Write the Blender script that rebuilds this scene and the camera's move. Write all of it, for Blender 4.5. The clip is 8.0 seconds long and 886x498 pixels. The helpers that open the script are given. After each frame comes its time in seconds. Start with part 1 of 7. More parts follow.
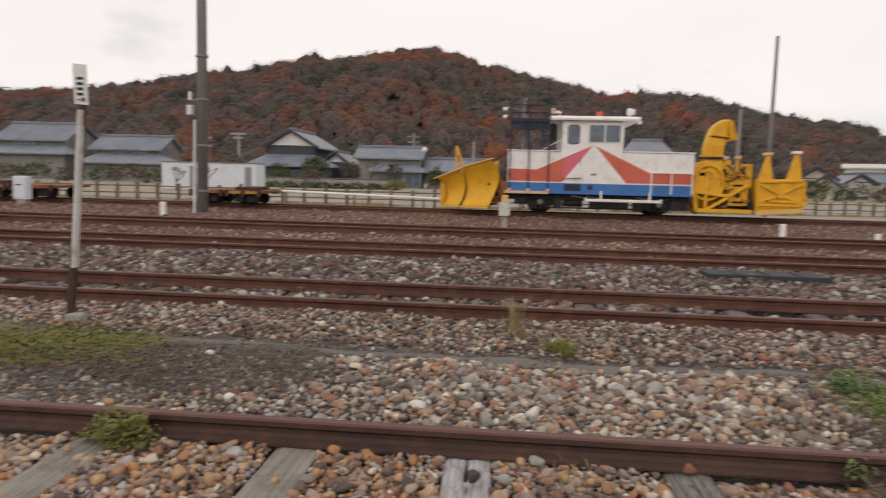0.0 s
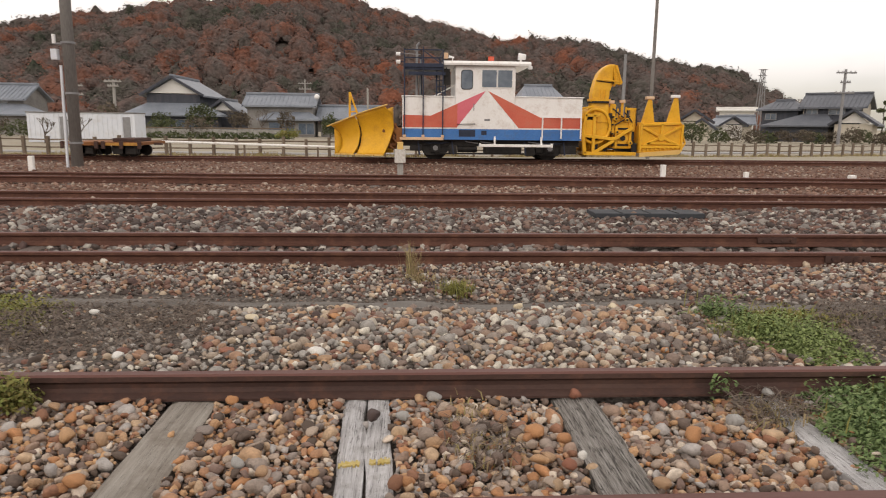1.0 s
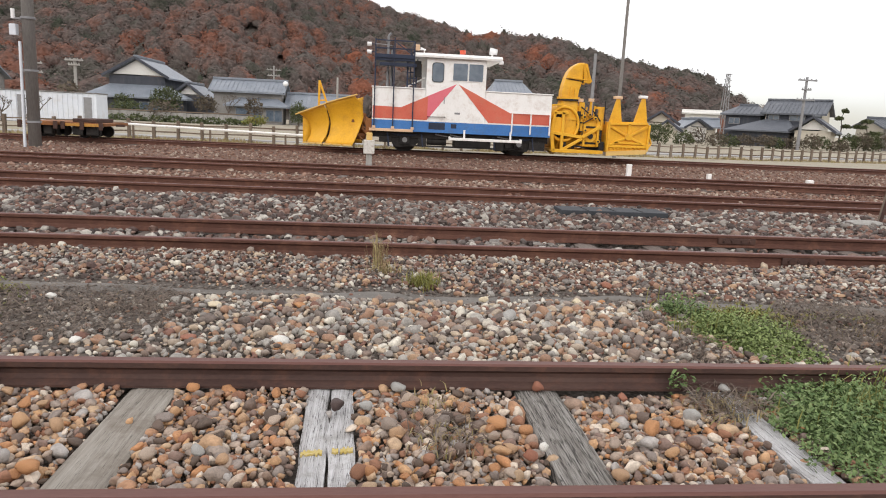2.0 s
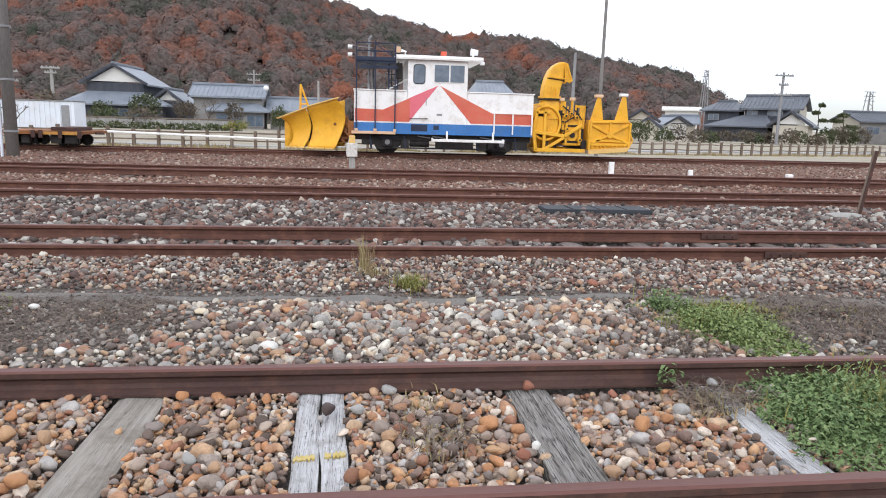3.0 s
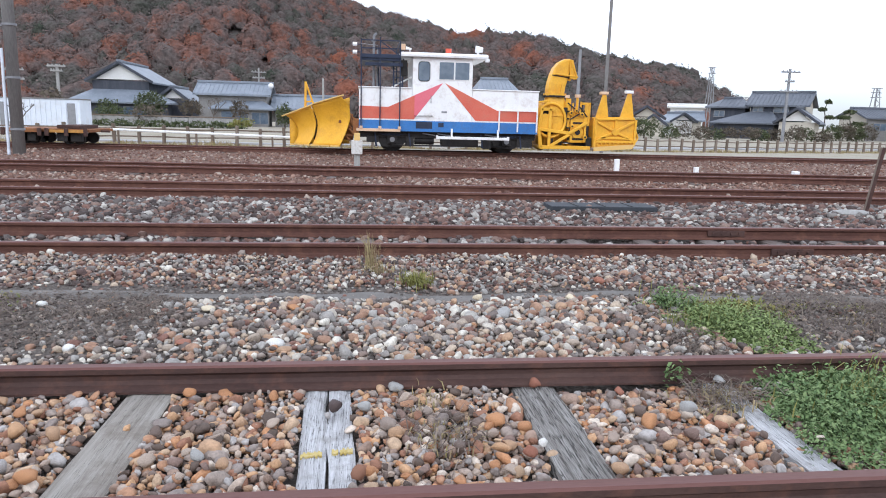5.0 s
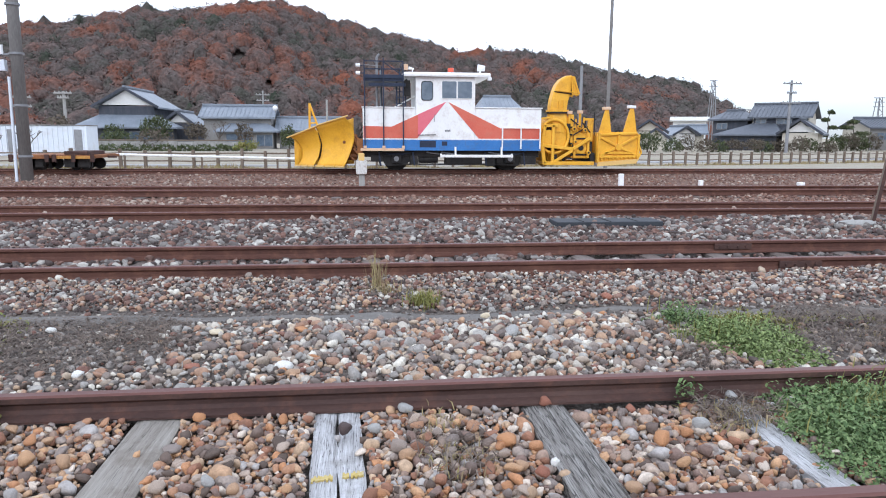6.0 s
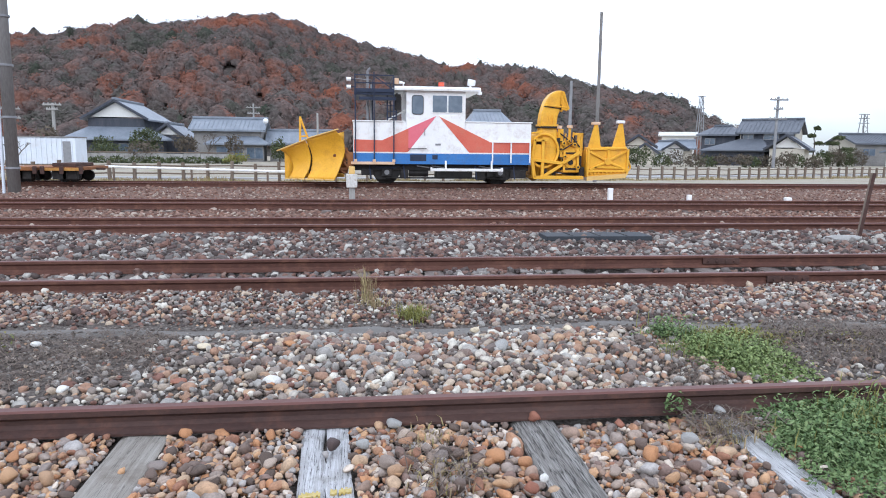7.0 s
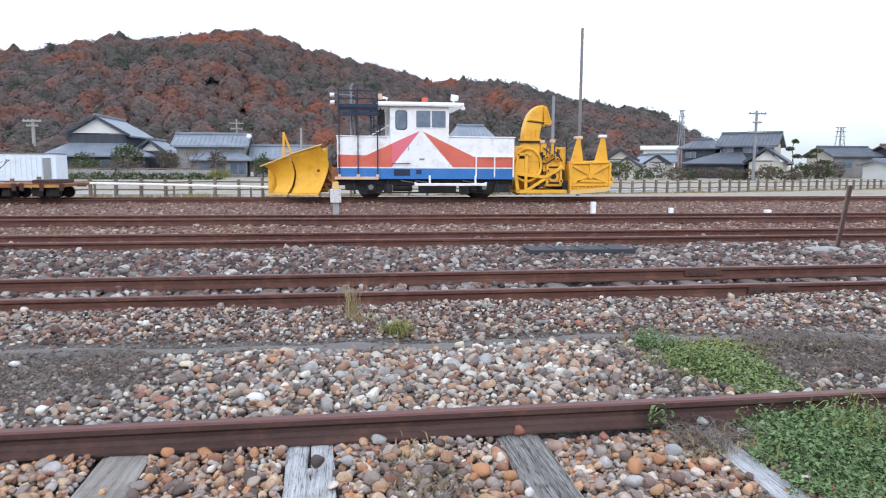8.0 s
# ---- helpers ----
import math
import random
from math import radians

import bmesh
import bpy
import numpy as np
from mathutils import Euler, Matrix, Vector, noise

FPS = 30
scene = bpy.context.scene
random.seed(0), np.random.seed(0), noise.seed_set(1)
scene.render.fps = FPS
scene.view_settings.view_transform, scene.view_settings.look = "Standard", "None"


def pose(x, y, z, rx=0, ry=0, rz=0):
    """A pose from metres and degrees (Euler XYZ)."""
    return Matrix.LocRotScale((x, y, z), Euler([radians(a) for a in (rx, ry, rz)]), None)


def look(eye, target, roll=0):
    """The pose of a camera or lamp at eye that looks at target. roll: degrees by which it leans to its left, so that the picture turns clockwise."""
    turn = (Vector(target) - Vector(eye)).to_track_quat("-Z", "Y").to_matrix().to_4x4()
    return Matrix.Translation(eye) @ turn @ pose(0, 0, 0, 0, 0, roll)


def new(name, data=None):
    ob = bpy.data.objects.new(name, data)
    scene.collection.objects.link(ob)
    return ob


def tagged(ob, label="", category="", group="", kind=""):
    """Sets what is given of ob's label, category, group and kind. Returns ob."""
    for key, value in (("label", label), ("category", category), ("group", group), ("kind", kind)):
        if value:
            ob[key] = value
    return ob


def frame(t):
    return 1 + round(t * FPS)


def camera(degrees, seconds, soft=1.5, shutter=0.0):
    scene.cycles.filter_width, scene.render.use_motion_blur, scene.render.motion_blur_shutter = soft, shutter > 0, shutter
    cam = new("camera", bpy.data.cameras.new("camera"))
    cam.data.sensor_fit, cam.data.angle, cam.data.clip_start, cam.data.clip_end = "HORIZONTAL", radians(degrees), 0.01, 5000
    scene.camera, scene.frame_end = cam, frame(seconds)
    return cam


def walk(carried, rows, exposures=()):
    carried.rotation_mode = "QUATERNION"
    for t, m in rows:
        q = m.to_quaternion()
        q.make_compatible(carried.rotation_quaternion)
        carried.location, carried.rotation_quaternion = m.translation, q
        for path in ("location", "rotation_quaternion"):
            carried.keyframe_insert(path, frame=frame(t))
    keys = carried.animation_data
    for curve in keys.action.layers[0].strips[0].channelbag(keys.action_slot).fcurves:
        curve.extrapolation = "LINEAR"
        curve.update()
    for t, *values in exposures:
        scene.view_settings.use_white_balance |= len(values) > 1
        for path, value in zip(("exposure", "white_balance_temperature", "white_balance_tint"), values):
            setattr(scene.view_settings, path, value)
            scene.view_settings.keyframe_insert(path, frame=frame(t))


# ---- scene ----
cam = camera(66.1, 8.0, soft=1.0, shutter=0.5)
PATH = [
    (0, (0.094, 0.113, 1.152), (-0.104, 2.092, 0.94), 1.4),
    (0.1, (0.098, 0.104, 1.147), (-0.044, 2.089, 0.942), 1.6),
    (0.2, (0.104, 0.103, 1.154), (0.023, 2.089, 0.933), 1.8),
    (0.3, (0.113, 0.094, 1.148), (0.087, 2.076, 0.88), 1.6),
    (0.4, (0.116, 0.082, 1.145), (0.127, 2.054, 0.817), 1.3),
    (0.5, (0.124, 0.085, 1.142), (0.164, 2.052, 0.784), 0.7),
    (1, (0.124, 0.082, 1.137), (0.224, 2.047, 0.78), 0.6),
    (1.5, (0.121, 0.078, 1.131), (0.296, 2.034, 0.754), 2.8),
    (3, (0.103, 0.075, 1.132), (0.346, 2.025, 0.763), 1.6),
    (3.5, (0.096, 0.073, 1.133), (0.329, 2.024, 0.762), 1.6),
    (4, (0.097, 0.074, 1.133), (0.341, 2.023, 0.756), 2.0),
    (4.5, (0.097, 0.075, 1.13), (0.337, 2.023, 0.747), 2.0),
    (6, (0.089, 0.077, 1.139), (0.302, 2.039, 0.813), 0.3),
    (6.5, (0.089, 0.076, 1.146), (0.305, 2.042, 0.852), 0.2),
    (7, (0.092, 0.077, 1.145), (0.334, 2.041, 0.858), 0.6),
    (7.5, (0.09, 0.07, 1.148), (0.335, 2.035, 0.871), 0.6),
    (8, (0.096, 0.065, 1.149), (0.383, 2.029, 0.904), 0.3),
]
walk(cam, [(t, look(eye, target, roll)) for t, eye, target, roll in PATH], exposures=[(0.0, -0.98, 7200, 15), (0.5, -0.88, 7550, 17), (1.5, -0.52, 7200, 13), (3.0, -0.14, 6200, 12), (8.0, -0.12, 5650, 11)])


# ---- world and light ----
world = bpy.data.worlds.new("sky")
scene.world = world
world.use_nodes = True
wt = world.node_tree
wt.nodes.clear()


def wnode(kind, **vals):
    n = wt.nodes.new(kind)
    for k, v in vals.items():
        n.inputs[k].default_value = v
    return n


w_out = wnode("ShaderNodeOutputWorld")
w_bg = wnode("ShaderNodeBackground", Strength=0.1)
w_sky = wnode("ShaderNodeTexSky")
w_sky.sky_type = "NISHITA"
w_sky.sun_disc = False
w_sky.sun_elevation = radians(38)
w_sky.sun_rotation = radians(200)
w_co = wnode("ShaderNodeTexCoord")
w_map = wnode("ShaderNodeMapping", Scale=(1.0, 1.0, 2.6))
w_noise = wnode("ShaderNodeTexNoise", Scale=1.7, Detail=5.0, Roughness=0.55)
w_ramp = wnode("ShaderNodeValToRGB")
w_ramp.color_ramp.elements[0].position = 0.30
w_ramp.color_ramp.elements[0].color = (0.35, 0.35, 0.35, 1)
w_ramp.color_ramp.elements[1].position = 0.52
w_mix = wnode("ShaderNodeMix")
w_mix.data_type = "RGBA"
# cloud brightness varies softly over the sky
w_noise2 = wnode("ShaderNodeTexNoise", Scale=2.6, Detail=4.0)
w_cloud = wnode("ShaderNodeMix")
w_cloud.data_type = "RGBA"
w_cloud.inputs["A"].default_value = (16.0, 16.6, 17.6, 1)
w_cloud.inputs["B"].default_value = (19.4, 19.8, 20.6, 1)
wt.links.new(w_map.outputs["Vector"], w_noise2.inputs["Vector"])
wt.links.new(w_noise2.outputs["Fac"], w_cloud.inputs["Factor"])
wt.links.new(w_cloud.outputs["Result"], w_mix.inputs["B"])
wt.links.new(w_co.outputs["Generated"], w_map.inputs["Vector"])
wt.links.new(w_map.outputs["Vector"], w_noise.inputs["Vector"])
wt.links.new(w_noise.outputs["Fac"], w_ramp.inputs["Fac"])
# the cloud sheet thins towards the horizon
w_sep = wnode("ShaderNodeSeparateXYZ")
w_thin = wnode("ShaderNodeMapRange")
w_thin.interpolation_type = "SMOOTHSTEP"
for key, val in (("From Min", 0.02), ("From Max", 0.11), ("To Min", 0.38), ("To Max", 1.0)):
    w_thin.inputs[key].default_value = val
w_fac = wnode("ShaderNodeMath")
w_fac.operation = "MULTIPLY"
wt.links.new(w_co.outputs["Generated"], w_sep.inputs["Vector"])
wt.links.new(w_sep.outputs["Z"], w_thin.inputs["Value"])
wt.links.new(w_ramp.outputs["Color"], w_fac.inputs[0])
wt.links.new(w_thin.outputs["Result"], w_fac.inputs[1])
wt.links.new(w_fac.outputs[0], w_mix.inputs["Factor"])
wt.links.new(w_sky.outputs["Color"], w_mix.inputs["A"])
wt.links.new(w_mix.outputs["Result"], w_bg.inputs["Color"])
wt.links.new(w_bg.outputs["Background"], w_out.inputs["Surface"])

sun_data = bpy.data.lights.new("sun", "SUN")
sun_data.energy, sun_data.angle, sun_data.color = 1.2, radians(40), (1.0, 0.96, 0.9)
sun = new("sun", sun_data)
sun.matrix_world = look((-18, -45, 38), (0, 10, 0))


# ---- materials ----
def material(name, colors, rough=0.8, metal=0.0, scale=6.0, fine=60.0, bump=0.3, bump_dist=0.01, island=0.0, obj=0.0, stretch=(1, 1, 1), spec=0.3, grime=None, grime_amount=0.5, grime_scale=2.0, pick=False, checks=None):
    """A surface whose colour runs through a ramp by coarse and fine grain, with bump, and stains in a second colour."""
    m = bpy.data.materials.new(name)
    m.use_nodes = True
    t = m.node_tree
    bsdf = t.nodes["Principled BSDF"]
    bsdf.inputs["Roughness"].default_value = rough
    bsdf.inputs["Metallic"].default_value = metal
    bsdf.inputs["Specular IOR Level"].default_value = spec
    L = t.links.new

    def nd(kind, **vals):
        n = t.nodes.new(kind)
        for k, v in vals.items():
            n.inputs[k].default_value = v
        return n

    co = nd("ShaderNodeTexCoord")
    mp = nd("ShaderNodeMapping", Scale=stretch)
    L(co.outputs["Object"], mp.inputs["Vector"])
    n1 = nd("ShaderNodeTexNoise", Scale=scale, Detail=4.0, Roughness=0.6)
    n2 = nd("ShaderNodeTexNoise", Scale=fine, Detail=3.0, Roughness=0.6)
    L(mp.outputs["Vector"], n1.inputs["Vector"])
    L(mp.outputs["Vector"], n2.inputs["Vector"])

    def mathn(op, a, b):
        n = nd("ShaderNodeMath")
        n.operation = op
        for i, v in enumerate((a, b)):
            if isinstance(v, (int, float)):
                n.inputs[i].default_value = v
            else:
                L(v, n.inputs[i])
        return n.outputs[0]

    fac = mathn("ADD", mathn("MULTIPLY", n1.outputs["Fac"], 0.6), mathn("MULTIPLY", n2.outputs["Fac"], 0.4))
    # widen the grain's range to 0..1
    fac = mathn("MULTIPLY", mathn("SUBTRACT", fac, 0.3), 2.5)
    if island > 0 or obj > 0:
        src = nd("ShaderNodeNewGeometry").outputs["Random Per Island"] if island > 0 else nd("ShaderNodeObjectInfo").outputs["Random"]
        k = max(island, obj)
        grain = fac
        fac = src if pick else mathn("ADD", mathn("MULTIPLY", fac, 1 - k), mathn("MULTIPLY", src, k))
    ramp = nd("ShaderNodeValToRGB")
    els = ramp.color_ramp.elements
    while len(els) < len(colors):
        els.new(0.5)
    for i, c in enumerate(colors):
        els[i].position = i / max(1, len(colors) - 1)
        els[i].color = (*c, 1)
    L(fac, ramp.inputs["Fac"])
    col = ramp.outputs["Color"]
    if pick:
        # one colour a stone, mottled by its grain
        ramp.color_ramp.interpolation = "CONSTANT"
        for i in range(len(colors)):
            els[i].position = i / len(colors)
        mot = nd("ShaderNodeMix")
        mot.data_type, mot.blend_type = "RGBA", "MULTIPLY"
        mot.inputs["Factor"].default_value = 1.0
        shade = nd("ShaderNodeMapRange")
        shade.inputs["To Min"].default_value, shade.inputs["To Max"].default_value = 0.6, 1.4
        L(grain, shade.inputs["Value"])
        L(col, mot.inputs["A"])
        L(shade.outputs["Result"], mot.inputs["B"])
        col = mot.outputs["Result"]
    if grime is not None:
        n3 = nd("ShaderNodeTexNoise", Scale=grime_scale, Detail=6.0, Roughness=0.7)
        L(co.outputs["Object"], n3.inputs["Vector"])
        r3 = nd("ShaderNodeValToRGB")
        r3.color_ramp.elements[0].position, r3.color_ramp.elements[1].position = 0.5, 0.68
        L(n3.outputs["Fac"], r3.inputs["Fac"])
        mx = nd("ShaderNodeMix")
        mx.data_type = "RGBA"
        L(mathn("MULTIPLY", r3.outputs["Color"], grime_amount), mx.inputs["Factor"])
        L(col, mx.inputs["A"])
        mx.inputs["B"].default_value = (*grime, 1)
        col = mx.outputs["Result"]
    if checks is not None:
        # drying checks: thin dark cracks along the grain
        c_scale, c_stretch, c_wide, c_amount = checks
        cm = nd("ShaderNodeMapping", Scale=c_stretch)
        L(co.outputs["Object"], cm.inputs["Vector"])
        n4 = nd("ShaderNodeTexNoise", Scale=c_scale, Detail=2.0, Roughness=0.55)
        L(cm.outputs["Vector"], n4.inputs["Vector"])
        line = nd("ShaderNodeMapRange")
        line.inputs["From Min"].default_value, line.inputs["From Max"].default_value = 0.0, c_wide
        line.inputs["To Min"].default_value, line.inputs["To Max"].default_value = c_amount, 0.0
        L(mathn("ABSOLUTE", mathn("SUBTRACT", n4.outputs["Fac"], 0.5), 0), line.inputs["Value"])
        ck = nd("ShaderNodeMix")
        ck.data_type = "RGBA"
        L(line.outputs["Result"], ck.inputs["Factor"])
        L(col, ck.inputs["A"])
        ck.inputs["B"].default_value = (0.025, 0.022, 0.02, 1)
        col = ck.outputs["Result"]
    L(col, bsdf.inputs["Base Color"])
    if bump:
        b = nd("ShaderNodeBump", Strength=bump, Distance=bump_dist)
        L(fac if not (island or obj) else n2.outputs["Fac"], b.inputs["Height"])
        L(b.outputs["Normal"], bsdf.inputs["Normal"])
    return m


STONE = [(0.10, 0.075, 0.063), (0.31, 0.18, 0.12), (0.27, 0.235, 0.21), (0.45, 0.345, 0.255), (0.20, 0.10, 0.075), (0.38, 0.345, 0.31), (0.15, 0.115, 0.10), (0.41, 0.26, 0.165), (0.31, 0.28, 0.255), (0.60, 0.54, 0.46), (0.23, 0.165, 0.135), (0.35, 0.21, 0.14), (0.19, 0.15, 0.13), (0.47, 0.41, 0.345), (0.27, 0.215, 0.18), (0.35, 0.275, 0.215)]
STONE_WARM = [(0.11, 0.08, 0.062), (0.44, 0.22, 0.105), (0.31, 0.25, 0.205), (0.47, 0.33, 0.21), (0.28, 0.14, 0.085), (0.38, 0.35, 0.32), (0.17, 0.125, 0.10), (0.50, 0.30, 0.16), (0.26, 0.215, 0.185), (0.60, 0.51, 0.41), (0.38, 0.21, 0.12), (0.36, 0.28, 0.22), (0.22, 0.15, 0.12), (0.44, 0.28, 0.165), (0.30, 0.21, 0.155), (0.43, 0.34, 0.265)]
STONE_FAR = [(0.06, 0.045, 0.042), (0.16, 0.10, 0.085), (0.20, 0.18, 0.17), (0.10, 0.065, 0.06), (0.42, 0.39, 0.36), (0.18, 0.10, 0.08), (0.13, 0.11, 0.105), (0.26, 0.235, 0.22), (0.08, 0.06, 0.055), (0.22, 0.15, 0.125)]
STONE_RUST = [(0.09, 0.045, 0.036), (0.16, 0.08, 0.06), (0.21, 0.125, 0.10), (0.12, 0.065, 0.052), (0.28, 0.21, 0.18), (0.15, 0.085, 0.07)]
STONE_WARM = [(r * 0.98, g * 0.98, b * 1.0) for r, g, b in STONE_WARM]
STONE = [(r * 0.97, g * 1.0, b * 1.0) for r, g, b in STONE]
STONE_RUST = [(r * 1.26, g * 1.34, b * 1.26) for r, g, b in STONE_RUST]
STONE_FAR = [(r * 0.98, g * 0.98, b * 0.94) for r, g, b in STONE_FAR]
M = {}
M["stone"] = material("pebble_mixed", STONE, 0.75, fine=110, scale=26, island=0.82, bump=0.6, bump_dist=0.004, pick=True)
M["stone_side"] = material("pebble_trackside", [c for pair in zip(STONE, STONE_FAR + STONE_RUST) for c in pair][:30], 0.8, fine=110, scale=26, island=0.82, bump=0.6, bump_dist=0.004, pick=True)
M["stone_warm"] = material("pebble_ochre", STONE_WARM, 0.75, fine=110, scale=26, island=0.82, bump=0.6, bump_dist=0.004, pick=True)
M["stone_loose"] = material("pebble_loose", STONE_WARM, 0.72, fine=110, scale=26, obj=0.8, bump=0.6, bump_dist=0.004, pick=True)
M["stone_far"] = material("ballast_grey", STONE_FAR, 0.85, fine=60, scale=14, island=0.85, bump=0.3, bump_dist=0.006, pick=True)
M["grit"] = material("dark_grit", [(0.07, 0.058, 0.05), (0.14, 0.117, 0.10), (0.10, 0.08, 0.068), (0.20, 0.178, 0.158), (0.15, 0.12, 0.10), (0.26, 0.23, 0.20)], 0.9, fine=60, scale=14, island=0.85, bump=0.3, bump_dist=0.004, pick=True)
M["stone_rust"] = material("ballast_rust", STONE_RUST, 0.9, fine=60, scale=8, island=0.7, bump=0.3, bump_dist=0.006, pick=True)
M["rail"] = material("rusted_rail_steel", [(0.042, 0.024, 0.021), (0.075, 0.042, 0.035), (0.105, 0.062, 0.05)], 0.7, 0.2, scale=5, fine=120, bump=0.25, bump_dist=0.002, stretch=(0.3, 1, 1), grime=(0.17, 0.08, 0.055), grime_amount=0.45, grime_scale=9)
M["rail_far"] = material("orange_rusted_rail_steel", [(0.06, 0.028, 0.021), (0.105, 0.047, 0.034), (0.15, 0.072, 0.05)], 0.75, 0.15, scale=3, fine=80, bump=0.25, bump_dist=0.002, stretch=(0.3, 1, 1), grime=(0.23, 0.11, 0.07), grime_amount=0.5, grime_scale=5)
M["rail_top"] = material("rail_running_face", [(0.105, 0.043, 0.036), (0.165, 0.08, 0.066)], 0.5, 0.3, scale=4, fine=150, bump=0.15, bump_dist=0.001, stretch=(0.15, 1, 1))
M["sleeper_grey"] = material("weathered_sleeper_smooth", [(0.13, 0.115, 0.10), (0.24, 0.215, 0.185), (0.31, 0.285, 0.25), (0.38, 0.355, 0.315)], 0.9, scale=5, fine=50, bump=0.5, bump_dist=0.005, stretch=(8, 0.35, 3), grime=(0.13, 0.10, 0.075), grime_amount=0.5, grime_scale=6, checks=(7.0, (9, 0.3, 3), 0.012, 0.6))
M["sleeper_white"] = material("bleached_cracked_sleeper", [(0.26, 0.25, 0.245), (0.52, 0.51, 0.51), (0.66, 0.655, 0.66), (0.74, 0.74, 0.75)], 0.9, scale=9, fine=40, bump=0.9, bump_dist=0.012, stretch=(9, 0.3, 3), grime=(0.18, 0.155, 0.13), grime_amount=0.45, grime_scale=9, checks=(8.0, (10, 0.35, 3), 0.022, 0.85))
M["sleeper_dark"] = material("dark_grained_sleeper", [(0.07, 0.06, 0.052), (0.25, 0.23, 0.207), (0.42, 0.395, 0.365), (0.56, 0.54, 0.51)], 0.92, scale=7, fine=45, bump=1.0, bump_dist=0.014, stretch=(9, 0.35, 3), checks=(9.0, (9, 0.45, 3), 0.045, 0.9))
M["sleeper_brown"] = material("rust_stained_sleeper", [(0.07, 0.05, 0.04), (0.15, 0.12, 0.105), (0.24, 0.21, 0.19)], 0.92, scale=6, fine=50, bump=0.6, bump_dist=0.008, stretch=(6, 0.7, 3), obj=0.4)
M["yellow_mark"] = material("faded_yellow_paint", [(0.38, 0.28, 0.08), (0.52, 0.40, 0.13), (0.5, 0.46, 0.38)], 0.8, scale=25, fine=90, bump=0.4, bump_dist=0.003)
M["leaf"] = material("weed_leaf", [(0.055, 0.094, 0.036), (0.11, 0.17, 0.064), (0.18, 0.245, 0.098), (0.28, 0.34, 0.17)], 0.7, scale=4, fine=40, island=0.6, bump=0, spec=0.2)
M["leaf_light"] = material("weed_leaf_light", [(0.08, 0.115, 0.04), (0.145, 0.195, 0.068), (0.22, 0.275, 0.10), (0.32, 0.37, 0.17)], 0.7, scale=4, fine=40, island=0.6, bump=0, spec=0.2)
M["dead_stem"] = material("dead_weed_stems", [(0.06, 0.045, 0.037), (0.12, 0.092, 0.075), (0.18, 0.142, 0.118), (0.27, 0.225, 0.18)], 0.9, scale=4, fine=40, island=0.7, bump=0, spec=0.1)
for key, tone in (("cream", (0.62, 0.53, 0.38)), ("dark", (0.085, 0.06, 0.055)), ("grey", (0.36, 0.35, 0.33)), ("orange", (0.47, 0.235, 0.11)), ("white", (0.70, 0.68, 0.63)), ("rust", (0.30, 0.13, 0.085))):
    M["pebble_" + key] = material("pebble_" + key, [tuple(c * 0.7 for c in tone), tone, tuple(min(1.0, c * 1.25) for c in tone)], 0.72, scale=14, fine=90, bump=0.5, bump_dist=0.004)
M["leaf_dull"] = material("weed_leaf_dull", [(0.10, 0.12, 0.03), (0.17, 0.19, 0.05), (0.20, 0.16, 0.05), (0.13, 0.17, 0.04)], 0.7, scale=4, fine=40, island=0.6, bump=0)
M["dry_grass"] = material("dry_grass", [(0.22, 0.16, 0.09), (0.33, 0.26, 0.14), (0.26, 0.24, 0.08)], 0.85, scale=4, fine=30, island=0.7, bump=0)
M["yellow_grass"] = material("yellow_green_grass", [(0.16, 0.16, 0.05), (0.25, 0.235, 0.07), (0.15, 0.17, 0.05)], 0.85, scale=4, fine=30, island=0.7, bump=0)
M["white_paint"] = material("aged_white_paint", [(0.76, 0.75, 0.72), (0.84, 0.83, 0.81), (0.87, 0.87, 0.86)], 0.5, scale=1.5, fine=25, bump=0.08, bump_dist=0.004, stretch=(1, 1, 0.4), grime=(0.42, 0.30, 0.22), grime_amount=0.35, grime_scale=3.5)
M["red_paint"] = material("faded_vermilion_paint", [(0.52, 0.10, 0.065), (0.62, 0.14, 0.09), (0.66, 0.19, 0.13)], 0.5, scale=2, fine=25, bump=0.06, bump_dist=0.004, grime=(0.35, 0.16, 0.11), grime_amount=0.3, grime_scale=4)
M["pink_paint"] = material("faded_pinkish_red_paint", [(0.66, 0.13, 0.17), (0.74, 0.19, 0.23)], 0.5, scale=2, fine=25, bump=0.06, bump_dist=0.004)
M["blue_paint"] = material("blue_paint", [(0.035, 0.13, 0.36), (0.05, 0.18, 0.46), (0.08, 0.22, 0.5)], 0.5, scale=2, fine=30, bump=0.06, bump_dist=0.004, grime=(0.07, 0.09, 0.13), grime_amount=0.5, grime_scale=4)
M["yellow_paint"] = material("machine_yellow_paint", [(0.66, 0.33, 0.02), (0.78, 0.41, 0.03), (0.84, 0.47, 0.05)], 0.45, scale=1.5, fine=18, bump=0.05, bump_dist=0.004, grime=(0.45, 0.2, 0.05), grime_amount=0.35, grime_scale=2.6)
M["yellow_pale"] = material("worn_yellow_lip", [(0.66, 0.42, 0.13), (0.75, 0.5, 0.18)], 0.6, scale=3, fine=30, bump=0.1, bump_dist=0.004)
# greasy steel; also colours the plates that imitate shaded gaps and openings
M["dark_steel_and_shade"] = material("greasy_steel_and_shade", [(0.012, 0.012, 0.013), (0.03, 0.028, 0.027), (0.05, 0.043, 0.038)], 0.65, 0.3, scale=4, fine=40, bump=0.2, bump_dist=0.006)
M["navy_steel"] = material("navy_painted_steel", [(0.02, 0.028, 0.05), (0.04, 0.05, 0.085)], 0.55, 0.2, scale=4, fine=40, bump=0.1, bump_dist=0.004)
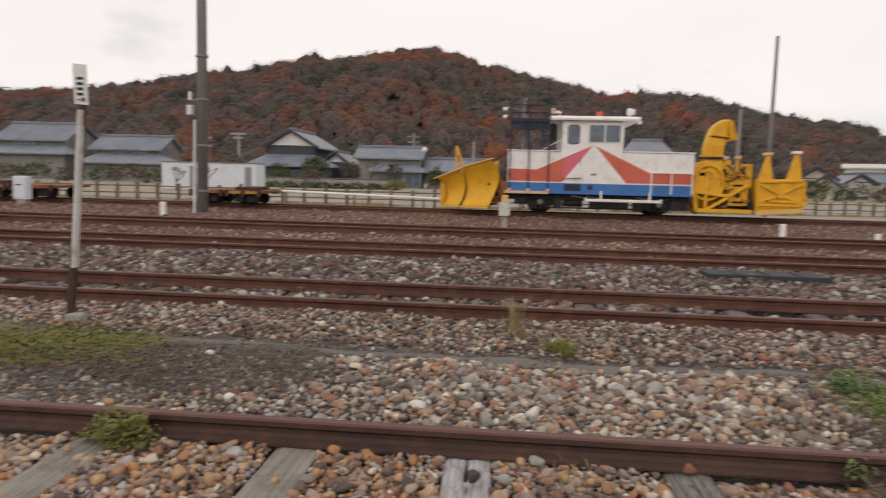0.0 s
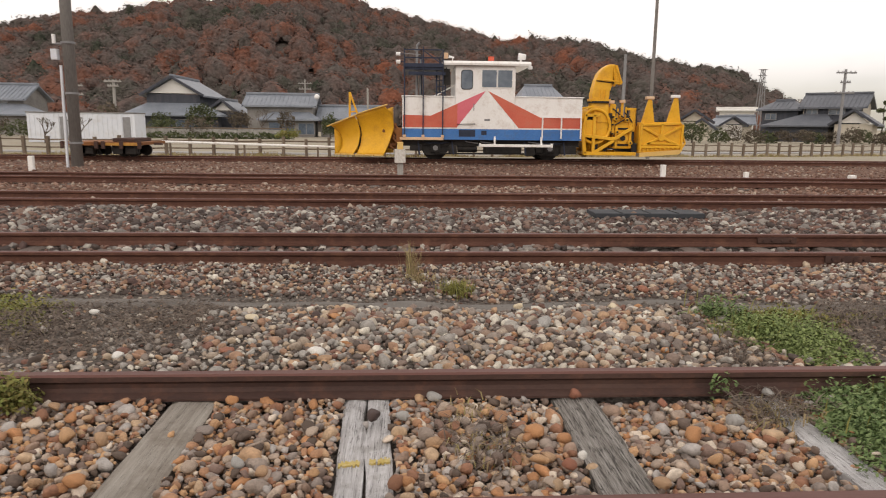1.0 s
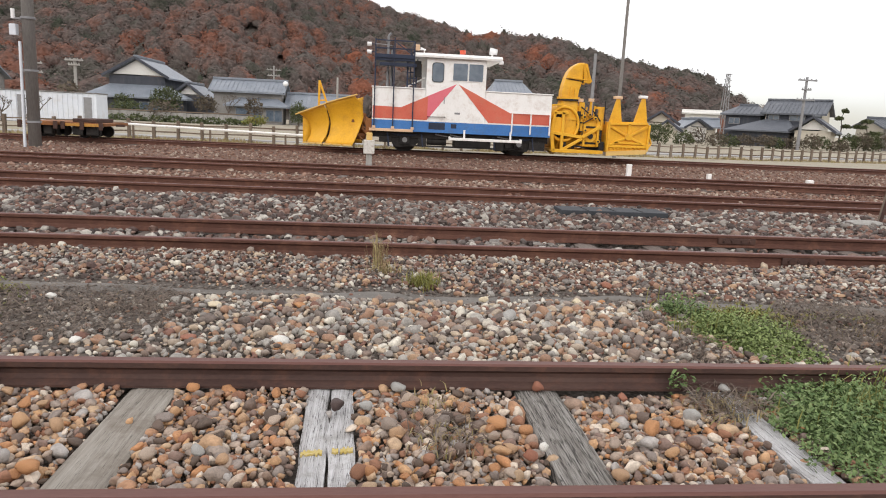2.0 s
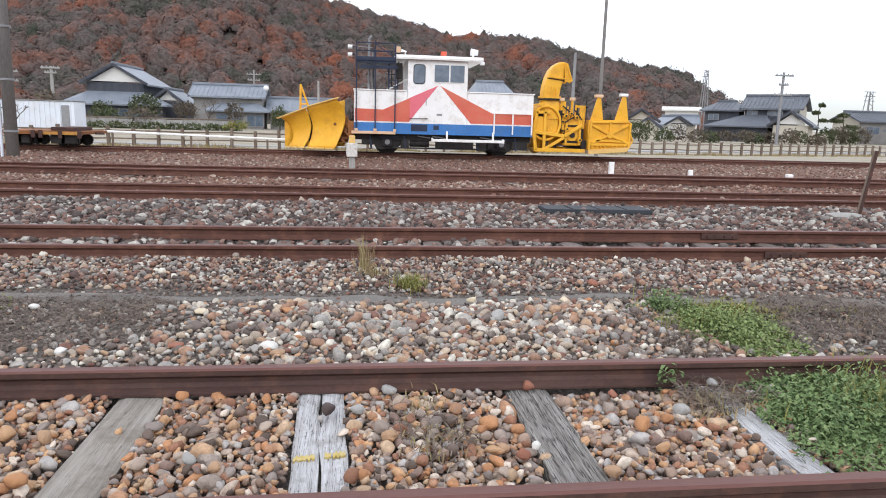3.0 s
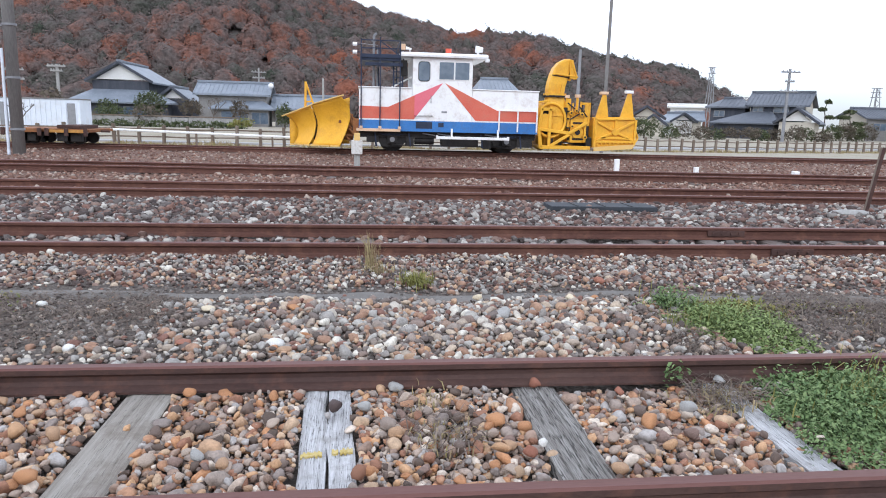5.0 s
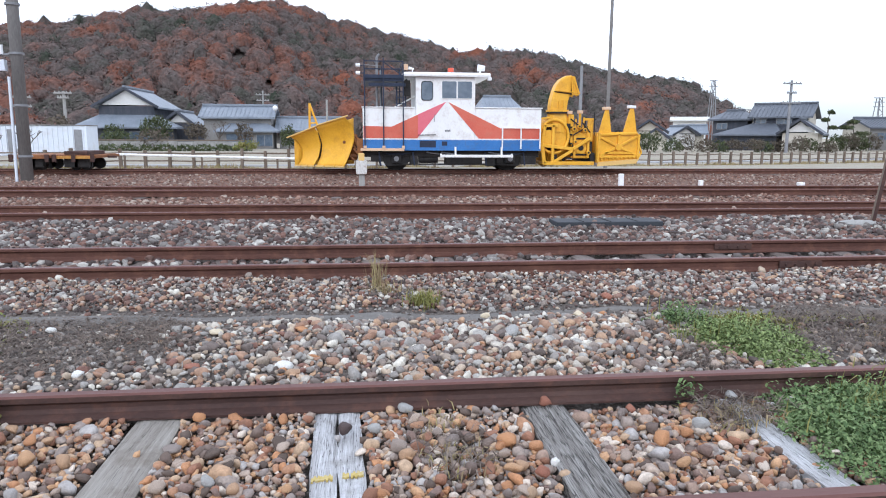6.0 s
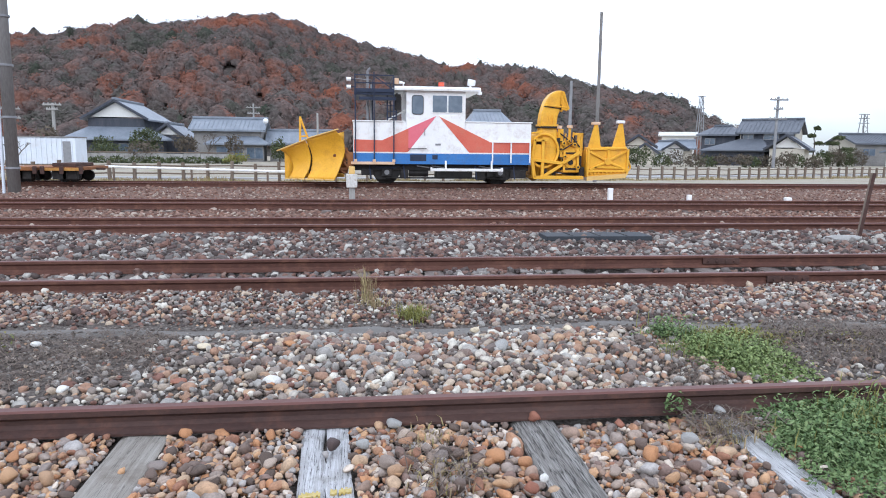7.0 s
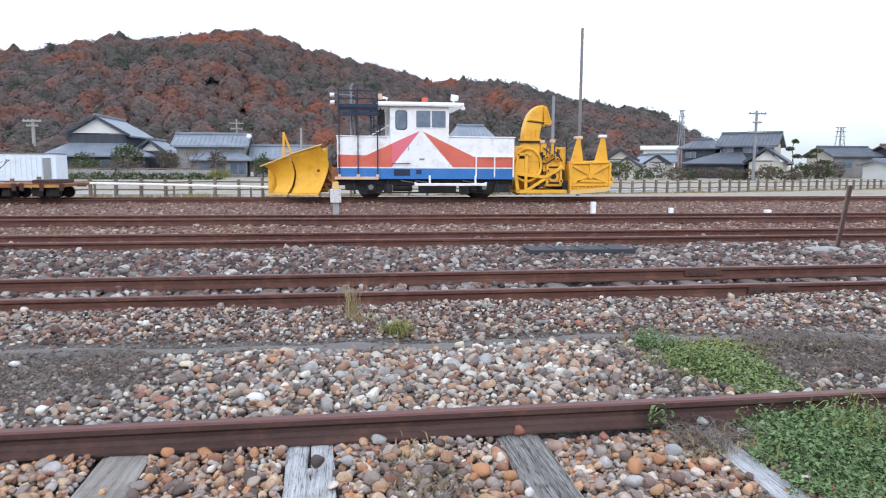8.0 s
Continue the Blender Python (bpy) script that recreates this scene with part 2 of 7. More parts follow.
M["cream_paint"] = material("cream_orange_paint", [(0.65, 0.42, 0.25), (0.75, 0.55, 0.38)], 0.6, scale=3, fine=30, bump=0.1, bump_dist=0.003)
M["lamp_white"] = material("white_lamp_shell", [(0.78, 0.78, 0.78), (0.85, 0.85, 0.85)], 0.35, scale=5, fine=40, bump=0)
M["beacon_red"] = material("red_beacon_lens", [(0.6, 0.08, 0.04), (0.7, 0.12, 0.06)], 0.25, scale=5, fine=40, bump=0, spec=0.5)
M["rubber"] = material("black_rubber", [(0.015, 0.015, 0.015), (0.03, 0.03, 0.03)], 0.6, scale=8, fine=60, bump=0.1)
# the bluish mottle puts mottled reflections into the base colour
M["glass"] = material("window_glass", [(0.05, 0.075, 0.11), (0.16, 0.20, 0.25)], 0.06, scale=1.2, fine=6, bump=0, spec=0.8)
M["rust_orange"] = material("orange_rusted_iron", [(0.10, 0.045, 0.03), (0.24, 0.10, 0.04), (0.34, 0.15, 0.05)], 0.8, 0.1, scale=3, fine=30, bump=0.25, bump_dist=0.006)
M["ochre_paint"] = material("ochre_orange_paint", [(0.45, 0.22, 0.05), (0.58, 0.30, 0.07)], 0.7, scale=3, fine=30, bump=0.15, bump_dist=0.004, grime=(0.2, 0.09, 0.05), grime_amount=0.6, grime_scale=4)
M["concrete"] = material("weathered_concrete", [(0.22, 0.21, 0.20), (0.32, 0.31, 0.29), (0.40, 0.39, 0.37)], 0.9, scale=2.5, fine=40, bump=0.25, bump_dist=0.006, stretch=(1, 1, 0.25), grime=(0.14, 0.13, 0.12), grime_amount=0.5, grime_scale=1.6)
M["pole_concrete"] = material("dark_pole_concrete", [(0.13, 0.125, 0.12), (0.20, 0.19, 0.18), (0.26, 0.25, 0.24)], 0.9, scale=2.5, fine=40, bump=0.2, bump_dist=0.005, stretch=(1, 1, 0.2))
M["grey_steel"] = material("grey_galvanised_steel", [(0.20, 0.20, 0.205), (0.30, 0.30, 0.31)], 0.6, 0.3, scale=3, fine=40, bump=0.1, bump_dist=0.003)
M["slab"] = material("dark_rubber_panel", [(0.03, 0.033, 0.038), (0.055, 0.06, 0.068)], 0.75, scale=4, fine=60, bump=0.2, bump_dist=0.004)
M["fence_wood"] = material("weathered_fence_wood", [(0.10, 0.075, 0.055), (0.17, 0.13, 0.10), (0.24, 0.20, 0.16)], 0.9, scale=3, fine=30, bump=0.2, bump_dist=0.004, stretch=(3, 3, 0.6), obj=0.4)
M["sign_white"] = material("sign_enamel", [(0.70, 0.70, 0.68), (0.78, 0.78, 0.76)], 0.4, scale=4, fine=30, bump=0.04, grime=(0.4, 0.35, 0.3), grime_amount=0.3, grime_scale=9)
M["black_paint"] = material("black_sign_paint", [(0.02, 0.02, 0.022), (0.04, 0.04, 0.04)], 0.5, scale=5, fine=40, bump=0)
M["post_white"] = material("chalky_white_post_paint", [(0.48, 0.46, 0.42), (0.62, 0.60, 0.56), (0.7, 0.69, 0.66)], 0.7, scale=8, fine=50, bump=0.15, bump_dist=0.003, stretch=(1, 1, 0.3), grime=(0.28, 0.18, 0.12), grime_amount=0.6, grime_scale=10)
M["roof_tile"] = material("blue_grey_roof_tiles", [(0.13, 0.15, 0.18), (0.19, 0.215, 0.25), (0.26, 0.28, 0.32)], 0.45, scale=0.5, fine=6, bump=0.4, bump_dist=0.05, spec=0.5)
M["roof_slate"] = material("dark_slate_roof_tiles", [(0.075, 0.085, 0.10), (0.11, 0.12, 0.14), (0.15, 0.16, 0.18)], 0.5, scale=0.5, fine=6, bump=0.4, bump_dist=0.05, spec=0.4)
M["roof_brown"] = material("brown_roof_tiles", [(0.13, 0.085, 0.075), (0.2, 0.14, 0.125)], 0.6, scale=0.5, fine=6, bump=0.3, bump_dist=0.05)
M["plaster_white"] = material("white_plaster", [(0.62, 0.61, 0.58), (0.74, 0.73, 0.70)], 0.9, scale=0.5, fine=5, bump=0.1, bump_dist=0.01)
M["plaster_beige"] = material("beige_plaster", [(0.46, 0.42, 0.35), (0.56, 0.52, 0.44)], 0.9, scale=0.5, fine=5, bump=0.1, bump_dist=0.01)
M["dark_boards"] = material("dark_timber_cladding", [(0.035, 0.04, 0.05), (0.06, 0.065, 0.08), (0.09, 0.09, 0.10)], 0.8, scale=0.7, fine=8, bump=0.2, bump_dist=0.02, stretch=(3, 3, 0.5))
M["grey_wall"] = material("grey_weathered_wall", [(0.15, 0.14, 0.135), (0.23, 0.22, 0.21), (0.31, 0.30, 0.285)], 0.9, scale=0.5, fine=6, bump=0.2, bump_dist=0.02)
M["container"] = material("pale_container_steel", [(0.60, 0.64, 0.70), (0.72, 0.75, 0.80)], 0.6, scale=0.8, fine=8, bump=0.1, bump_dist=0.01, grime=(0.45, 0.42, 0.38), grime_amount=0.4, grime_scale=1.0)
M["bark"] = material("grey_bark", [(0.07, 0.055, 0.045), (0.14, 0.115, 0.095)], 0.9, scale=3, fine=30, bump=0.3, bump_dist=0.01)
M["shrub"] = material("clipped_shrub_leaves", [(0.035, 0.05, 0.025), (0.07, 0.085, 0.035), (0.11, 0.115, 0.05)], 0.8, scale=0.8, fine=6, island=0.6, bump=0)
M["shrub_pale"] = material("pale_dry_leaves", [(0.075, 0.06, 0.045), (0.125, 0.10, 0.075), (0.09, 0.085, 0.05)], 0.85, scale=0.8, fine=6, island=0.6, bump=0)


def hill_material():
    """Autumn crowns: rust, brown, grey twigs and dark evergreen in drifts over the slope."""
    m = bpy.data.materials.new("autumn_wood_crowns")
    m.use_nodes = True
    t = m.node_tree
    bsdf = t.nodes["Principled BSDF"]
    bsdf.inputs["Roughness"].default_value = 0.95
    bsdf.inputs["Specular IOR Level"].default_value = 0.05
    L = t.links.new
    co = t.nodes.new("ShaderNodeTexCoord")
    n = t.nodes.new("ShaderNodeTexNoise")
    n.inputs["Scale"].default_value = 0.028
    n.inputs["Detail"].default_value = 4.0
    n.inputs["Roughness"].default_value = 0.75
    L(co.outputs["Object"], n.inputs["Vector"])
    geo = t.nodes.new("ShaderNodeAttribute")
    geo.attribute_name = "tree"
    add = t.nodes.new("ShaderNodeMath")
    add.operation = "MULTIPLY_ADD"
    add.inputs[1].default_value = 0.24
    L(geo.outputs["Fac"], add.inputs[0])
    sc = t.nodes.new("ShaderNodeMath")
    sc.operation = "MULTIPLY_ADD"
    sc.inputs[1].default_value = 1.9
    sc.inputs[2].default_value = -0.55
    L(n.outputs["Fac"], sc.inputs[0])
    L(sc.outputs[0], add.inputs[2])
    r = t.nodes.new("ShaderNodeValToRGB")
    cols = [(0.06, 0.07, 0.05), (0.105, 0.098, 0.083), (0.14, 0.118, 0.108), (0.165, 0.118, 0.104), (0.215, 0.105, 0.077), (0.275, 0.105, 0.064)]
    els = r.color_ramp.elements
    while len(els) < len(cols):
        els.new(0.5)
    for i, (c, p) in enumerate(zip(cols, (0.12, 0.3, 0.45, 0.58, 0.72, 0.95))):
        els[i].position = p
        els[i].color = (*c, 1)
    L(add.outputs[0], r.inputs["Fac"])
    # twigs and leaf clusters mottle the crowns
    fine = t.nodes.new("ShaderNodeTexNoise")
    fine.inputs["Scale"].default_value = 1.1
    fine.inputs["Detail"].default_value = 3.0
    L(co.outputs["Object"], fine.inputs["Vector"])
    mot = t.nodes.new("ShaderNodeMapRange")
    for key, v in (("From Min", 0.3), ("From Max", 0.7), ("To Min", 0.55), ("To Max", 1.1)):
        mot.inputs[key].default_value = v
    L(fine.outputs["Fac"], mot.inputs["Value"])
    mul = t.nodes.new("ShaderNodeMix")
    mul.data_type, mul.blend_type = "RGBA", "MULTIPLY"
    mul.inputs["Factor"].default_value = 1.0
    L(r.outputs["Color"], mul.inputs["A"])
    L(mot.outputs["Result"], mul.inputs["B"])
    L(mul.outputs["Result"], bsdf.inputs["Base Color"])
    b = t.nodes.new("ShaderNodeBump")
    b.inputs["Strength"].default_value = 0.6
    b.inputs["Distance"].default_value = 0.6
    L(fine.outputs["Fac"], b.inputs["Height"])
    L(b.outputs["Normal"], bsdf.inputs["Normal"])
    return m


M["hill_wood"] = hill_material()


def ground_material():
    """Dark dirt by the near track, rusty fines in the yard, dry grass past the fence."""
    m = bpy.data.materials.new("yard_and_field_soil")
    m.use_nodes = True
    t = m.node_tree
    bsdf = t.nodes["Principled BSDF"]
    bsdf.inputs["Roughness"].default_value = 0.95
    bsdf.inputs["Specular IOR Level"].default_value = 0.1
    L = t.links.new

    def nd(kind, **vals):
        n = t.nodes.new(kind)
        for k, v in vals.items():
            n.inputs[k].default_value = v
        return n

    def ramp(src, stops):
        r = nd("ShaderNodeValToRGB")
        e = r.color_ramp.elements
        while len(e) < len(stops):
            e.new(0.5)
        for i, (p, c) in enumerate(stops):
            e[i].position, e[i].color = p, (*c, 1)
        L(src, r.inputs["Fac"])
        return r.outputs["Color"]

    def mix(f, a, b):
        x = nd("ShaderNodeMix")
        x.data_type = "RGBA"
        L(f, x.inputs["Factor"])
        L(a, x.inputs["A"])
        L(b, x.inputs["B"])
        return x.outputs["Result"]

    co = nd("ShaderNodeTexCoord")
    sep = nd("ShaderNodeSeparateXYZ")
    L(co.outputs["Object"], sep.inputs["Vector"])
    n1 = nd("ShaderNodeTexNoise", Scale=0.9, Detail=6.0, Roughness=0.65)
    n2 = nd("ShaderNodeTexNoise", Scale=45.0, Detail=3.0, Roughness=0.6)
    n3 = nd("ShaderNodeTexNoise", Scale=0.25, Detail=5.0, Roughness=0.6)
    vor = nd("ShaderNodeTexVoronoi", Scale=22.0)
    for n in (n1, n2, n3, vor):
        L(co.outputs["Object"], n.inputs["Vector"])
    dirt = ramp(n2.outputs["Fac"], [(0.3, (0.06, 0.05, 0.043)), (0.55, (0.125, 0.107, 0.094)), (0.75, (0.21, 0.187, 0.167))])
    rust = ramp(n2.outputs["Fac"], [(0.3, (0.095, 0.058, 0.045)), (0.5, (0.17, 0.107, 0.083)), (0.75, (0.265, 0.185, 0.15))])
    field = ramp(n3.outputs["Fac"], [(0.3, (0.26, 0.22, 0.165)), (0.5, (0.38, 0.34, 0.275)), (0.7, (0.31, 0.285, 0.20))])
    wob = nd("ShaderNodeMath")
    wob.operation = "MULTIPLY_ADD"
    wob.inputs[1].default_value = 2.4
    L(n1.outputs["Fac"], wob.inputs[0])
    L(sep.outputs["Y"], wob.inputs[2])

    def step(a, b):
        r = nd("ShaderNodeMapRange")
        r.inputs["From Min"].default_value, r.inputs["From Max"].default_value = a, b
        L(wob.outputs[0], r.inputs["Value"])
        return r.outputs["Result"]

    c = mix(step(8.8, 13.0), dirt, rust)
    c = mix(step(26.6, 27.8), c, field)
    L(c, bsdf.inputs["Base Color"])
    b = nd("ShaderNodeBump", Strength=0.8, Distance=0.03)
    L(vor.outputs["Distance"], b.inputs["Height"])
    b2 = nd("ShaderNodeBump", Strength=0.5, Distance=0.012)
    L(n2.outputs["Fac"], b2.inputs["Height"])
    L(b.outputs["Normal"], b2.inputs["Normal"])
    L(b2.outputs["Normal"], bsdf.inputs["Normal"])
    return m


M["ground"] = ground_material()
M["packed_dirt"] = material("trodden_grey_dirt", [(0.105, 0.094, 0.083), (0.155, 0.142, 0.128), (0.21, 0.195, 0.178)], 0.95, scale=3, fine=70, bump=0.35, bump_dist=0.006, grime=(0.12, 0.10, 0.085), grime_amount=0.6, grime_scale=5)
M["road"] = material("pale_worn_asphalt", [(0.26, 0.255, 0.25), (0.33, 0.325, 0.315), (0.40, 0.39, 0.375)], 0.9, scale=0.6, fine=30, bump=0.2, bump_dist=0.01, grime=(0.2, 0.19, 0.18), grime_amount=0.5, grime_scale=0.4)


# ---- building helpers ----
rng = np.random.default_rng(7)


def thing(name, at, label, category, group="", kind=""):
    ob = new(name)
    ob.location = at
    ob.empty_display_size = 0.2
    return tagged(ob, label, category, group, kind)


def root_of(ob):
    off = Vector((0, 0, 0))
    while ob is not None:
        off += ob.location
        ob = ob.parent
    return off


def part(name, bm, mat, parent, label="", smooth=False):
    """Link a bmesh, drawn in world places, as one mesh under its thing."""
    bmesh.ops.translate(bm, verts=bm.verts, vec=-root_of(parent))
    me = bpy.data.meshes.new(name)
    bm.to_mesh(me)
    bm.free()
    me.materials.append(M[mat])
    if smooth:
        for p in me.polygons:
            p.use_smooth = True
    ob = new(name, me)
    ob.parent = parent
    return tagged(ob, label)


def solo(name, bm, mat, at, label, category, group="", kind="", smooth=False):
    """A thing that is one mesh."""
    bmesh.ops.translate(bm, verts=bm.verts, vec=-Vector(at))
    me = bpy.data.meshes.new(name)
    bm.to_mesh(me)
    bm.free()
    me.materials.append(M[mat])
    if smooth:
        for p in me.polygons:
            p.use_smooth = True
    ob = new(name, me)
    ob.location = at
    return tagged(ob, label, category, group, kind)


def box(x0, x1, y0, y1, z0, z1, bevel=0.0, bm=None):
    one = bmesh.new()
    bmesh.ops.create_cube(one, size=1.0)
    for v in one.verts:
        v.co = ((x0 + x1) / 2 + v.co.x * (x1 - x0), (y0 + y1) / 2 + v.co.y * (y1 - y0), (z0 + z1) / 2 + v.co.z * (z1 - z0))
    if bevel > 0:
        bmesh.ops.bevel(one, geom=one.edges[:], offset=bevel, segments=2, affect="EDGES", profile=0.6)
    return join(bm, one)


def join(bm, one):
    if bm is None:
        return one
    me = bpy.data.meshes.new("tmp")
    one.to_mesh(me)
    one.free()
    bm.from_mesh(me)
    bpy.data.meshes.remove(me)
    return bm


def rod(p, q, r, seg=10, bm=None, r2=None):
    p, q = Vector(p), Vector(q)
    one = bmesh.new()
    bmesh.ops.create_cone(one, cap_ends=True, segments=seg, radius1=r, radius2=r if r2 is None else r2, depth=(q - p).length)
    m = Matrix.Translation((p + q) / 2) @ (q - p).to_track_quat("Z", "Y").to_matrix().to_4x4()
    bmesh.ops.transform(one, matrix=m, verts=one.verts)
    return join(bm, one)


def bar(p, q, w, h=None, bm=None):
    """A square bar from p to q."""
    p, q = Vector(p), Vector(q)
    h = h or w
    one = bmesh.new()
    bmesh.ops.create_cube(one, size=1.0)
    for v in one.verts:
        v.co = (v.co.x * w, v.co.y * h, v.co.z * (q - p).length)
    bmesh.ops.bevel(one, geom=one.edges[:], offset=min(w, h) * 0.12, segments=1, affect="EDGES")
    m = Matrix.Translation((p + q) / 2) @ (q - p).to_track_quat("Z", "Y").to_matrix().to_4x4()
    bmesh.ops.transform(one, matrix=m, verts=one.verts)
    return join(bm, one)


def plate(pts, y0, y1, bm=None):
    """A flat plate with the outline pts (x, z), from y0 to y1."""
    one = bmesh.new()
    a = [one.verts.new((x, y0, z)) for x, z in pts]
    b = [one.verts.new((x, y1, z)) for x, z in pts]
    one.faces.new(a)
    one.faces.new(b[::-1])
    for i in range(len(pts)):
        j = (i + 1) % len(pts)
        one.faces.new((a[i], b[i], b[j], a[j]))
    bmesh.ops.recalc_face_normals(one, faces=one.faces)
    return join(bm, one)


def loft(rings, bm=None, caps=True):
    """A skin over rings of points."""
    one = bmesh.new()
    vs = [[one.verts.new(p) for p in ring] for ring in rings]
    n = len(rings[0])
    for a, b in zip(vs, vs[1:]):
        for i in range(n):
            one.faces.new((a[i], a[(i + 1) % n], b[(i + 1) % n], b[i]))
    if caps:
        one.faces.new(vs[0][::-1])
        one.faces.new(vs[-1])
    bmesh.ops.recalc_face_normals(one, faces=one.faces)
    return join(bm, one)


def ball(c, r, bm=None, squash=1.0, sub=2):
    one = bmesh.new()
    bmesh.ops.create_icosphere(one, subdivisions=sub, radius=r)
    for v in one.verts:
        v.co = (v.co.x + c[0], v.co.y + c[1], v.co.z * squash + c[2])
    return join(bm, one)


def raw_mesh(name, verts, faces, mat, smooth=False):
    """A mesh from arrays of vertices (n, 3) and triangles or quads (m, k)."""
    me = bpy.data.meshes.new(name)
    k = faces.shape[1]
    me.vertices.add(len(verts))
    me.vertices.foreach_set("co", np.ascontiguousarray(verts, dtype=np.float32).ravel())
    me.loops.add(faces.size)
    me.loops.foreach_set("vertex_index", np.ascontiguousarray(faces, dtype=np.int32).ravel())
    me.polygons.add(len(faces))
    me.polygons.foreach_set("loop_start", np.arange(0, faces.size, k, dtype=np.int32))
    if smooth:
        me.polygons.foreach_set("use_smooth", np.ones(len(faces), dtype=bool))
    me.update(calc_edges=True)
    me.materials.append(M[mat])
    return me


# ---- ground ----
PROFILE_Y = [-400, -3, 0.6, 2.0, 3.1, 3.5, 4.2, 4.7, 4.95, 5.3, 6.3, 7.7, 8.6, 10.0, 11.8, 14.0, 16.3, 18.0, 21.5, 23.4, 24.8, 26.0, 28.0, 38.0, 60.0, 3000]
PROFILE_Z = [-0.2, -0.2, -0.13, -0.112, -0.112, -0.105, -0.09, -0.12, -0.145, -0.14, -0.175, -0.185, -0.155, -0.12, -0.15, -0.16, -0.15, -0.16, -0.17, -0.15, -0.15, -0.22, -0.16, -0.42, -0.62, -0.62]


def ground_z(x, y):
    x, y = np.asarray(x, float), np.asarray(y, float)
    z = np.interp(y, PROFILE_Y, PROFILE_Z)
    near = np.clip((60 - y) / 20, 0, 1)
    z = z + near * (0.012 * np.sin(1.7 * x + 0.8 * y) + 0.010 * np.sin(3.1 * x - 2.3 * y + 1.0) + 0.006 * np.sin(7.3 * x + 5.1 * y))
    return z


def soil_z(x, y):
    """The soil under the stones, a little lower where sleepers lie."""
    z = ground_z(x, y)
    for a, b in ((0.9, 3.5), (5.9, 8.2)):
        z = z - 0.07 * np.clip((np.asarray(y) - a) / 0.2, 0, 1) * np.clip((b - np.asarray(y)) / 0.2, 0, 1)
    return z


def make_ground():
    xs = np.unique(np.concatenate([np.linspace(-3000, -60, 22), np.linspace(-60, -12, 60), np.linspace(-12, 14, 170), np.linspace(14, 70, 60), np.linspace(70, 3000, 22)]))
    ys = np.unique(np.concatenate([np.linspace(-400, -3, 10), np.linspace(-3, 1, 12), np.linspace(1, 13, 120), np.linspace(13, 30, 60), np.linspace(30, 130, 40), np.linspace(130, 3000, 20)]))
    gx, gy = np.meshgrid(xs, ys)
    v = np.stack([gx, gy, soil_z(gx, gy)], -1).reshape(-1, 3)
    w = len(xs)
    i, j = np.meshgrid(np.arange(w - 1), np.arange(len(ys) - 1))
    a = (j * w + i).ravel()
    f = np.stack([a, a + 1, a + w + 1, a + w], -1)
    return tagged(new("ground", raw_mesh("ground", v, f, "ground", True)), "rusty gravel yard running into a dry grass field", "ground", kind="structure")


ground = make_ground()

# ---- tracks ----
RAILS = {"near": (2.0, 3.132, 0.0), "second": (6.5, 7.632, -0.055), "third": (10.6, 11.732, 0.0), "fourth": (14.85, 15.98, 0.0), "stabling": (23.5, 24.632, 0.0)}
GAUGE = 1.132


def rail_profile(h=0.14, head=0.065, foot=0.125):
    hw, fw, tw = head / 2, foot / 2, 0.008
    right = [(fw, 0.0), (fw, 0.011), (tw + 0.012, 0.028), (tw, 0.045), (tw, h - 0.05), (tw + 0.01, h - 0.04), (hw, h - 0.032), (hw, h - 0.008), (hw - 0.01, h)]
    return right + [(-y, z) for y, z in reversed(right)]


def rail_mesh(x0, x1, n, h=0.14, mat="rail_far"):
    prof = rail_profile(h)
    bm = bmesh.new()
    rings = [[bm.verts.new((x0 + (x1 - x0) * i / n, y, z)) for y, z in prof] for i in range(n + 1)]
    k = len(prof)
    for a, b in zip(rings, rings[1:]):
        for i in range(k):
            f = bm.faces.new((a[i], a[(i + 1) % k], b[(i + 1) % k], b[i]))
            if i in (7, 8, 9):
                f.material_index = 1
    bm.faces.new(rings[0])
    bm.faces.new(rings[-1][::-1])
    bmesh.ops.recalc_face_normals(bm, faces=bm.faces)
    me = bpy.data.meshes.new("rail")
    bm.to_mesh(me)
    bm.free()
    me.materials.append(M[mat])
    me.materials.append(M["rail_top"])
    return me


RAIL_MESH = rail_mesh(-70, 90, 40)
LIGHT_RAIL = rail_mesh(-70, 90, 40, 0.115, "rail")


def sleeper_mesh(mat, seed, w=0.21, length=2.0, h=0.14):
    """A timber with a worn, checked top."""
    bm = bmesh.new()
    bmesh.ops.create_cube(bm, size=1.0)
    for v in bm.verts:
        v.co = (v.co.x * w, v.co.y * length, v.co.z * h)
    long_edges = [e for e in bm.edges if abs(e.verts[0].co.y - e.verts[1].co.y) > 0.1]
    bmesh.ops.subdivide_edges(bm, edges=long_edges, cuts=14, use_grid_fill=True)
    cross = [e for e in bm.edges if abs(e.verts[0].co.x - e.verts[1].co.x) > 0.1]
    bmesh.ops.subdivide_edges(bm, edges=cross, cuts=4, use_grid_fill=True)
    for v in bm.verts:
        p = Vector((v.co.x * 14 + seed * 7, v.co.y * 2.2, seed))
        d = noise.noise(p)
        v.co.x += 0.008 * noise.noise(p * 2.0 + Vector((9, 3, 1)))
        if v.co.z > 0:
            v.co.z += 0.008 * d - (0.012 if abs(v.co.x) > w * 0.45 else 0.0)
        else:
            v.co.z -= 0.02
    me = bpy.data.meshes.new("sleeper")
    bm.to_mesh(me)
    bm.free()
    me.materials.append(M[mat])
    return me


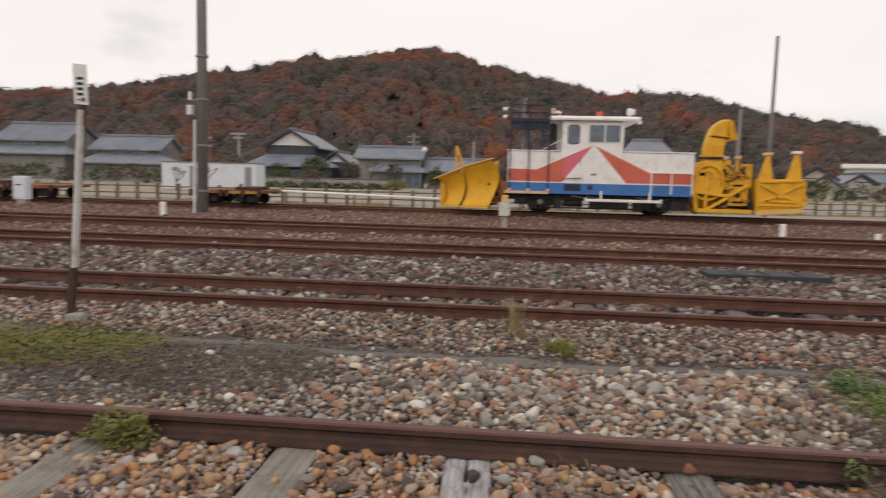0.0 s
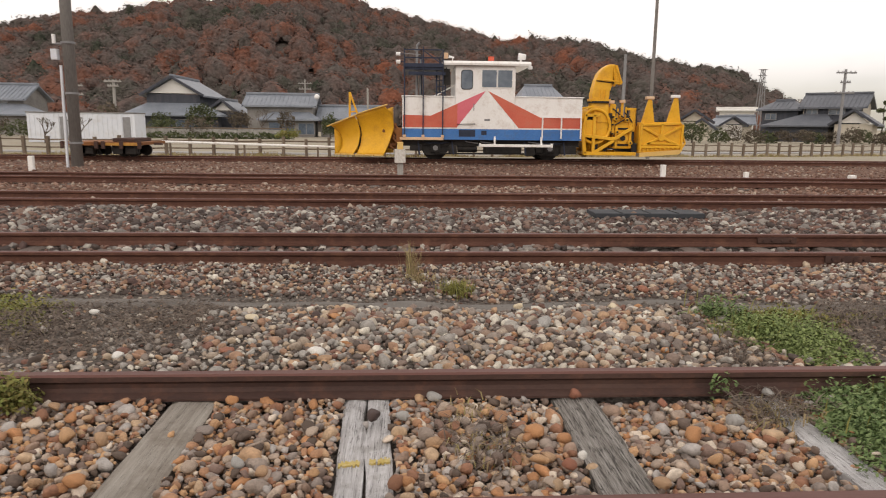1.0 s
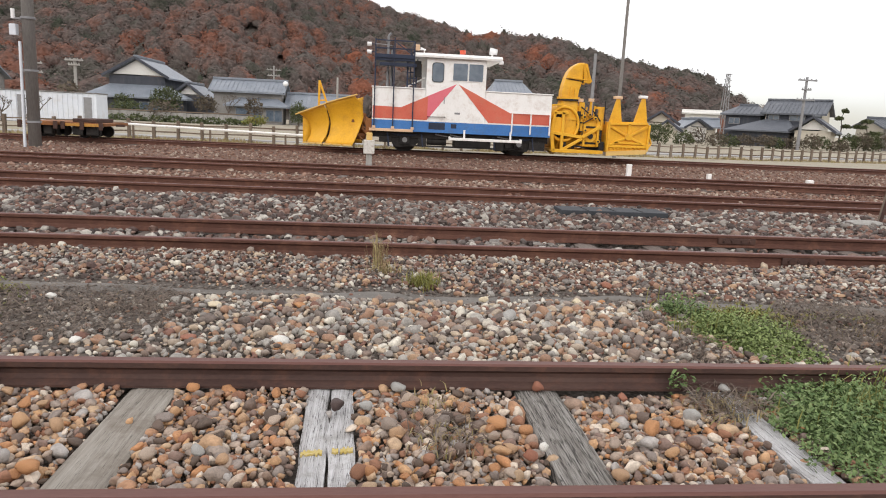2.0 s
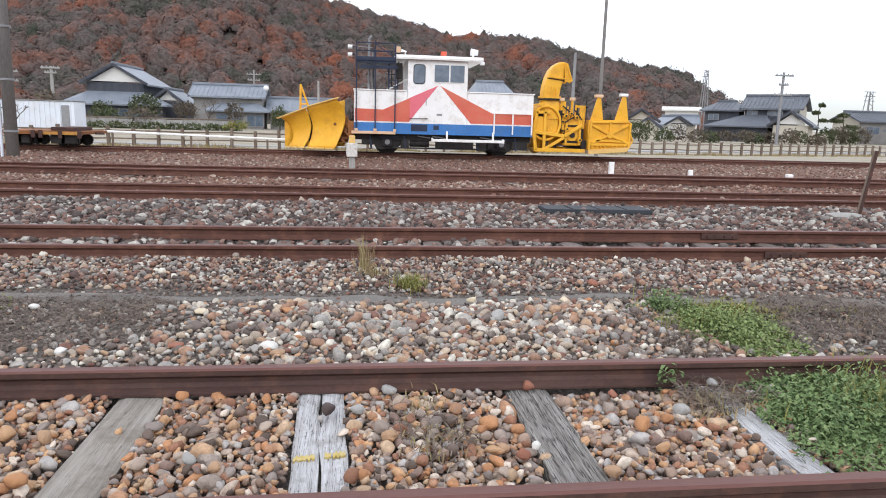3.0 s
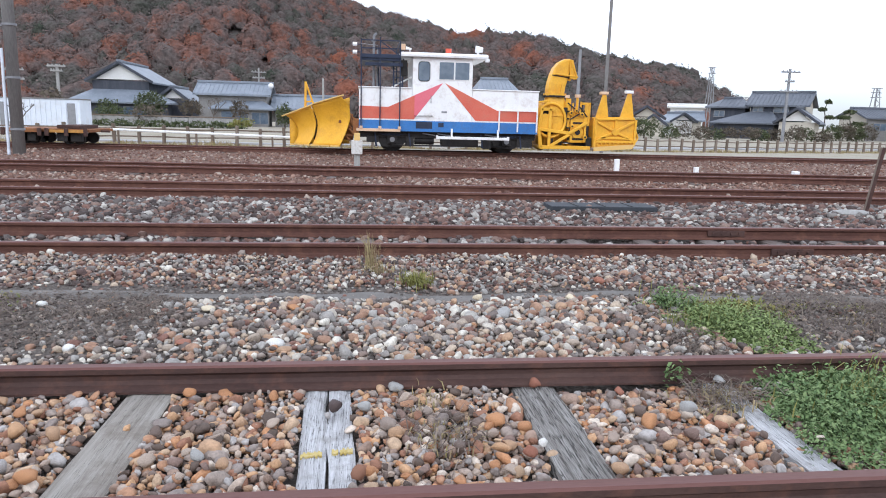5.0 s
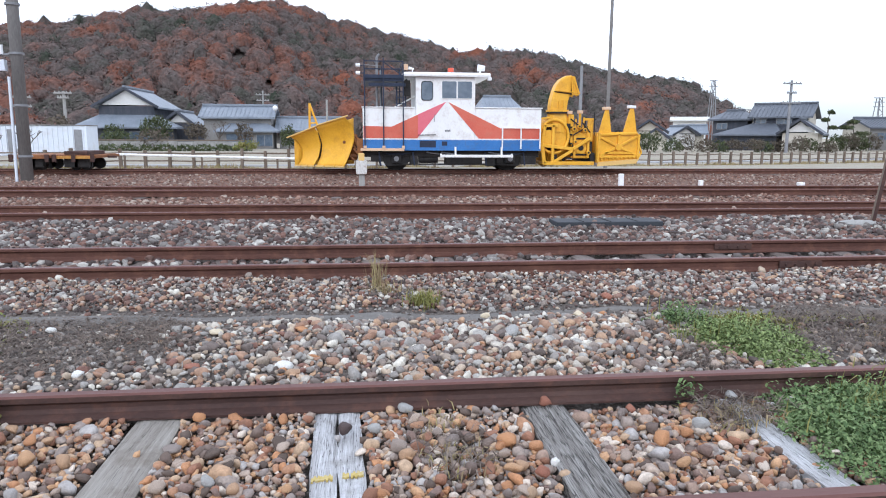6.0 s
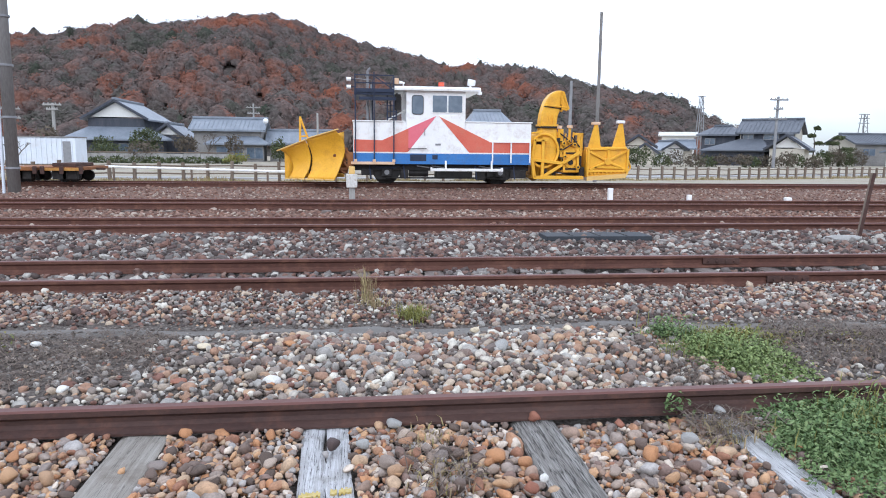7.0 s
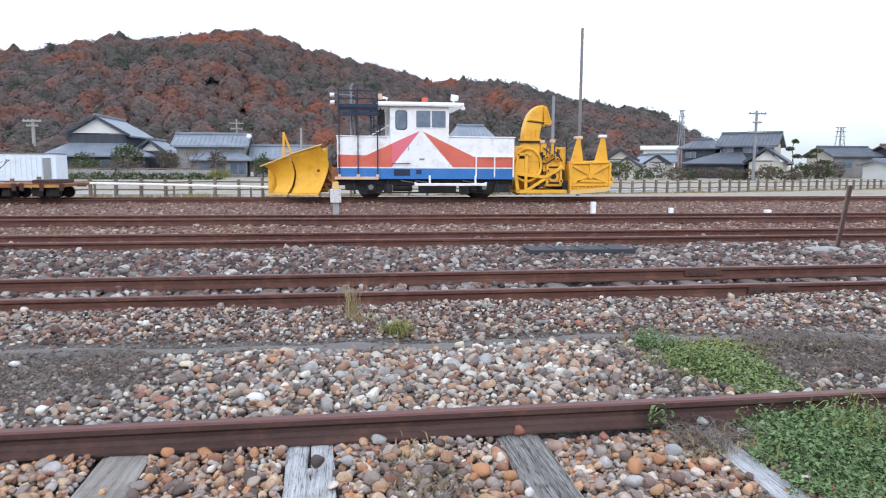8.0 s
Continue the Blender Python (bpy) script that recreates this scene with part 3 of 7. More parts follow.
def make_track(key, label, sleeper_x, sleeper_meshes, lean=0.0):
    y0, y1, top = RAILS[key]
    mid = (y0 + y1) / 2
    depth = 0.115 if key == "near" else 0.14
    tr = thing("railway_track", (0, mid, top), label, "railway track", "yard tracks", "structure")
    tr.rotation_euler.z = lean
    for y in (y0, y1):
        r = new("rail", LIGHT_RAIL if key == "near" else RAIL_MESH)
        r.parent = tr
        r.location = (0, y - mid, -depth)
    for n, x in enumerate(sleeper_x):
        s = new("sleeper", sleeper_meshes[n % len(sleeper_meshes)])
        s.parent = tr
        s.location = (x, 0.02 * math.sin(n * 2.1), -depth - 0.07 - 0.004)
        s.rotation_euler.z = 0.0115 if x == 0.904 else 0.02 * math.sin(n * 1.7)
    return tr


NEAR_SLEEPERS = [-6.2, -5.3, -4.4, -3.5, -2.66, -1.82, -0.86, -0.07, 0.89, 1.82, 2.66, 3.55, 4.4, 5.3, 6.2]
near_track = make_track("near", "rust-brown narrow-gauge track on weathered timber sleepers in pebbles", [-2.66, -1.82, -0.86, 0.904, 1.82, 2.66, -6.2, -5.3, -4.4, 3.55, -3.5, 4.4, 5.3, 6.2], [sleeper_mesh("sleeper_dark", 1), sleeper_mesh("sleeper_grey", 2), sleeper_mesh("sleeper_grey", 3), sleeper_mesh("sleeper_dark", 4), sleeper_mesh("sleeper_white", 5, w=0.13), sleeper_mesh("sleeper_dark", 6)])


def cracked_sleeper(x, mid, z):
    """Two bleached halves of a split timber, with a yellow paint band across."""
    for side in (-1, 1):
        bm = bmesh.new()
        cols, rows = 6, 60
        grid = []
        for j in range(rows + 1):
            y = mid - 1.0 + 2.0 * j / rows
            gap = 0.003 + 0.005 * noise.noise(Vector((3.0, y * 4, 0))) + 0.004 * math.sin(y * 9)
            # the timber lies a little askew
            wander = 0.05 * (3.05 - y) + 0.012 * noise.noise(Vector((8.0, y * 3, 2)))
            edge = 0.103 + 0.006 * noise.noise(Vector((side * 5.0, y * 5, 1)))
            row = []
            for i in range(cols + 1):
                u = i / cols
                xx = x + wander + side * (gap + (edge - gap) * u)
                zz = z + 0.007 * noise.noise(Vector((xx * 45, y * 3, 4))) - 0.006 * (u > 0.9) - 0.008 * (u < 0.05)
                row.append(bm.verts.new((xx, y, zz)))
            low = [bm.verts.new((x + wander + side * gap, y, z - 0.12)), bm.verts.new((x + wander + side * edge, y, z - 0.12))]
            grid.append([low[0]] + row + [low[1]])
        for a, b in zip(grid, grid[1:]):
            for i in range(len(a) - 1):
                bm.faces.new((a[i], a[i + 1], b[i + 1], b[i]))
        bmesh.ops.recalc_face_normals(bm, faces=bm.faces)
        yield bm


def split_sleeper():
    mid = 2.566
    for bm in cracked_sleeper(-0.07, mid, -0.119):
        part("sleeper_half", bm, "sleeper_white", near_track, "bleached half of a split timber sleeper")
    bm = None
    for side in (-1, 1):
        for i in range(10):
            xx = -0.07 + side * (0.022 + 0.0078 * i)
            w = 0.015 + 0.008 * noise.noise(Vector((xx * 90, 0, 3)))
            yc = 2.47 + (xx + 0.07) * 0.16 + 0.006 * math.sin(i * 2.7 + side)
            if noise.noise(Vector((xx * 140, 5, 3))) > -0.35:
                bm = box(xx + 0.0242, xx + 0.0324, yc - w, yc + w, -0.120, -0.1115, 0.0, bm)
    part("paint_band", bm, "yellow_mark", near_track, "faded yellow paint band")


split_sleeper()
TIMBER = [sleeper_mesh("sleeper_brown", s) for s in (11, 12, 13)]
second_track = make_track("second", "rusted track with stone-covered grey sleepers", [0.1 + 0.8 * k for k in range(-9, 13)], TIMBER)
third_track = make_track("third", "rusted track in rust-red ballast", [0.3 + 0.8 * k for k in range(-14, 18)], TIMBER)
fourth_track = make_track("fourth", "rusted track half sunk in red-brown ballast", [0.2 + 0.8 * k for k in range(-20, 24)], TIMBER, lean=-0.02)
stabling_track = make_track("stabling", "rusted stabling track under the snow-clearing machine", [0.2 + 0.8 * k for k in range(-30, 30)], TIMBER)


def fishplate(track, x, y, z):
    bm = box(x - 0.23, x + 0.23, y - 0.036, y - 0.014, z - 0.105, z - 0.035, 0.006)
    p = part("fishplate", bm, "rail", track, "bolted rail joint plate")
    for k in (-0.16, -0.06, 0.06, 0.16):
        part("bolt", rod((x + k, y - 0.055, z - 0.07), (x + k, y - 0.034, z - 0.07), 0.013, 6), "rail", p)


fishplate(second_track, 4.45, 6.5, -0.055)
fishplate(second_track, 4.35, 7.632, -0.055)

# ---- stones ----


def stone_shapes(sub, count, seed):
    out = []
    for k in range(count):
        bm = bmesh.new()
        bmesh.ops.create_icosphere(bm, subdivisions=sub, radius=1.0)
        sx, sy, sz = 0.96 + 0.16 * math.sin(k * 2.3), 0.85 + 0.15 * math.sin(k * 1.1), 0.64 + 0.12 * math.sin(k * 3.7)
        vs = []
        chop = random.Random(k * 31 + int(seed))
        cuts = [(Vector((chop.gauss(0, 1), chop.gauss(0, 1), chop.gauss(0, 1))).normalized(), chop.uniform(0.46, 0.78)) for _ in range(8)]
        for v in bm.verts:
            d = 1 + 0.25 * noise.noise(v.co * 0.9 + Vector((k * 3.1, seed, 0))) + 0.12 * noise.noise(v.co * 2.2 + Vector((0, k, seed)))
            p = v.co * d
            # break flat faces off the pebble
            for n, far in cuts:
                over = p.dot(n) - far
                if over > 0:
                    p = p - n * over * 0.9
            vs.append((p.x * sx * 1.18, p.y * sy * 1.18, p.z * sz * 1.18))
        fs = [[v.index for v in f.verts] for f in bm.faces]
        bm.free()
        out.append((np.array(vs), np.array(fs)))
    return out


def random_turns(n, tilt):
    a, b, c = rng.uniform(0, 2 * np.pi, n), rng.normal(0, tilt, n), rng.normal(0, tilt, n)
    ca, sa, cb, sb, cc, sc = np.cos(a), np.sin(a), np.cos(b), np.sin(b), np.cos(c), np.sin(c)
    z, o = np.zeros(n), np.ones(n)
    ra = np.stack([ca, -sa, z, sa, ca, z, z, z, o], -1).reshape(n, 3, 3)
    rb = np.stack([o, z, z, z, cb, -sb, z, sb, cb], -1).reshape(n, 3, 3)
    rc = np.stack([cc, z, sc, z, o, z, -sc, z, cc], -1).reshape(n, 3, 3)
    return rb @ rc @ ra


def scatter_mesh(name, pos, size, shapes, mat, tilt=0.35):
    turns = random_turns(len(pos), tilt)
    vs, fs, base, flat = [], [], 0, []
    for k, (v, f) in enumerate(shapes):
        sel = np.arange(k, len(pos), len(shapes))
        if not len(sel):
            continue
        w = np.einsum("nij,vj->nvi", turns[sel], v) * size[sel, None, None] + pos[sel, None, :]
        vs.append(w.reshape(-1, 3))
        fs.append((f[None] + (base + np.arange(len(sel)) * len(v))[:, None, None]).reshape(-1, 3))
        flat.append(np.full(len(sel) * len(f), len(v) > 12 or k % 2 == 1))
        base += len(sel) * len(v)
    me = raw_mesh(name, np.concatenate(vs), np.concatenate(fs), mat)
    me.polygons.foreach_set("use_smooth", np.concatenate(flat))
    return me


def spots(y0, y1, step, left, right):
    """Jittered places over a stretch of the yard that widens with y."""
    ys = np.arange(y0, y1, step)
    out = []
    for y in ys:
        xs = np.arange(left(y), right(y), step)
        out.append(np.stack([xs, np.full_like(xs, y)], -1))
    p = np.concatenate(out)
    return p + rng.uniform(-0.55, 0.55, p.shape) * step


def off_rails(p, keys, clear):
    ok = np.ones(len(p), bool)
    for k in keys:
        for y in RAILS[k][:2]:
            ok &= np.abs(p[:, 1] - y) > clear
    return ok


def strip_y(x):
    """The middle line of the bare dirt path between the first two tracks."""
    return 4.83 - 0.07 * x + 0.08 * np.sin(0.9 * x)


SH1 = stone_shapes(2, 16, 3.0)


def low_shapes(count):
    t = (1 + 5 ** 0.5) / 2
    v = np.array([(-1, t, 0), (1, t, 0), (-1, -t, 0), (1, -t, 0), (0, -1, t), (0, 1, t), (0, -1, -t), (0, 1, -t), (t, 0, -1), (t, 0, 1), (-t, 0, -1), (-t, 0, 1)]) / 1.9
    f = np.array([(0, 11, 5), (0, 5, 1), (0, 1, 7), (0, 7, 10), (0, 10, 11), (1, 5, 9), (5, 11, 4), (11, 10, 2), (10, 7, 6), (7, 1, 8), (3, 9, 4), (3, 4, 2), (3, 2, 6), (3, 6, 8), (3, 8, 9), (4, 9, 5), (2, 4, 11), (6, 2, 10), (8, 6, 7), (9, 8, 1)])
    r = np.random.default_rng(2)
    return [(v * np.array([1.1, 0.9, 0.65]) * (1 + r.uniform(-0.22, 0.22, (12, 1))), f) for _ in range(count)]


LOW = low_shapes(12)


def left_edge(y):
    return -0.86 * y - 0.3


def right_edge(y):
    return 0.92 * y + 0.5


def on_sleepers(p, xs, half, y0, y1):
    hit = np.zeros(len(p), bool)
    for x in xs:
        # the bleached sleeper at 1.82 m is a narrow one
        # and the split one at -0.07 m lies askew
        skew = 0.05 * (3.05 - p[:, 1]) if x == -0.07 else 0.0
        hit |= (np.abs(p[:, 0] - x - skew) < (half * 0.66 if x == 1.82 else half)) & (p[:, 1] > y0) & (p[:, 1] < y1)
    return hit


def near_stones():
    # between and before the rails of the near track
    p = spots(1.15, 3.08, 0.038, left_edge, right_edge)
    keep = off_rails(p, ["near"], 0.075) & ~(on_sleepers(p, NEAR_SLEEPERS, 0.125, 1.3, 3.6) & (rng.uniform(size=len(p)) > 0.02))
    p = p[keep]
    s = np.clip(rng.lognormal(math.log(0.0195), 0.33, len(p)), 0.010, 0.05)
    z = ground_z(p[:, 0], p[:, 1]) + s * 0.1 - rng.uniform(0.0, 0.035, len(p))
    a = scatter_mesh("pebbles", np.column_stack([p, z]), s, SH1, "stone_warm")
    tagged(new("track_pebbles", a), "ochre and grey river pebbles packed between the rails", "ballast", kind="stuff")
    # the bank between the first two tracks
    for y0, y1, step, shapes, name in ((3.2, 4.6, 0.0325, SH1, "bank_pebbles"), (4.6, 6.45, 0.037, LOW, "trackside_pebbles")):
        p = spots(y0, y1, step, left_edge, right_edge)
        d = np.abs(p[:, 1] - strip_y(p[:, 0]))
        thin = np.where(d < 0.13, 0.03, np.where(d < 0.24, 0.45, 1.0))
        soil = 1 / (1 + np.exp((p[:, 0] + 0.85 + 0.5 * (4.3 - p[:, 1])) / 0.22)) * np.exp(-(((p[:, 1] - 4.25) / 0.85) ** 2) ** 2)
        soil2 = 1 / (1 + np.exp((2.45 - p[:, 0]) / 0.2)) * np.exp(-(((p[:, 1] - 4.15) / 0.85) ** 2) ** 2)
        bare = np.maximum(soil, soil2)
        thin = thin * (1 - 0.76 * bare)
        keep = off_rails(p, ["near", "second"], 0.06) & (rng.uniform(size=len(p)) < thin)
        p, bare = p[keep], bare[keep]
        s = np.clip(rng.lognormal(math.log(0.0175), 0.36, len(p)), 0.009, 0.05)
        mound = np.exp(-(((p[:, 0] - 0.5) / 1.5) ** 2 + ((p[:, 1] - 4.1) / 0.5) ** 2))
        s = s * (1 + 0.2 * mound) * (1 - 0.2 * bare)
        z = ground_z(p[:, 0], p[:, 1]) + s * 0.3 * (1 - 2 * bare) + rng.uniform(-0.01, 0.014, len(p))
        a = scatter_mesh("pebbles", np.column_stack([p, z]), s, shapes, "stone" if shapes is SH1 else "stone_side", 0.5)
        tagged(new(name, a), "mixed tan, grey and rust pebbles banked between two tracks", "ballast", kind="stuff")


def filler_pebbles():
    """Small gravel packed between the larger pebbles and strewn over the bare dirt."""
    p = spots(1.25, 3.08, 0.027, left_edge, right_edge)
    p = p[off_rails(p, ["near"], 0.05) & ~on_sleepers(p, NEAR_SLEEPERS, 0.112, 1.3, 3.6)]
    s = np.clip(rng.lognormal(math.log(0.0145), 0.3, len(p)), 0.006, 0.025)
    z = ground_z(p[:, 0], p[:, 1]) - 0.02 + rng.uniform(-0.01, 0.01, len(p))
    a = scatter_mesh("gravel", np.column_stack([p, z]), s, LOW, "stone_warm", 0.6)
    tagged(new("fine_gravel", a), "small tan and grey gravel between the pebbles", "gravel", kind="stuff")
    p = spots(3.25, 5.4, 0.034, left_edge, right_edge)
    d = np.abs(p[:, 1] - strip_y(p[:, 0]))
    soil = 1 / (1 + np.exp((p[:, 0] + 0.85 + 0.5 * (4.3 - p[:, 1])) / 0.22)) * np.exp(-(((p[:, 1] - 4.25) / 0.85) ** 2) ** 2)
    soil2 = 1 / (1 + np.exp((2.45 - p[:, 0]) / 0.2)) * np.exp(-(((p[:, 1] - 4.15) / 0.85) ** 2) ** 2)
    p = p[rng.uniform(size=len(p)) < np.maximum(np.maximum(soil, soil2) * 0.8, np.where(d < 0.2, 0.3, 0.0))]
    s = np.clip(rng.lognormal(math.log(0.0105), 0.35, len(p)), 0.005, 0.022)
    z = soil_z(p[:, 0], p[:, 1]) + s * 0.2
    a = scatter_mesh("gravel", np.column_stack([p, z]), s, LOW, "grit", 0.6)
    tagged(new("dirt_gravel", a), "dark grit strewn over the bare dirt path", "gravel", kind="stuff")


def mid_stones():
    p = spots(6.5, 10.5, 0.068, left_edge, right_edge)
    bx = [0.1 + 0.8 * k for k in range(-9, 13)]
    bare = on_sleepers(p, bx, 0.12, 6.1, 8.0)
    keep = off_rails(p, ["second", "third"], 0.06) & ~(bare & (rng.uniform(size=len(p)) > np.where(p[:, 0] > 2.2, 0.05, 0.2)))
    keep &= ~((p[:, 0] > 2.2) & (p[:, 1] > 6.5) & (p[:, 1] < 7.65) & (rng.uniform(size=len(p)) > 0.5))
    p = p[keep]
    s = np.clip(rng.lognormal(math.log(0.036), 0.33, len(p)), 0.015, 0.08)
    between = (p[:, 1] > 6.5) & (p[:, 1] < 7.65)
    z = ground_z(p[:, 0], p[:, 1]) + s * 0.2 - np.where(p[:, 0] > 2.2, 0.055, 0.03) * between
    a = scatter_mesh("stones", np.column_stack([p, z]), s * 0.95, LOW, "stone_far", 0.5)
    tagged(new("yard_stones", a), "grey and purple-brown stones strewn between the tracks", "ballast", kind="stuff")
    p = np.concatenate([spots(10.4, 16.6, 0.125, left_edge, right_edge), spots(16.6, 23.6, 0.2, left_edge, right_edge)])
    keep = off_rails(p, ["third", "fourth", "stabling"], 0.06)
    p = p[keep]
    s = np.clip(rng.lognormal(math.log(0.034), 0.3, len(p)), 0.015, 0.07)
    z = ground_z(p[:, 0], p[:, 1]) + s * 0.2
    a = scatter_mesh("stones", np.column_stack([p, z]), s, LOW, "stone_rust", 0.5)
    tagged(new("rust_ballast", a), "rust-red ballast across the far yard", "ballast", kind="stuff")


def outer_stones():
    """The ballast runs on along the tracks and behind the standpoint."""
    p = spots(-0.4, 10.4, 0.145, lambda y: -11.0, lambda y: 11.0)
    seen = (p[:, 1] > 1.15) & (p[:, 0] > left_edge(p[:, 1])) & (p[:, 0] < right_edge(p[:, 1]))
    keep = ~seen & off_rails(p, ["near", "second"], 0.075) & ~on_sleepers(p, NEAR_SLEEPERS, 0.12, 1.5, 3.6) & (np.abs(p[:, 1] - strip_y(p[:, 0])) > 0.2)
    p = p[keep]
    s = np.clip(rng.lognormal(math.log(0.036), 0.35, len(p)), 0.015, 0.07)
    z = ground_z(p[:, 0], p[:, 1]) + s * 0.1 - 0.01
    a = scatter_mesh("stones", np.column_stack([p, z]), s, LOW, "stone", 0.5)
    tagged(new("outer_ballast", a), "mixed tan and grey ballast running on along the tracks", "ballast", kind="stuff")


def dirt_path():
    """A strip of smooth, trodden dirt between the first two tracks."""
    xs = np.linspace(-9, 10, 150)
    rows = 9
    gx = np.repeat(xs[:, None], rows, 1)
    t = np.linspace(-1, 1, rows)[None]
    wide = 0.135 + 0.035 * np.sin(2.3 * gx) + 0.02 * np.sin(5.9 * gx + 1)
    gy = strip_y(gx) + t * wide + 0.03 * np.sin(3.7 * gx + 0.5)
    gz = ground_z(gx, gy) + 0.018 * (1 - t ** 4) - 0.010 + 0.003 * np.sin(11 * gx) * np.sin(17 * gy)
    a = (np.arange(len(xs) - 1)[:, None] * rows + np.arange(rows - 1)[None]).ravel()
    me = raw_mesh("dirt_path", np.stack([gx, gy, gz], -1).reshape(-1, 3), np.stack([a, a + rows, a + rows + 1, a + 1], -1), "packed_dirt", True)
    tagged(new("dirt_path", me), "trodden grey dirt path between two tracks", "path", kind="structure")


dirt_path()
near_stones()
outer_stones()
filler_pebbles()
mid_stones()


def loose_stones():
    """The large pebbles lying on top round the near track, each one by itself."""
    bed = thing("loose_pebbles", (0.4, 2.6, -0.12), "larger loose pebbles lying on the ballast bed", "pebbles", kind="structure")
    meshes = []
    for k, (v, f) in enumerate(stone_shapes(2, 10, 9.0)):
        meshes.append(raw_mesh("stone", v, f, "stone_loose", True))
    placed = 0
    while placed < 280:
        y = rng.uniform(1.6, 4.6)
        x = rng.uniform(-0.62 * y - 0.1, 0.75 * y)
        if (y > 3.5 and (x < -0.55 or x > 2.3)) or min(abs(y - 2.0), abs(y - 3.132)) < 0.135 or (1.3 < y < 3.5 and min(abs(x - sx) for sx in NEAR_SLEEPERS) < 0.13 and rng.uniform() > 0.03):
            continue
        s = float(np.clip(rng.lognormal(math.log(0.025), 0.2), 0.018, 0.036))
        o = new("stone", meshes[placed % 10])
        o.parent = bed
        o.location = Vector((x, y, float(ground_z(x, y)) + s * 0.5)) - bed.location
        o.rotation_euler = (rng.normal(0, 0.3), rng.normal(0, 0.3), rng.uniform(0, 6.28))
        o.scale = (s, s, s)
        placed += 1
    # the ones that stand out by colour
    odd = [('cream', -0.85, 4.22, 0.048), ('dark', -0.46, 4.29, 0.055), ('grey', 0.97, 4.14, 0.069), ('orange', 1.28, 2.61, 0.054), ('white', -0.38, 3.63, 0.063), ('white', -1.4, 3.57, 0.04), ('white', 0.79, 2.46, 0.028), ('dark', -0.02, 2.81, 0.043), ('orange', -0.67, 3.02, 0.044), ('grey', 0.24, 3.03, 0.046), ('rust', -0.85, 3.64, 0.045), ('rust', 0.9, 3.06, 0.039), ('cream', 1.52, 4.53, 0.053), ('cream', 0.88, 4.62, 0.044), ('white', -1.93, 4.49, 0.042), ('orange', 0.64, 2.66, 0.046), ('grey', 1.51, 2.73, 0.044), ('grey', 0.1, 2.81, 0.038), ('rust', 0.72, 2.39, 0.045), ('grey', 1.82, 3.05, 0.04), ('orange', -0.35, 4.3, 0.044), ('grey', -0.5, 2.42, 0.038), ('rust', 1.27, 2.94, 0.034), ('white', 1.22, 4.31, 0.038), ('rust', 1.91, 5.07, 0.06), ('orange', -1.03, 2.32, 0.041)]
    for k, (tone, x, y, s) in enumerate(odd):
        v, f = stone_shapes(2, 10, 9.0)[(k * 3 + 1) % 10]
        o = new("stone", raw_mesh("stone", v, f, "pebble_" + tone, True))
        o.parent = bed
        o.location = Vector((x, y, max(float(ground_z(x, y)), -0.105) + s * 0.45)) - bed.location
        o.rotation_euler = (0.1 * math.sin(k), 0.1 * math.cos(k), 0.7 * math.sin(2.3 * k))
        o.scale = (s * 0.8, s * 0.8, s * 0.8)


loose_stones()


# ---- wooded hill ----
# ridge height above the field by place along the hill, for a hill line 350 m out
RIDGE_X = [-620, -420, -330, -277, -254, -235, -212, -181, -150, -116, -92, -81, -58, -40, -32, -14, 14, 38, 55, 80, 102, 132, 157, 176, 196, 206, 216, 230, 400]
RIDGE_Z = [8, 24, 31, 36.5, 40.5, 38.5, 40.5, 46.5, 51.5, 55, 58, 57.5, 63, 64, 62.5, 57, 49, 42.5, 42.5, 40, 35.5, 31.5, 28, 22.5, 13.5, 8, 3, -1, -2]


def hill_z(x, y):
    x, y = np.asarray(x, float), np.asarray(y, float)
    top = np.interp(x, RIDGE_X, RIDGE_Z) - 3.0
    # the foot of the hill lies 150 m out, the ridge 350 m, then it falls away
    u = np.clip((y - 150) / 200, 0, 1)
    rise = u * u * (3 - 2 * u)
    rise = 0.35 * u + 0.65 * rise
    fall = np.clip((y - 350) / 250, 0, 1)
    spur = 1 + (0.10 * np.sin(x / 23.0 + y / 60.0) + 0.06 * np.sin(x / 9.0)) * np.sin(np.pi * u) ** 2
    # the east end tapers off towards the houses
    taper = np.clip((0.64 * y - x) / 50, 0, 1) ** 0.7
    return -0.8 + (top + 0.8) * rise * spur * (1 - 0.7 * fall) * taper


def make_hill():
    xs, ys = np.linspace(-620, 420, 170), np.linspace(140, 600, 70)
    gx, gy = np.meshgrid(xs, ys)
    v = np.stack([gx, gy, hill_z(gx, gy) - 1.0], -1).reshape(-1, 3)
    w = len(xs)
    i, j = np.meshgrid(np.arange(w - 1), np.arange(len(ys) - 1))
    a = (j * w + i).ravel()
    me = raw_mesh("hill", v, np.stack([a, a + 1, a + w + 1, a + w], -1), "hill_wood", True)
    at = me.attributes.new("tree", "FLOAT", "POINT")
    at.data.foreach_set("value", np.full(len(v), 0.05, dtype=np.float32))
    tagged(new("hill", me), "low wooded hill in late autumn colours", "hill", kind="structure")


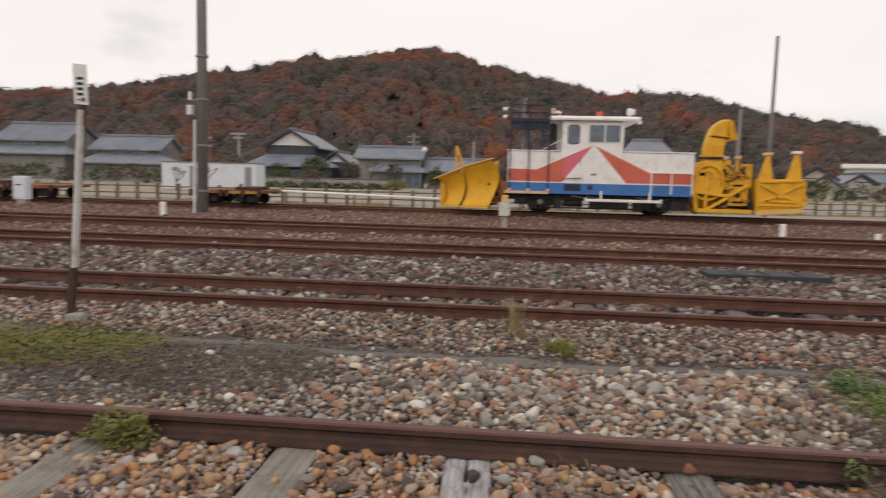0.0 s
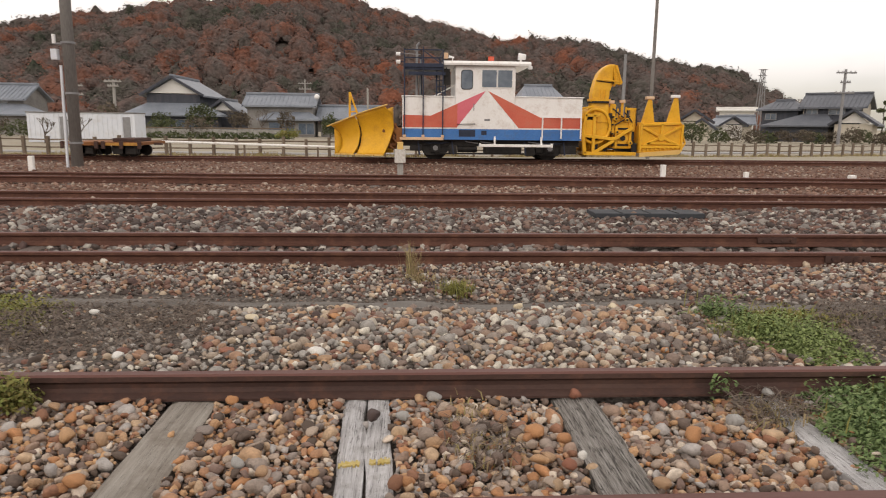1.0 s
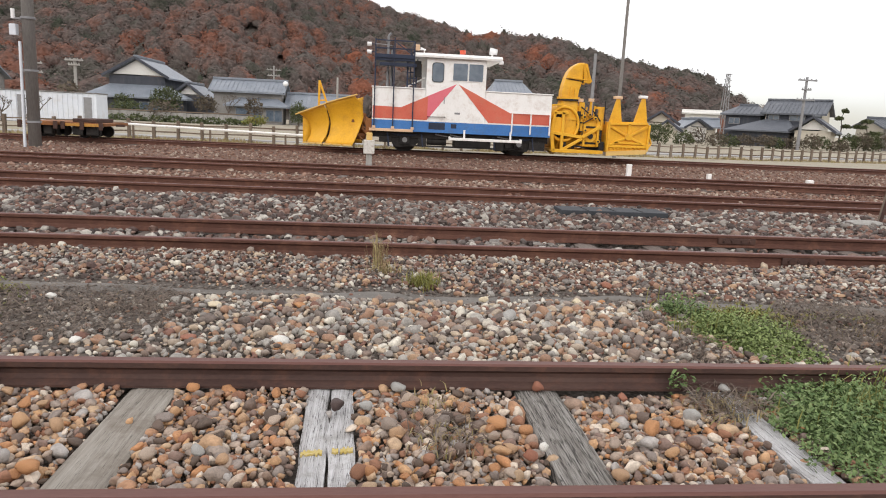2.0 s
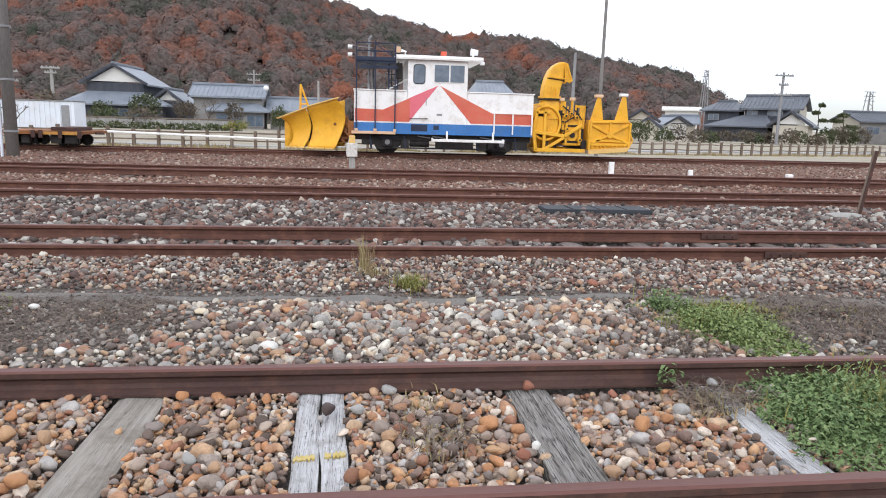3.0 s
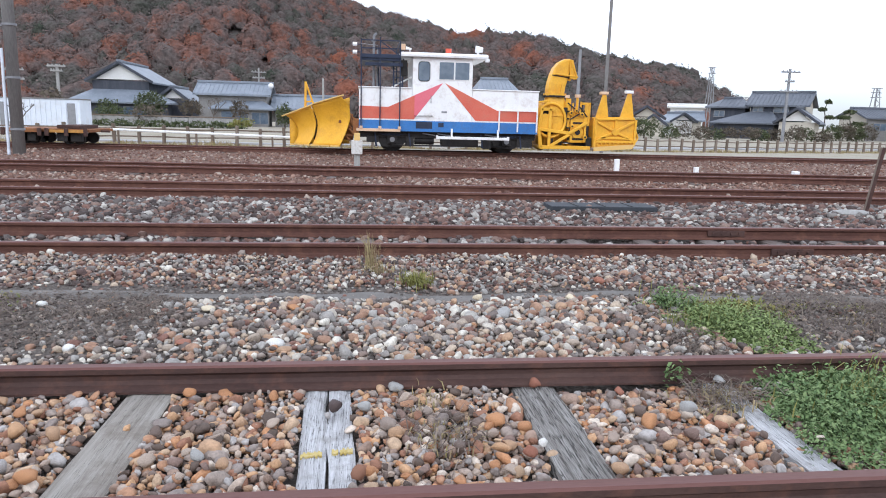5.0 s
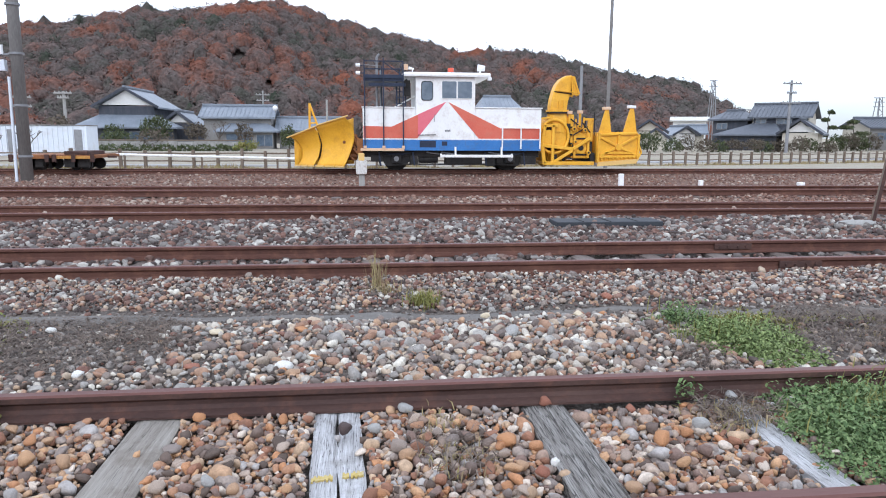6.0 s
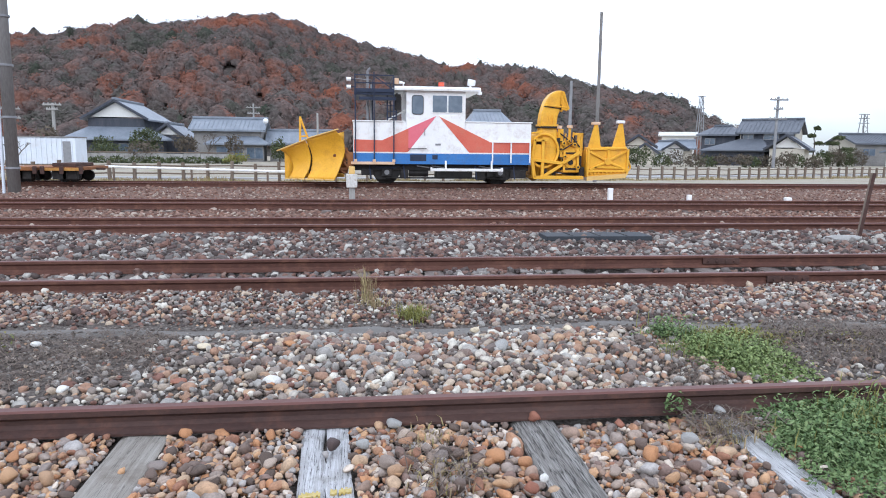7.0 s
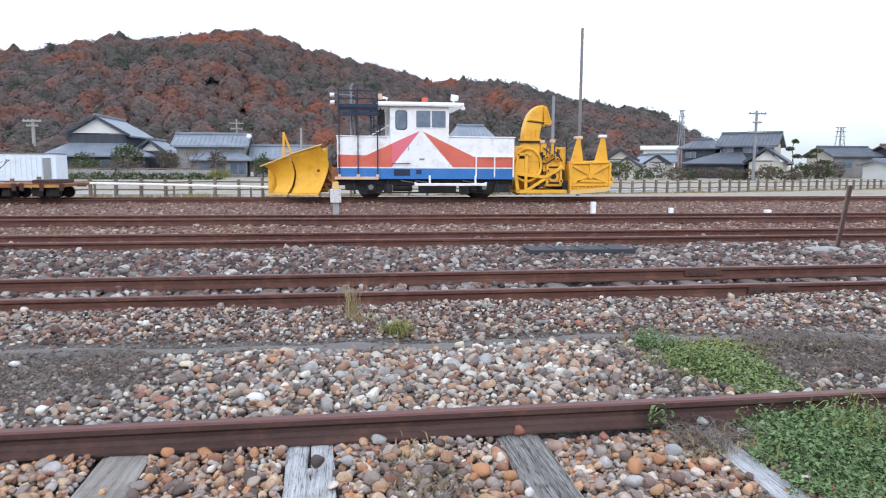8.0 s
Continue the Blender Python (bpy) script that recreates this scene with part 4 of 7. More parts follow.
def hill_trees(n=5200, cards=118):
    """Rounded crowns over the whole near slope: a lumpy hull each, with many small leaf clumps on it."""
    # an even spread, so that no bare ground shows between the crowns
    k = np.arange(n * 3)
    x = -330 + 562 * ((0.5 + k * 0.7548776662) % 1.0) + rng.normal(0, 1.2, n * 3)
    y = 150 + 210 * ((0.5 + k * 0.5698402910) % 1.0) ** 0.87 + rng.normal(0, 1.2, n * 3)
    z = hill_z(x, y)
    crest = np.interp(x, RIDGE_X, RIDGE_Z)
    ok = (z > 0.5) & (np.abs(x) < 0.85 * y + 25) & (crest > 5)
    x, y, z, crest = x[ok][:n], y[ok][:n], z[ok][:n], crest[ok][:n]
    n = len(x)
    kind = rng.uniform(size=n)
    pine = kind > np.where((x > 10) & (y > 325), 0.55, 0.92)
    r = np.clip(rng.lognormal(math.log(2.9), 0.28, n), 1.6, 5.0) * np.where(y > 330, 0.66, 1.0) * np.clip(crest / 28, 0.4, 1.0)
    tall = np.where(pine, 1.25, rng.uniform(0.8, 1.1, n))[:, None]
    slim = np.where(pine, 0.7, 1.0)[:, None]
    bough = rng.uniform(0, 6.28, (n, 1, 3))

    def lumpy(p):
        return p * (1 + 0.13 * np.sin(5 * p[..., 0] + bough[..., 0]) * np.sin(5 * p[..., 2] + bough[..., 1]) + 0.09 * np.sin(8 * p[..., 1] + bough[..., 2]))[..., None]

    def placed(p):
        return np.stack([x[:, None] + p[..., 0] * r[:, None] * slim, y[:, None] + p[..., 1] * r[:, None] * slim, z[:, None] + r[:, None] * 0.3 + p[..., 2] * r[:, None] * tall], -1).reshape(-1, 3)

    val = rng.uniform(0, 1, n)
    # fewer red crowns and more evergreens towards the low end of the hill
    val = val + np.where((x < 0) & (x > -225), 0.10, 0.0) - np.where(x < -225, 0.35, 0.0)
    val = val * np.clip(1.05 - np.clip(x - 20, 0, 200) / 260, 0.35, 1) - 0.22 * np.clip((x - 20) / 150, 0, 1)
    val = np.where(pine, val * 0.2 - 0.42, val)
    # hulls
    bm = bmesh.new()
    bmesh.ops.create_icosphere(bm, subdivisions=1, radius=1.0)
    hull = np.array([tuple(v.co) for v in bm.verts])
    tri = np.array([[v.index for v in f.verts] for f in bm.faces if f.calc_center_median().z > -0.45])
    bm.free()
    hv = placed(lumpy(np.repeat(hull[None] * 0.9, n, 0)))
    hf = (tri[None] + (np.arange(n) * len(hull))[:, None, None]).reshape(-1, 3)
    # leaf clumps
    p = rng.normal(0, 1, (n, cards, 3))
    p /= np.linalg.norm(p, axis=2, keepdims=True)
    p[..., 1] = np.where((p[..., 1] > 0.3) & (p[..., 2] < 0.2), -p[..., 1], p[..., 1])
    p[..., 2] = np.where(p[..., 2] < -0.3, -p[..., 2], p[..., 2])
    c = placed(lumpy(p) * rng.uniform(0.84, 1.06, (n, cards, 1)))
    nrm = p.reshape(-1, 3) + rng.normal(0, 0.22, (n * cards, 3)) + np.array([0, -0.15, 0.25])
    nrm /= np.linalg.norm(nrm, axis=1, keepdims=True)
    u = np.cross(nrm, rng.normal(0, 1, (n * cards, 3)))
    u /= np.linalg.norm(u, axis=1, keepdims=True)
    w = np.cross(nrm, u)
    s = rng.uniform(0.16, 0.46, (n * cards, 1)) * np.repeat(np.clip(r / 3.2, 0.6, 1.4), cards)[:, None]
    v = np.stack([c + u * s, c + (-0.5 * u + 0.87 * w) * s, c + (-0.5 * u - 0.87 * w) * s], 1).reshape(-1, 3)
    f = np.arange(len(v)).reshape(-1, 3) + len(hv)
    me = raw_mesh("wood", np.concatenate([hv, v]), np.concatenate([hf, f]), "hill_wood")
    me.polygons.foreach_set("use_smooth", np.concatenate([np.ones(len(hf), bool), np.zeros(len(f), bool)]))
    own = np.concatenate([np.repeat(val, len(hull)), np.repeat(np.repeat(val, cards) + rng.normal(0, 0.07, n * cards), 3)])
    at = me.attributes.new("tree", "FLOAT", "POINT")
    at.data.foreach_set("value", own.astype(np.float32))
    tagged(new("hillside_woods", me), "rust-red, brown and dark green autumn trees covering the hill", "woods", kind="stuff")


make_hill()
hill_trees()


# ---- snow-clearing motor car ----
def make_motor_car():
    car = thing("railway_motor_car", (2.87, 24.07, 0.0), "white motor car with red sunburst and blue skirt on rails", "rail vehicle")
    F, B = 22.8, 25.34
    hl = part("hood", box(-0.1, 1.628, F, B, 0.70, 2.05, 0.03), "white_paint", car, "white engine hood under the scaffold")
    cab = part("cab", box(1.63, 3.6, F - 0.004, B, 0.70, 3.06, 0.03), "white_paint", car, "boxy white driver's cab")
    hr = part("hood", box(3.602, 5.85, F, B, 0.70, 2.06, 0.03), "white_paint", car, "white engine hood")
    part("hood_lid", box(3.62, 5.88, F - 0.03, B + 0.03, 2.062, 2.10, 0.012), "white_paint", hr)
    part("hood_lid", box(-0.13, 1.6, F - 0.03, B + 0.03, 2.052, 2.09, 0.012), "white_paint", hl)
    # roof with rolled eaves
    ring = lambda x, k: [(x, F - 0.16 + k, 3.06), (x, F - 0.17 + k, 3.12), (x, F - 0.10 + k, 3.19), (x, F + 0.5, 3.25), (x, B - 0.5, 3.25), (x, B + 0.1 - k, 3.19), (x, B + 0.17 - k, 3.12), (x, B + 0.16 - k, 3.06)]
    part("roof", loft([ring(1.25, 0.04), ring(1.32, 0), ring(4.0, 0), ring(4.08, 0.04)]), "white_paint", car, "white overhanging cab roof")
    # livery
    Y0, Y1 = F - 0.010, F + 0.01
    part("stripe", plate([(-0.08, 1.075), (1.70, 1.075), (1.70, 1.11), (2.62, 2.26), (0.84, 1.45), (-0.08, 1.47)], Y0, Y1), "red_paint", car, "faded vermilion stripe")
    part("stripe", plate([(3.74, 1.075), (5.83, 1.075), (5.83, 1.42), (4.46, 1.42), (2.74, 2.24), (2.70, 2.26)], Y0, Y1), "red_paint", car, "faded vermilion stripe")
    part("stripe", plate([(1.705, 1.10), (2.63, 2.265), (1.705, 1.85)], Y0 - 0.003, Y0 - 0.0005), "pink_paint", car, "pinkish repainted stripe")
    part("skirt", plate([(-0.10, 0.68), (5.85, 0.68), (5.85, 1.03), (-0.10, 1.03)], Y0, Y1), "blue_paint", car, "blue skirt band")
    # door and windows
    def window(x0, x1, z0, z1, r, name):
        pts, seg = [], 5
        for cx, cz, a0 in ((x1 - r, z0 + r, -90), (x1 - r, z1 - r, 0), (x0 + r, z1 - r, 90), (x0 + r, z0 + r, 180)):
            for i in range(seg + 1):
                a = radians(a0 + 90 * i / seg)
                pts.append((cx + r * math.cos(a), cz + r * math.sin(a)))
        w = part(name, plate([((x - (x0 + x1) / 2) * 1.12 + (x0 + x1) / 2, (z - (z0 + z1) / 2) * 1.08 + (z0 + z1) / 2) for x, z in pts], F - 0.022, F + 0.01), "rubber" if r > 0.05 else "white_paint", car, "rubber-edged window" if r > 0.05 else "sliding window in a metal frame")
        part("pane", plate(pts, F - 0.027, F - 0.021), "glass", w)
        return w

    window(1.83, 2.18, 2.32, 2.90, 0.09, "window")
    window(2.50, 2.97, 2.38, 2.92, 0.02, "window")
    window(3.02, 3.48, 2.38, 2.92, 0.02, "window")
    door = part("door", plate([(1.72, 1.12), (2.30, 1.12), (2.30, 2.99), (1.72, 2.99)], F - 0.0065, F + 0.005), "white_paint", car, "flush white cab door")
    part("door_handle", bar((2.24, F - 0.045, 1.62), (2.24, F - 0.045, 1.85), 0.022), "grey_steel", door)
    part("rain_gutter", bar((1.72, F - 0.03, 3.02), (2.35, F - 0.03, 3.02), 0.03), "white_paint", car)
    part("maker_plate", plate([(2.60, 1.30), (2.78, 1.30), (2.78, 1.36), (2.60, 1.36)], F - 0.014, F - 0.006), "grey_steel", car, "small grey lettering plate")
    part("handrail", bar((1.70, F - 0.06, 1.18), (2.30, F - 0.06, 1.20), 0.022), "dark_steel_and_shade", car)
    for x in (1.72, 2.28):
        part("rail_stay", bar((x, F - 0.06, 1.19), (x, F + 0.01, 1.19), 0.018), "dark_steel_and_shade", car)
    # no recess is cut: a flat navy plate carries its shade
    part("step_recess", plate([(1.76, 0.78), (2.30, 0.78), (2.30, 1.0), (1.76, 1.0)], F - 0.013, F - 0.009), "navy_steel", car, "flat navy plate for the shade of a step recess")
    part("latch_plate", plate([(2.50, 0.84), (2.68, 0.84), (2.68, 0.98), (2.50, 0.98)], F - 0.014, F - 0.009), "navy_steel", car)
    # white grab rails over the red band
    for x in (4.52, 5.15, 5.80):
        part("grab_rail", bar((x, F - 0.08, 0.74), (x, F - 0.08, 1.44), 0.045), "white_paint", car)
    part("grab_rail", bar((4.50, F - 0.08, 1.43), (5.82, F - 0.08, 1.43), 0.03), "white_paint", car)
    # roof fittings
    b = part("beacon", rod((2.85, F + 0.6, 3.24), (2.85, F + 0.6, 3.40), 0.10, 14), "beacon_red", car, "red warning beacon")
    part("beacon_base", rod((2.85, F + 0.6, 3.22), (2.85, F + 0.6, 3.26), 0.12, 14), "grey_steel", b)
    lamp = part("headlamp", rod((3.72, F + 0.35, 3.40), (3.96, F + 0.35, 3.38), 0.115, 16, r2=0.09), "lamp_white", car, "white round headlamp", True)
    part("lamp_bracket", bar((3.80, F + 0.35, 3.20), (3.80, F + 0.35, 3.32), 0.06), "white_paint", lamp)
    horn = part("horn", rod((1.42, F + 0.35, 3.36), (1.60, F + 0.35, 3.33), 0.05, 12, r2=0.02), "lamp_white", car, "white horn")
    part("horn_stay", bar((1.55, F + 0.35, 3.20), (1.55, F + 0.35, 3.33), 0.03), "white_paint", horn)
    part("marker_lamp", box(3.98, 4.12, F - 0.14, F + 0.0, 2.96, 3.06, 0.02), "lamp_white", car)
    # scaffold over the left hood
    sc = part("scaffold", box(-0.06, 1.24, F - 0.06, B, 2.90, 3.02, 0.01), "navy_steel", car, "navy steel work platform")
    part("platform_edge", box(0.1, 1.30, F - 0.05, F + 0.03, 2.74, 2.84, 0.008), "navy_steel", sc)
    for x, zt in ((-0.03, 3.56), (0.58, 3.62), (1.22, 3.50)):
        part("scaffold_post", bar((x, F - 0.09, 0.74), (x, F - 0.09, zt), 0.038), "navy_steel", sc)
        part("post_foot", box(x - 0.05, x + 0.05, F - 0.13, F - 0.04, 0.74, 0.83, 0.01), "cream_paint", sc)
        part("scaffold_post", bar((x, B + 0.05, 2.0), (x, B + 0.05, zt), 0.035), "navy_steel", sc)
    for z in (3.52,):
        part("guard_rail", bar((-0.03, F - 0.09, z), (1.22, F - 0.09, z), 0.035), "navy_steel", sc)
        part("guard_rail", bar((-0.03, B + 0.05, z), (1.22, B + 0.05, z), 0.035), "navy_steel", sc)
    part("exhaust_pipe", rod((0.38, F + 0.6, 2.05), (0.38, F + 0.6, 3.72), 0.04, 12), "grey_steel", car, "tall grey exhaust pipe")
    part("pipe_cap", rod((0.30, F + 0.6, 3.55), (0.46, F + 0.6, 3.58), 0.03, 8), "grey_steel", car)
    part("rail_brace", bar((0.58, F - 0.09, 3.5), (1.22, F - 0.09, 3.06), 0.03), "navy_steel", sc)
    part("brace", bar((0.95, F + 0.4, 2.08), (1.62, F + 0.4, 2.45), 0.05), "white_paint", car)
    part("ladder", bar((1.02, F + 0.2, 2.06), (1.02, F + 0.2, 2.9), 0.05), "navy_steel", sc)
    for z in (3.14, 3.38):
        wl = part("work_lamp", rod((-0.30, F - 0.05, z), (-0.16, F - 0.05, z), 0.062, 12), "lamp_white", sc, "white work lamp")
        part("lamp_arm", bar((-0.2, F - 0.05, z), (-0.04, F - 0.07, z), 0.03), "navy_steel", wl)
    for y in (F - 0.09, B + 0.05):
        part("guard_rail", bar((-0.03, y, 3.28), (1.22, y, 3.28), 0.028), "navy_steel", sc)
    for x in (-0.03, 1.22):
        for z in (3.28, 3.52):
            part("guard_rail", bar((x, F - 0.09, z), (x, B + 0.05, z), 0.028), "navy_steel", sc)
    part("toe_board", box(-0.06, 1.24, F - 0.10, F - 0.075, 2.98, 3.10, 0.006), "navy_steel", sc)
    part("control_box", box(1.26, 1.46, F + 0.1, F + 0.4, 2.45, 2.95, 0.02), "dark_steel_and_shade", sc, "dark control cabinet below the platform")
    part("ladder", bar((1.30, F + 0.2, 2.08), (1.34, F + 0.2, 3.0), 0.045), "navy_steel", sc)
    for k in range(4):
        part("rung", bar((1.02, F + 0.2, 2.2 + 0.19 * k), (1.32, F + 0.2, 2.2 + 0.19 * k), 0.03), "navy_steel", sc)
    part("pipe_bend", rod((0.38, F + 0.6, 3.72), (0.47, F + 0.6, 3.82), 0.038, 10), "grey_steel", car)
    part("exhaust_pipe", rod((0.50, F + 0.7, 2.05), (0.50, F + 0.7, 3.3), 0.03, 10), "grey_steel", car, "grey vent pipe")
    part("cable_hoop", bar((-0.03, F - 0.12, 3.4), (0.5, F - 0.12, 3.36), 0.02), "grey_steel", sc)
    part("signal_box", box(1.24, 1.38, F - 0.1, F + 0.05, 3.26, 3.44, 0.015), "cream_paint", sc)
    part("end_beam", box(-0.18, 1.25, F - 0.10, F + 0.12, 0.66, 0.75, 0.012), "cream_paint", car, "cream painted deck edge")
    part("headstock", box(-0.30, -0.102, F + 0.1, B - 0.1, 0.55, 1.05, 0.02), "rust_orange", car, "rusty end beam")
    # running gear
    part("underframe", box(-0.1, 5.85, F + 0.25, B - 0.25, 0.46, 0.70, 0.02), "dark_steel_and_shade", car, "dark underframe")
    for x in (1.0, 4.85):
        for y in (23.5, 24.632):
            wh = part("wheel", rod((x, y - 0.05, 0.40), (x, y + 0.07, 0.40), 0.40, 28), "dark_steel_and_shade", car, "dark steel wheel")
            part("tyre", rod((x, y + 0.03, 0.40), (x, y + 0.07, 0.40), 0.43, 28), "dark_steel_and_shade", wh)
        part("axle", rod((x, 23.2, 0.40), (x, 24.95, 0.40), 0.06, 10), "dark_steel_and_shade", car)
        part("axle_box", box(x - 0.16, x + 0.16, 22.98, 23.28, 0.26, 0.54, 0.02), "dark_steel_and_shade", car)
        part("spring", box(x - 0.5, x + 0.5, 23.02, 23.12, 0.54, 0.62, 0.02), "dark_steel_and_shade", car)
        part("guard_iron", bar((x - 0.6, 23.15, 0.62), (x - 0.52, 23.15, 0.16), 0.07), "dark_steel_and_shade", car)
    for x0, x1, z0 in ((0.15, 0.55, 0.3), (1.45, 1.72, 0.2), (4.38, 4.6, 0.25), (5.2, 5.75, 0.22)):
        part("gear_box", box(x0, x1, 22.98, 23.4, z0, 0.5, 0.03), "dark_steel_and_shade", car, "dark underfloor gear")
    for x in (1.0, 4.85):
        part("frame_plate", plate([(x - 0.62, 0.5), (x - 0.30, 0.16), (x + 0.30, 0.16), (x + 0.62, 0.5), (x + 0.62, 0.6), (x - 0.62, 0.6)], 23.10, 23.14), "dark_steel_and_shade", car)
    part("brake_rod", rod((1.0, 23.05, 0.22), (4.85, 23.05, 0.22), 0.025, 8), "dark_steel_and_shade", car)
    for x in (1.0, 4.85):
        part("axle_cover", rod((x, 22.95, 0.40), (x, 22.985, 0.40), 0.085, 14), "grey_steel", car, "grey axle-box cover")
        for k in range(3):
            part("spring_leaf", box(x - 0.44 + 0.09 * k, x + 0.44 - 0.09 * k, 22.99, 23.015, 0.575 - 0.025 * k, 0.592 - 0.025 * k, 0.003), "navy_steel", car)
    for x in (0.42, 1.55, 3.98, 5.30):
        part("brake_hanger", bar((x, 23.0, 0.62), (x + 0.06, 23.0, 0.18), 0.05), "navy_steel", car)
    for x in (2.0, 2.5, 4.1):
        part("pipe_run", rod((x, 22.96, 0.62), (x + 0.42, 22.96, 0.56), 0.02, 8), "grey_steel", car)
    part("fuel_tank", box(2.65, 3.9, 23.0, 23.55, 0.20, 0.47, 0.05), "dark_steel_and_shade", car, "dark fuel tank")
    part("air_tank", rod((1.75, 23.2, 0.38), (2.4, 23.2, 0.38), 0.13, 16), "dark_steel_and_shade", car)
    part("brake_gear", box(4.05, 4.35, 23.0, 23.4, 0.15, 0.5, 0.03), "dark_steel_and_shade", car)
    st = part("side_step", bar((2.44, F - 0.12, 0.50), (4.86, F - 0.12, 0.50), 0.09), "white_paint", car, "long white side step")
    for x in (2.95, 4.50):
        part("step_hanger", bar((x, F - 0.08, 0.52), (x, F - 0.04, 0.80), 0.06), "white_paint", st)
    for x in (2.46, 4.84):
        part("step_end", box(x - 0.03, x + 0.03, F - 0.2, F - 0.05, 0.45, 0.58, 0.01), "white_paint", st)
    # plough at the left end
    pl = part("plough", box(-0.95, -0.3, 23.3, 24.8, 0.35, 0.9, 0.03), "rust_orange", car, "yellow snow plough")

    def wing(xa, ya, xb, yb, za, zb, hook, near_curve=(0, 0, 0, 0, 0), far_curve=(0, 0, 0, 0, 0)):
        """A concave blade from a to b; za and zb are the heights of its upper edge."""
        n, m = 10, 12
        nx, ny = (yb - ya), -(xb - xa)
        ln = math.hypot(nx, ny)
        nx, ny = nx / ln, ny / ln
        if ny > 0:
            nx, ny = -nx, -ny
        outer, inner = [], []
        for i in range(n + 1):
            u = i / n
            x, y, top = xa + (xb - xa) * u, ya + (yb - ya) * u, za + (zb - za) * u
            ro, ri = [], []
            for j in range(m + 1):
                w = j / m
                z = 0.14 + (top - 0.14) * w
                d = hook * (4 * (w - 0.45) ** 2 - 0.3)
                k = (1 - u) * np.interp(w, (0.0, 0.25, 0.55, 0.8, 1.0), near_curve) + u * np.interp(w, (0.0, 0.25, 0.55, 0.8, 1.0), far_curve)
                ro.append((x + k + nx * d, y + ny * d, z))
                ri.append((x + k + nx * (d - 0.03), y + ny * (d - 0.03), z))
            outer.append(ro + ri[::-1])
        return loft(outer)

    w1 = part("blade", wing(-0.60, 22.75, -1.58, 23.25, 1.76, 1.46, 0.22, (-0.08, 0.04, 0.19, 0.2, 0.0), (-0.02, 0.06, 0.1, 0.06, 0.0)), "yellow_paint", pl, "concave yellow plough blade", True)
    w2 = part("blade", wing(-1.60, 23.28, -2.40, 23.9, 1.42, 1.10, 0.16, (-0.12, 0.0, 0.06, 0.04, 0.0), (0.12, 0.2, 0.2, 0.12, -0.06)), "yellow_paint", pl, "concave yellow plough blade", True)
    w3 = part("blade", wing(-0.45, 25.4, -2.42, 23.95, 1.78, 1.08, 0.0), "yellow_paint", pl, "far yellow plough blade", True)
    part("blade_lip", bar((-0.58, 22.50, 1.78), (-1.60, 23.04, 1.48), 0.06, 0.04), "yellow_pale", w1)
    part("blade_lip", bar((-1.60, 23.05, 1.46), (-2.66, 23.78, 1.07), 0.06, 0.04), "yellow_pale", w2)
    for k in range(3):
        part("shin_plate", bar((-0.74 - 0.33 * k, 22.62 + 0.17 * k, 0.15), (-1.02 - 0.33 * k, 22.76 + 0.17 * k, 0.15), 0.05, 0.05), "yellow_pale", w1, "bare worn cutting edge")
    for k in range(3):
        part("shin_plate", bar((-1.72 - 0.24 * k, 23.2 + 0.15 * k, 0.15), (-1.92 - 0.24 * k, 23.33 + 0.15 * k, 0.15), 0.05, 0.05), "yellow_pale", w2, "bare worn cutting edge")
    for x, y, z in ((-0.2, 22.92, 0.5), (-0.32, 22.98, 0.72), (-0.22, 22.95, 1.0), (-0.4, 23.0, 0.35)):
        part("linkage", rod((x, y, z), (x - 0.22, y + 0.06, z + 0.22), 0.04, 8), "rust_orange", pl)
    part("coupler", box(-0.34, -0.12, 22.95, 23.2, 0.62, 0.86, 0.03), "dark_steel_and_shade", pl, "dark coupler block")
    # added dark block that makes the slit between the blades read as shade
    part("stem", box(-1.6, -1.3, 23.45, 23.6, 0.2, 1.3, 0.02), "dark_steel_and_shade", pl, "added dark backing for the shaded slit between the blades")
    part("guide_post", bar((-1.86, 23.4, 1.28), (-1.84, 23.4, 2.20), 0.07), "yellow_paint", pl)
    part("guide_post", bar((-1.55, 23.4, 1.35), (-1.84, 23.4, 2.18), 0.06), "yellow_paint", pl)
    part("guide_brace", bar((-1.86, 23.4, 1.55), (-1.62, 23.4, 1.57), 0.05), "yellow_paint", pl)
    for z in (0.5, 0.95, 1.3):
        part("push_arm", bar((-0.3, 23.1, z * 0.8 + 0.1), (-0.75, 22.95, z), 0.09), "rust_orange", pl)
    part("ram", rod((-0.28, 22.98, 0.85), (-0.52, 22.9, 1.25), 0.06, 10), "rust_orange", pl)
    return car


motor_car = make_motor_car()


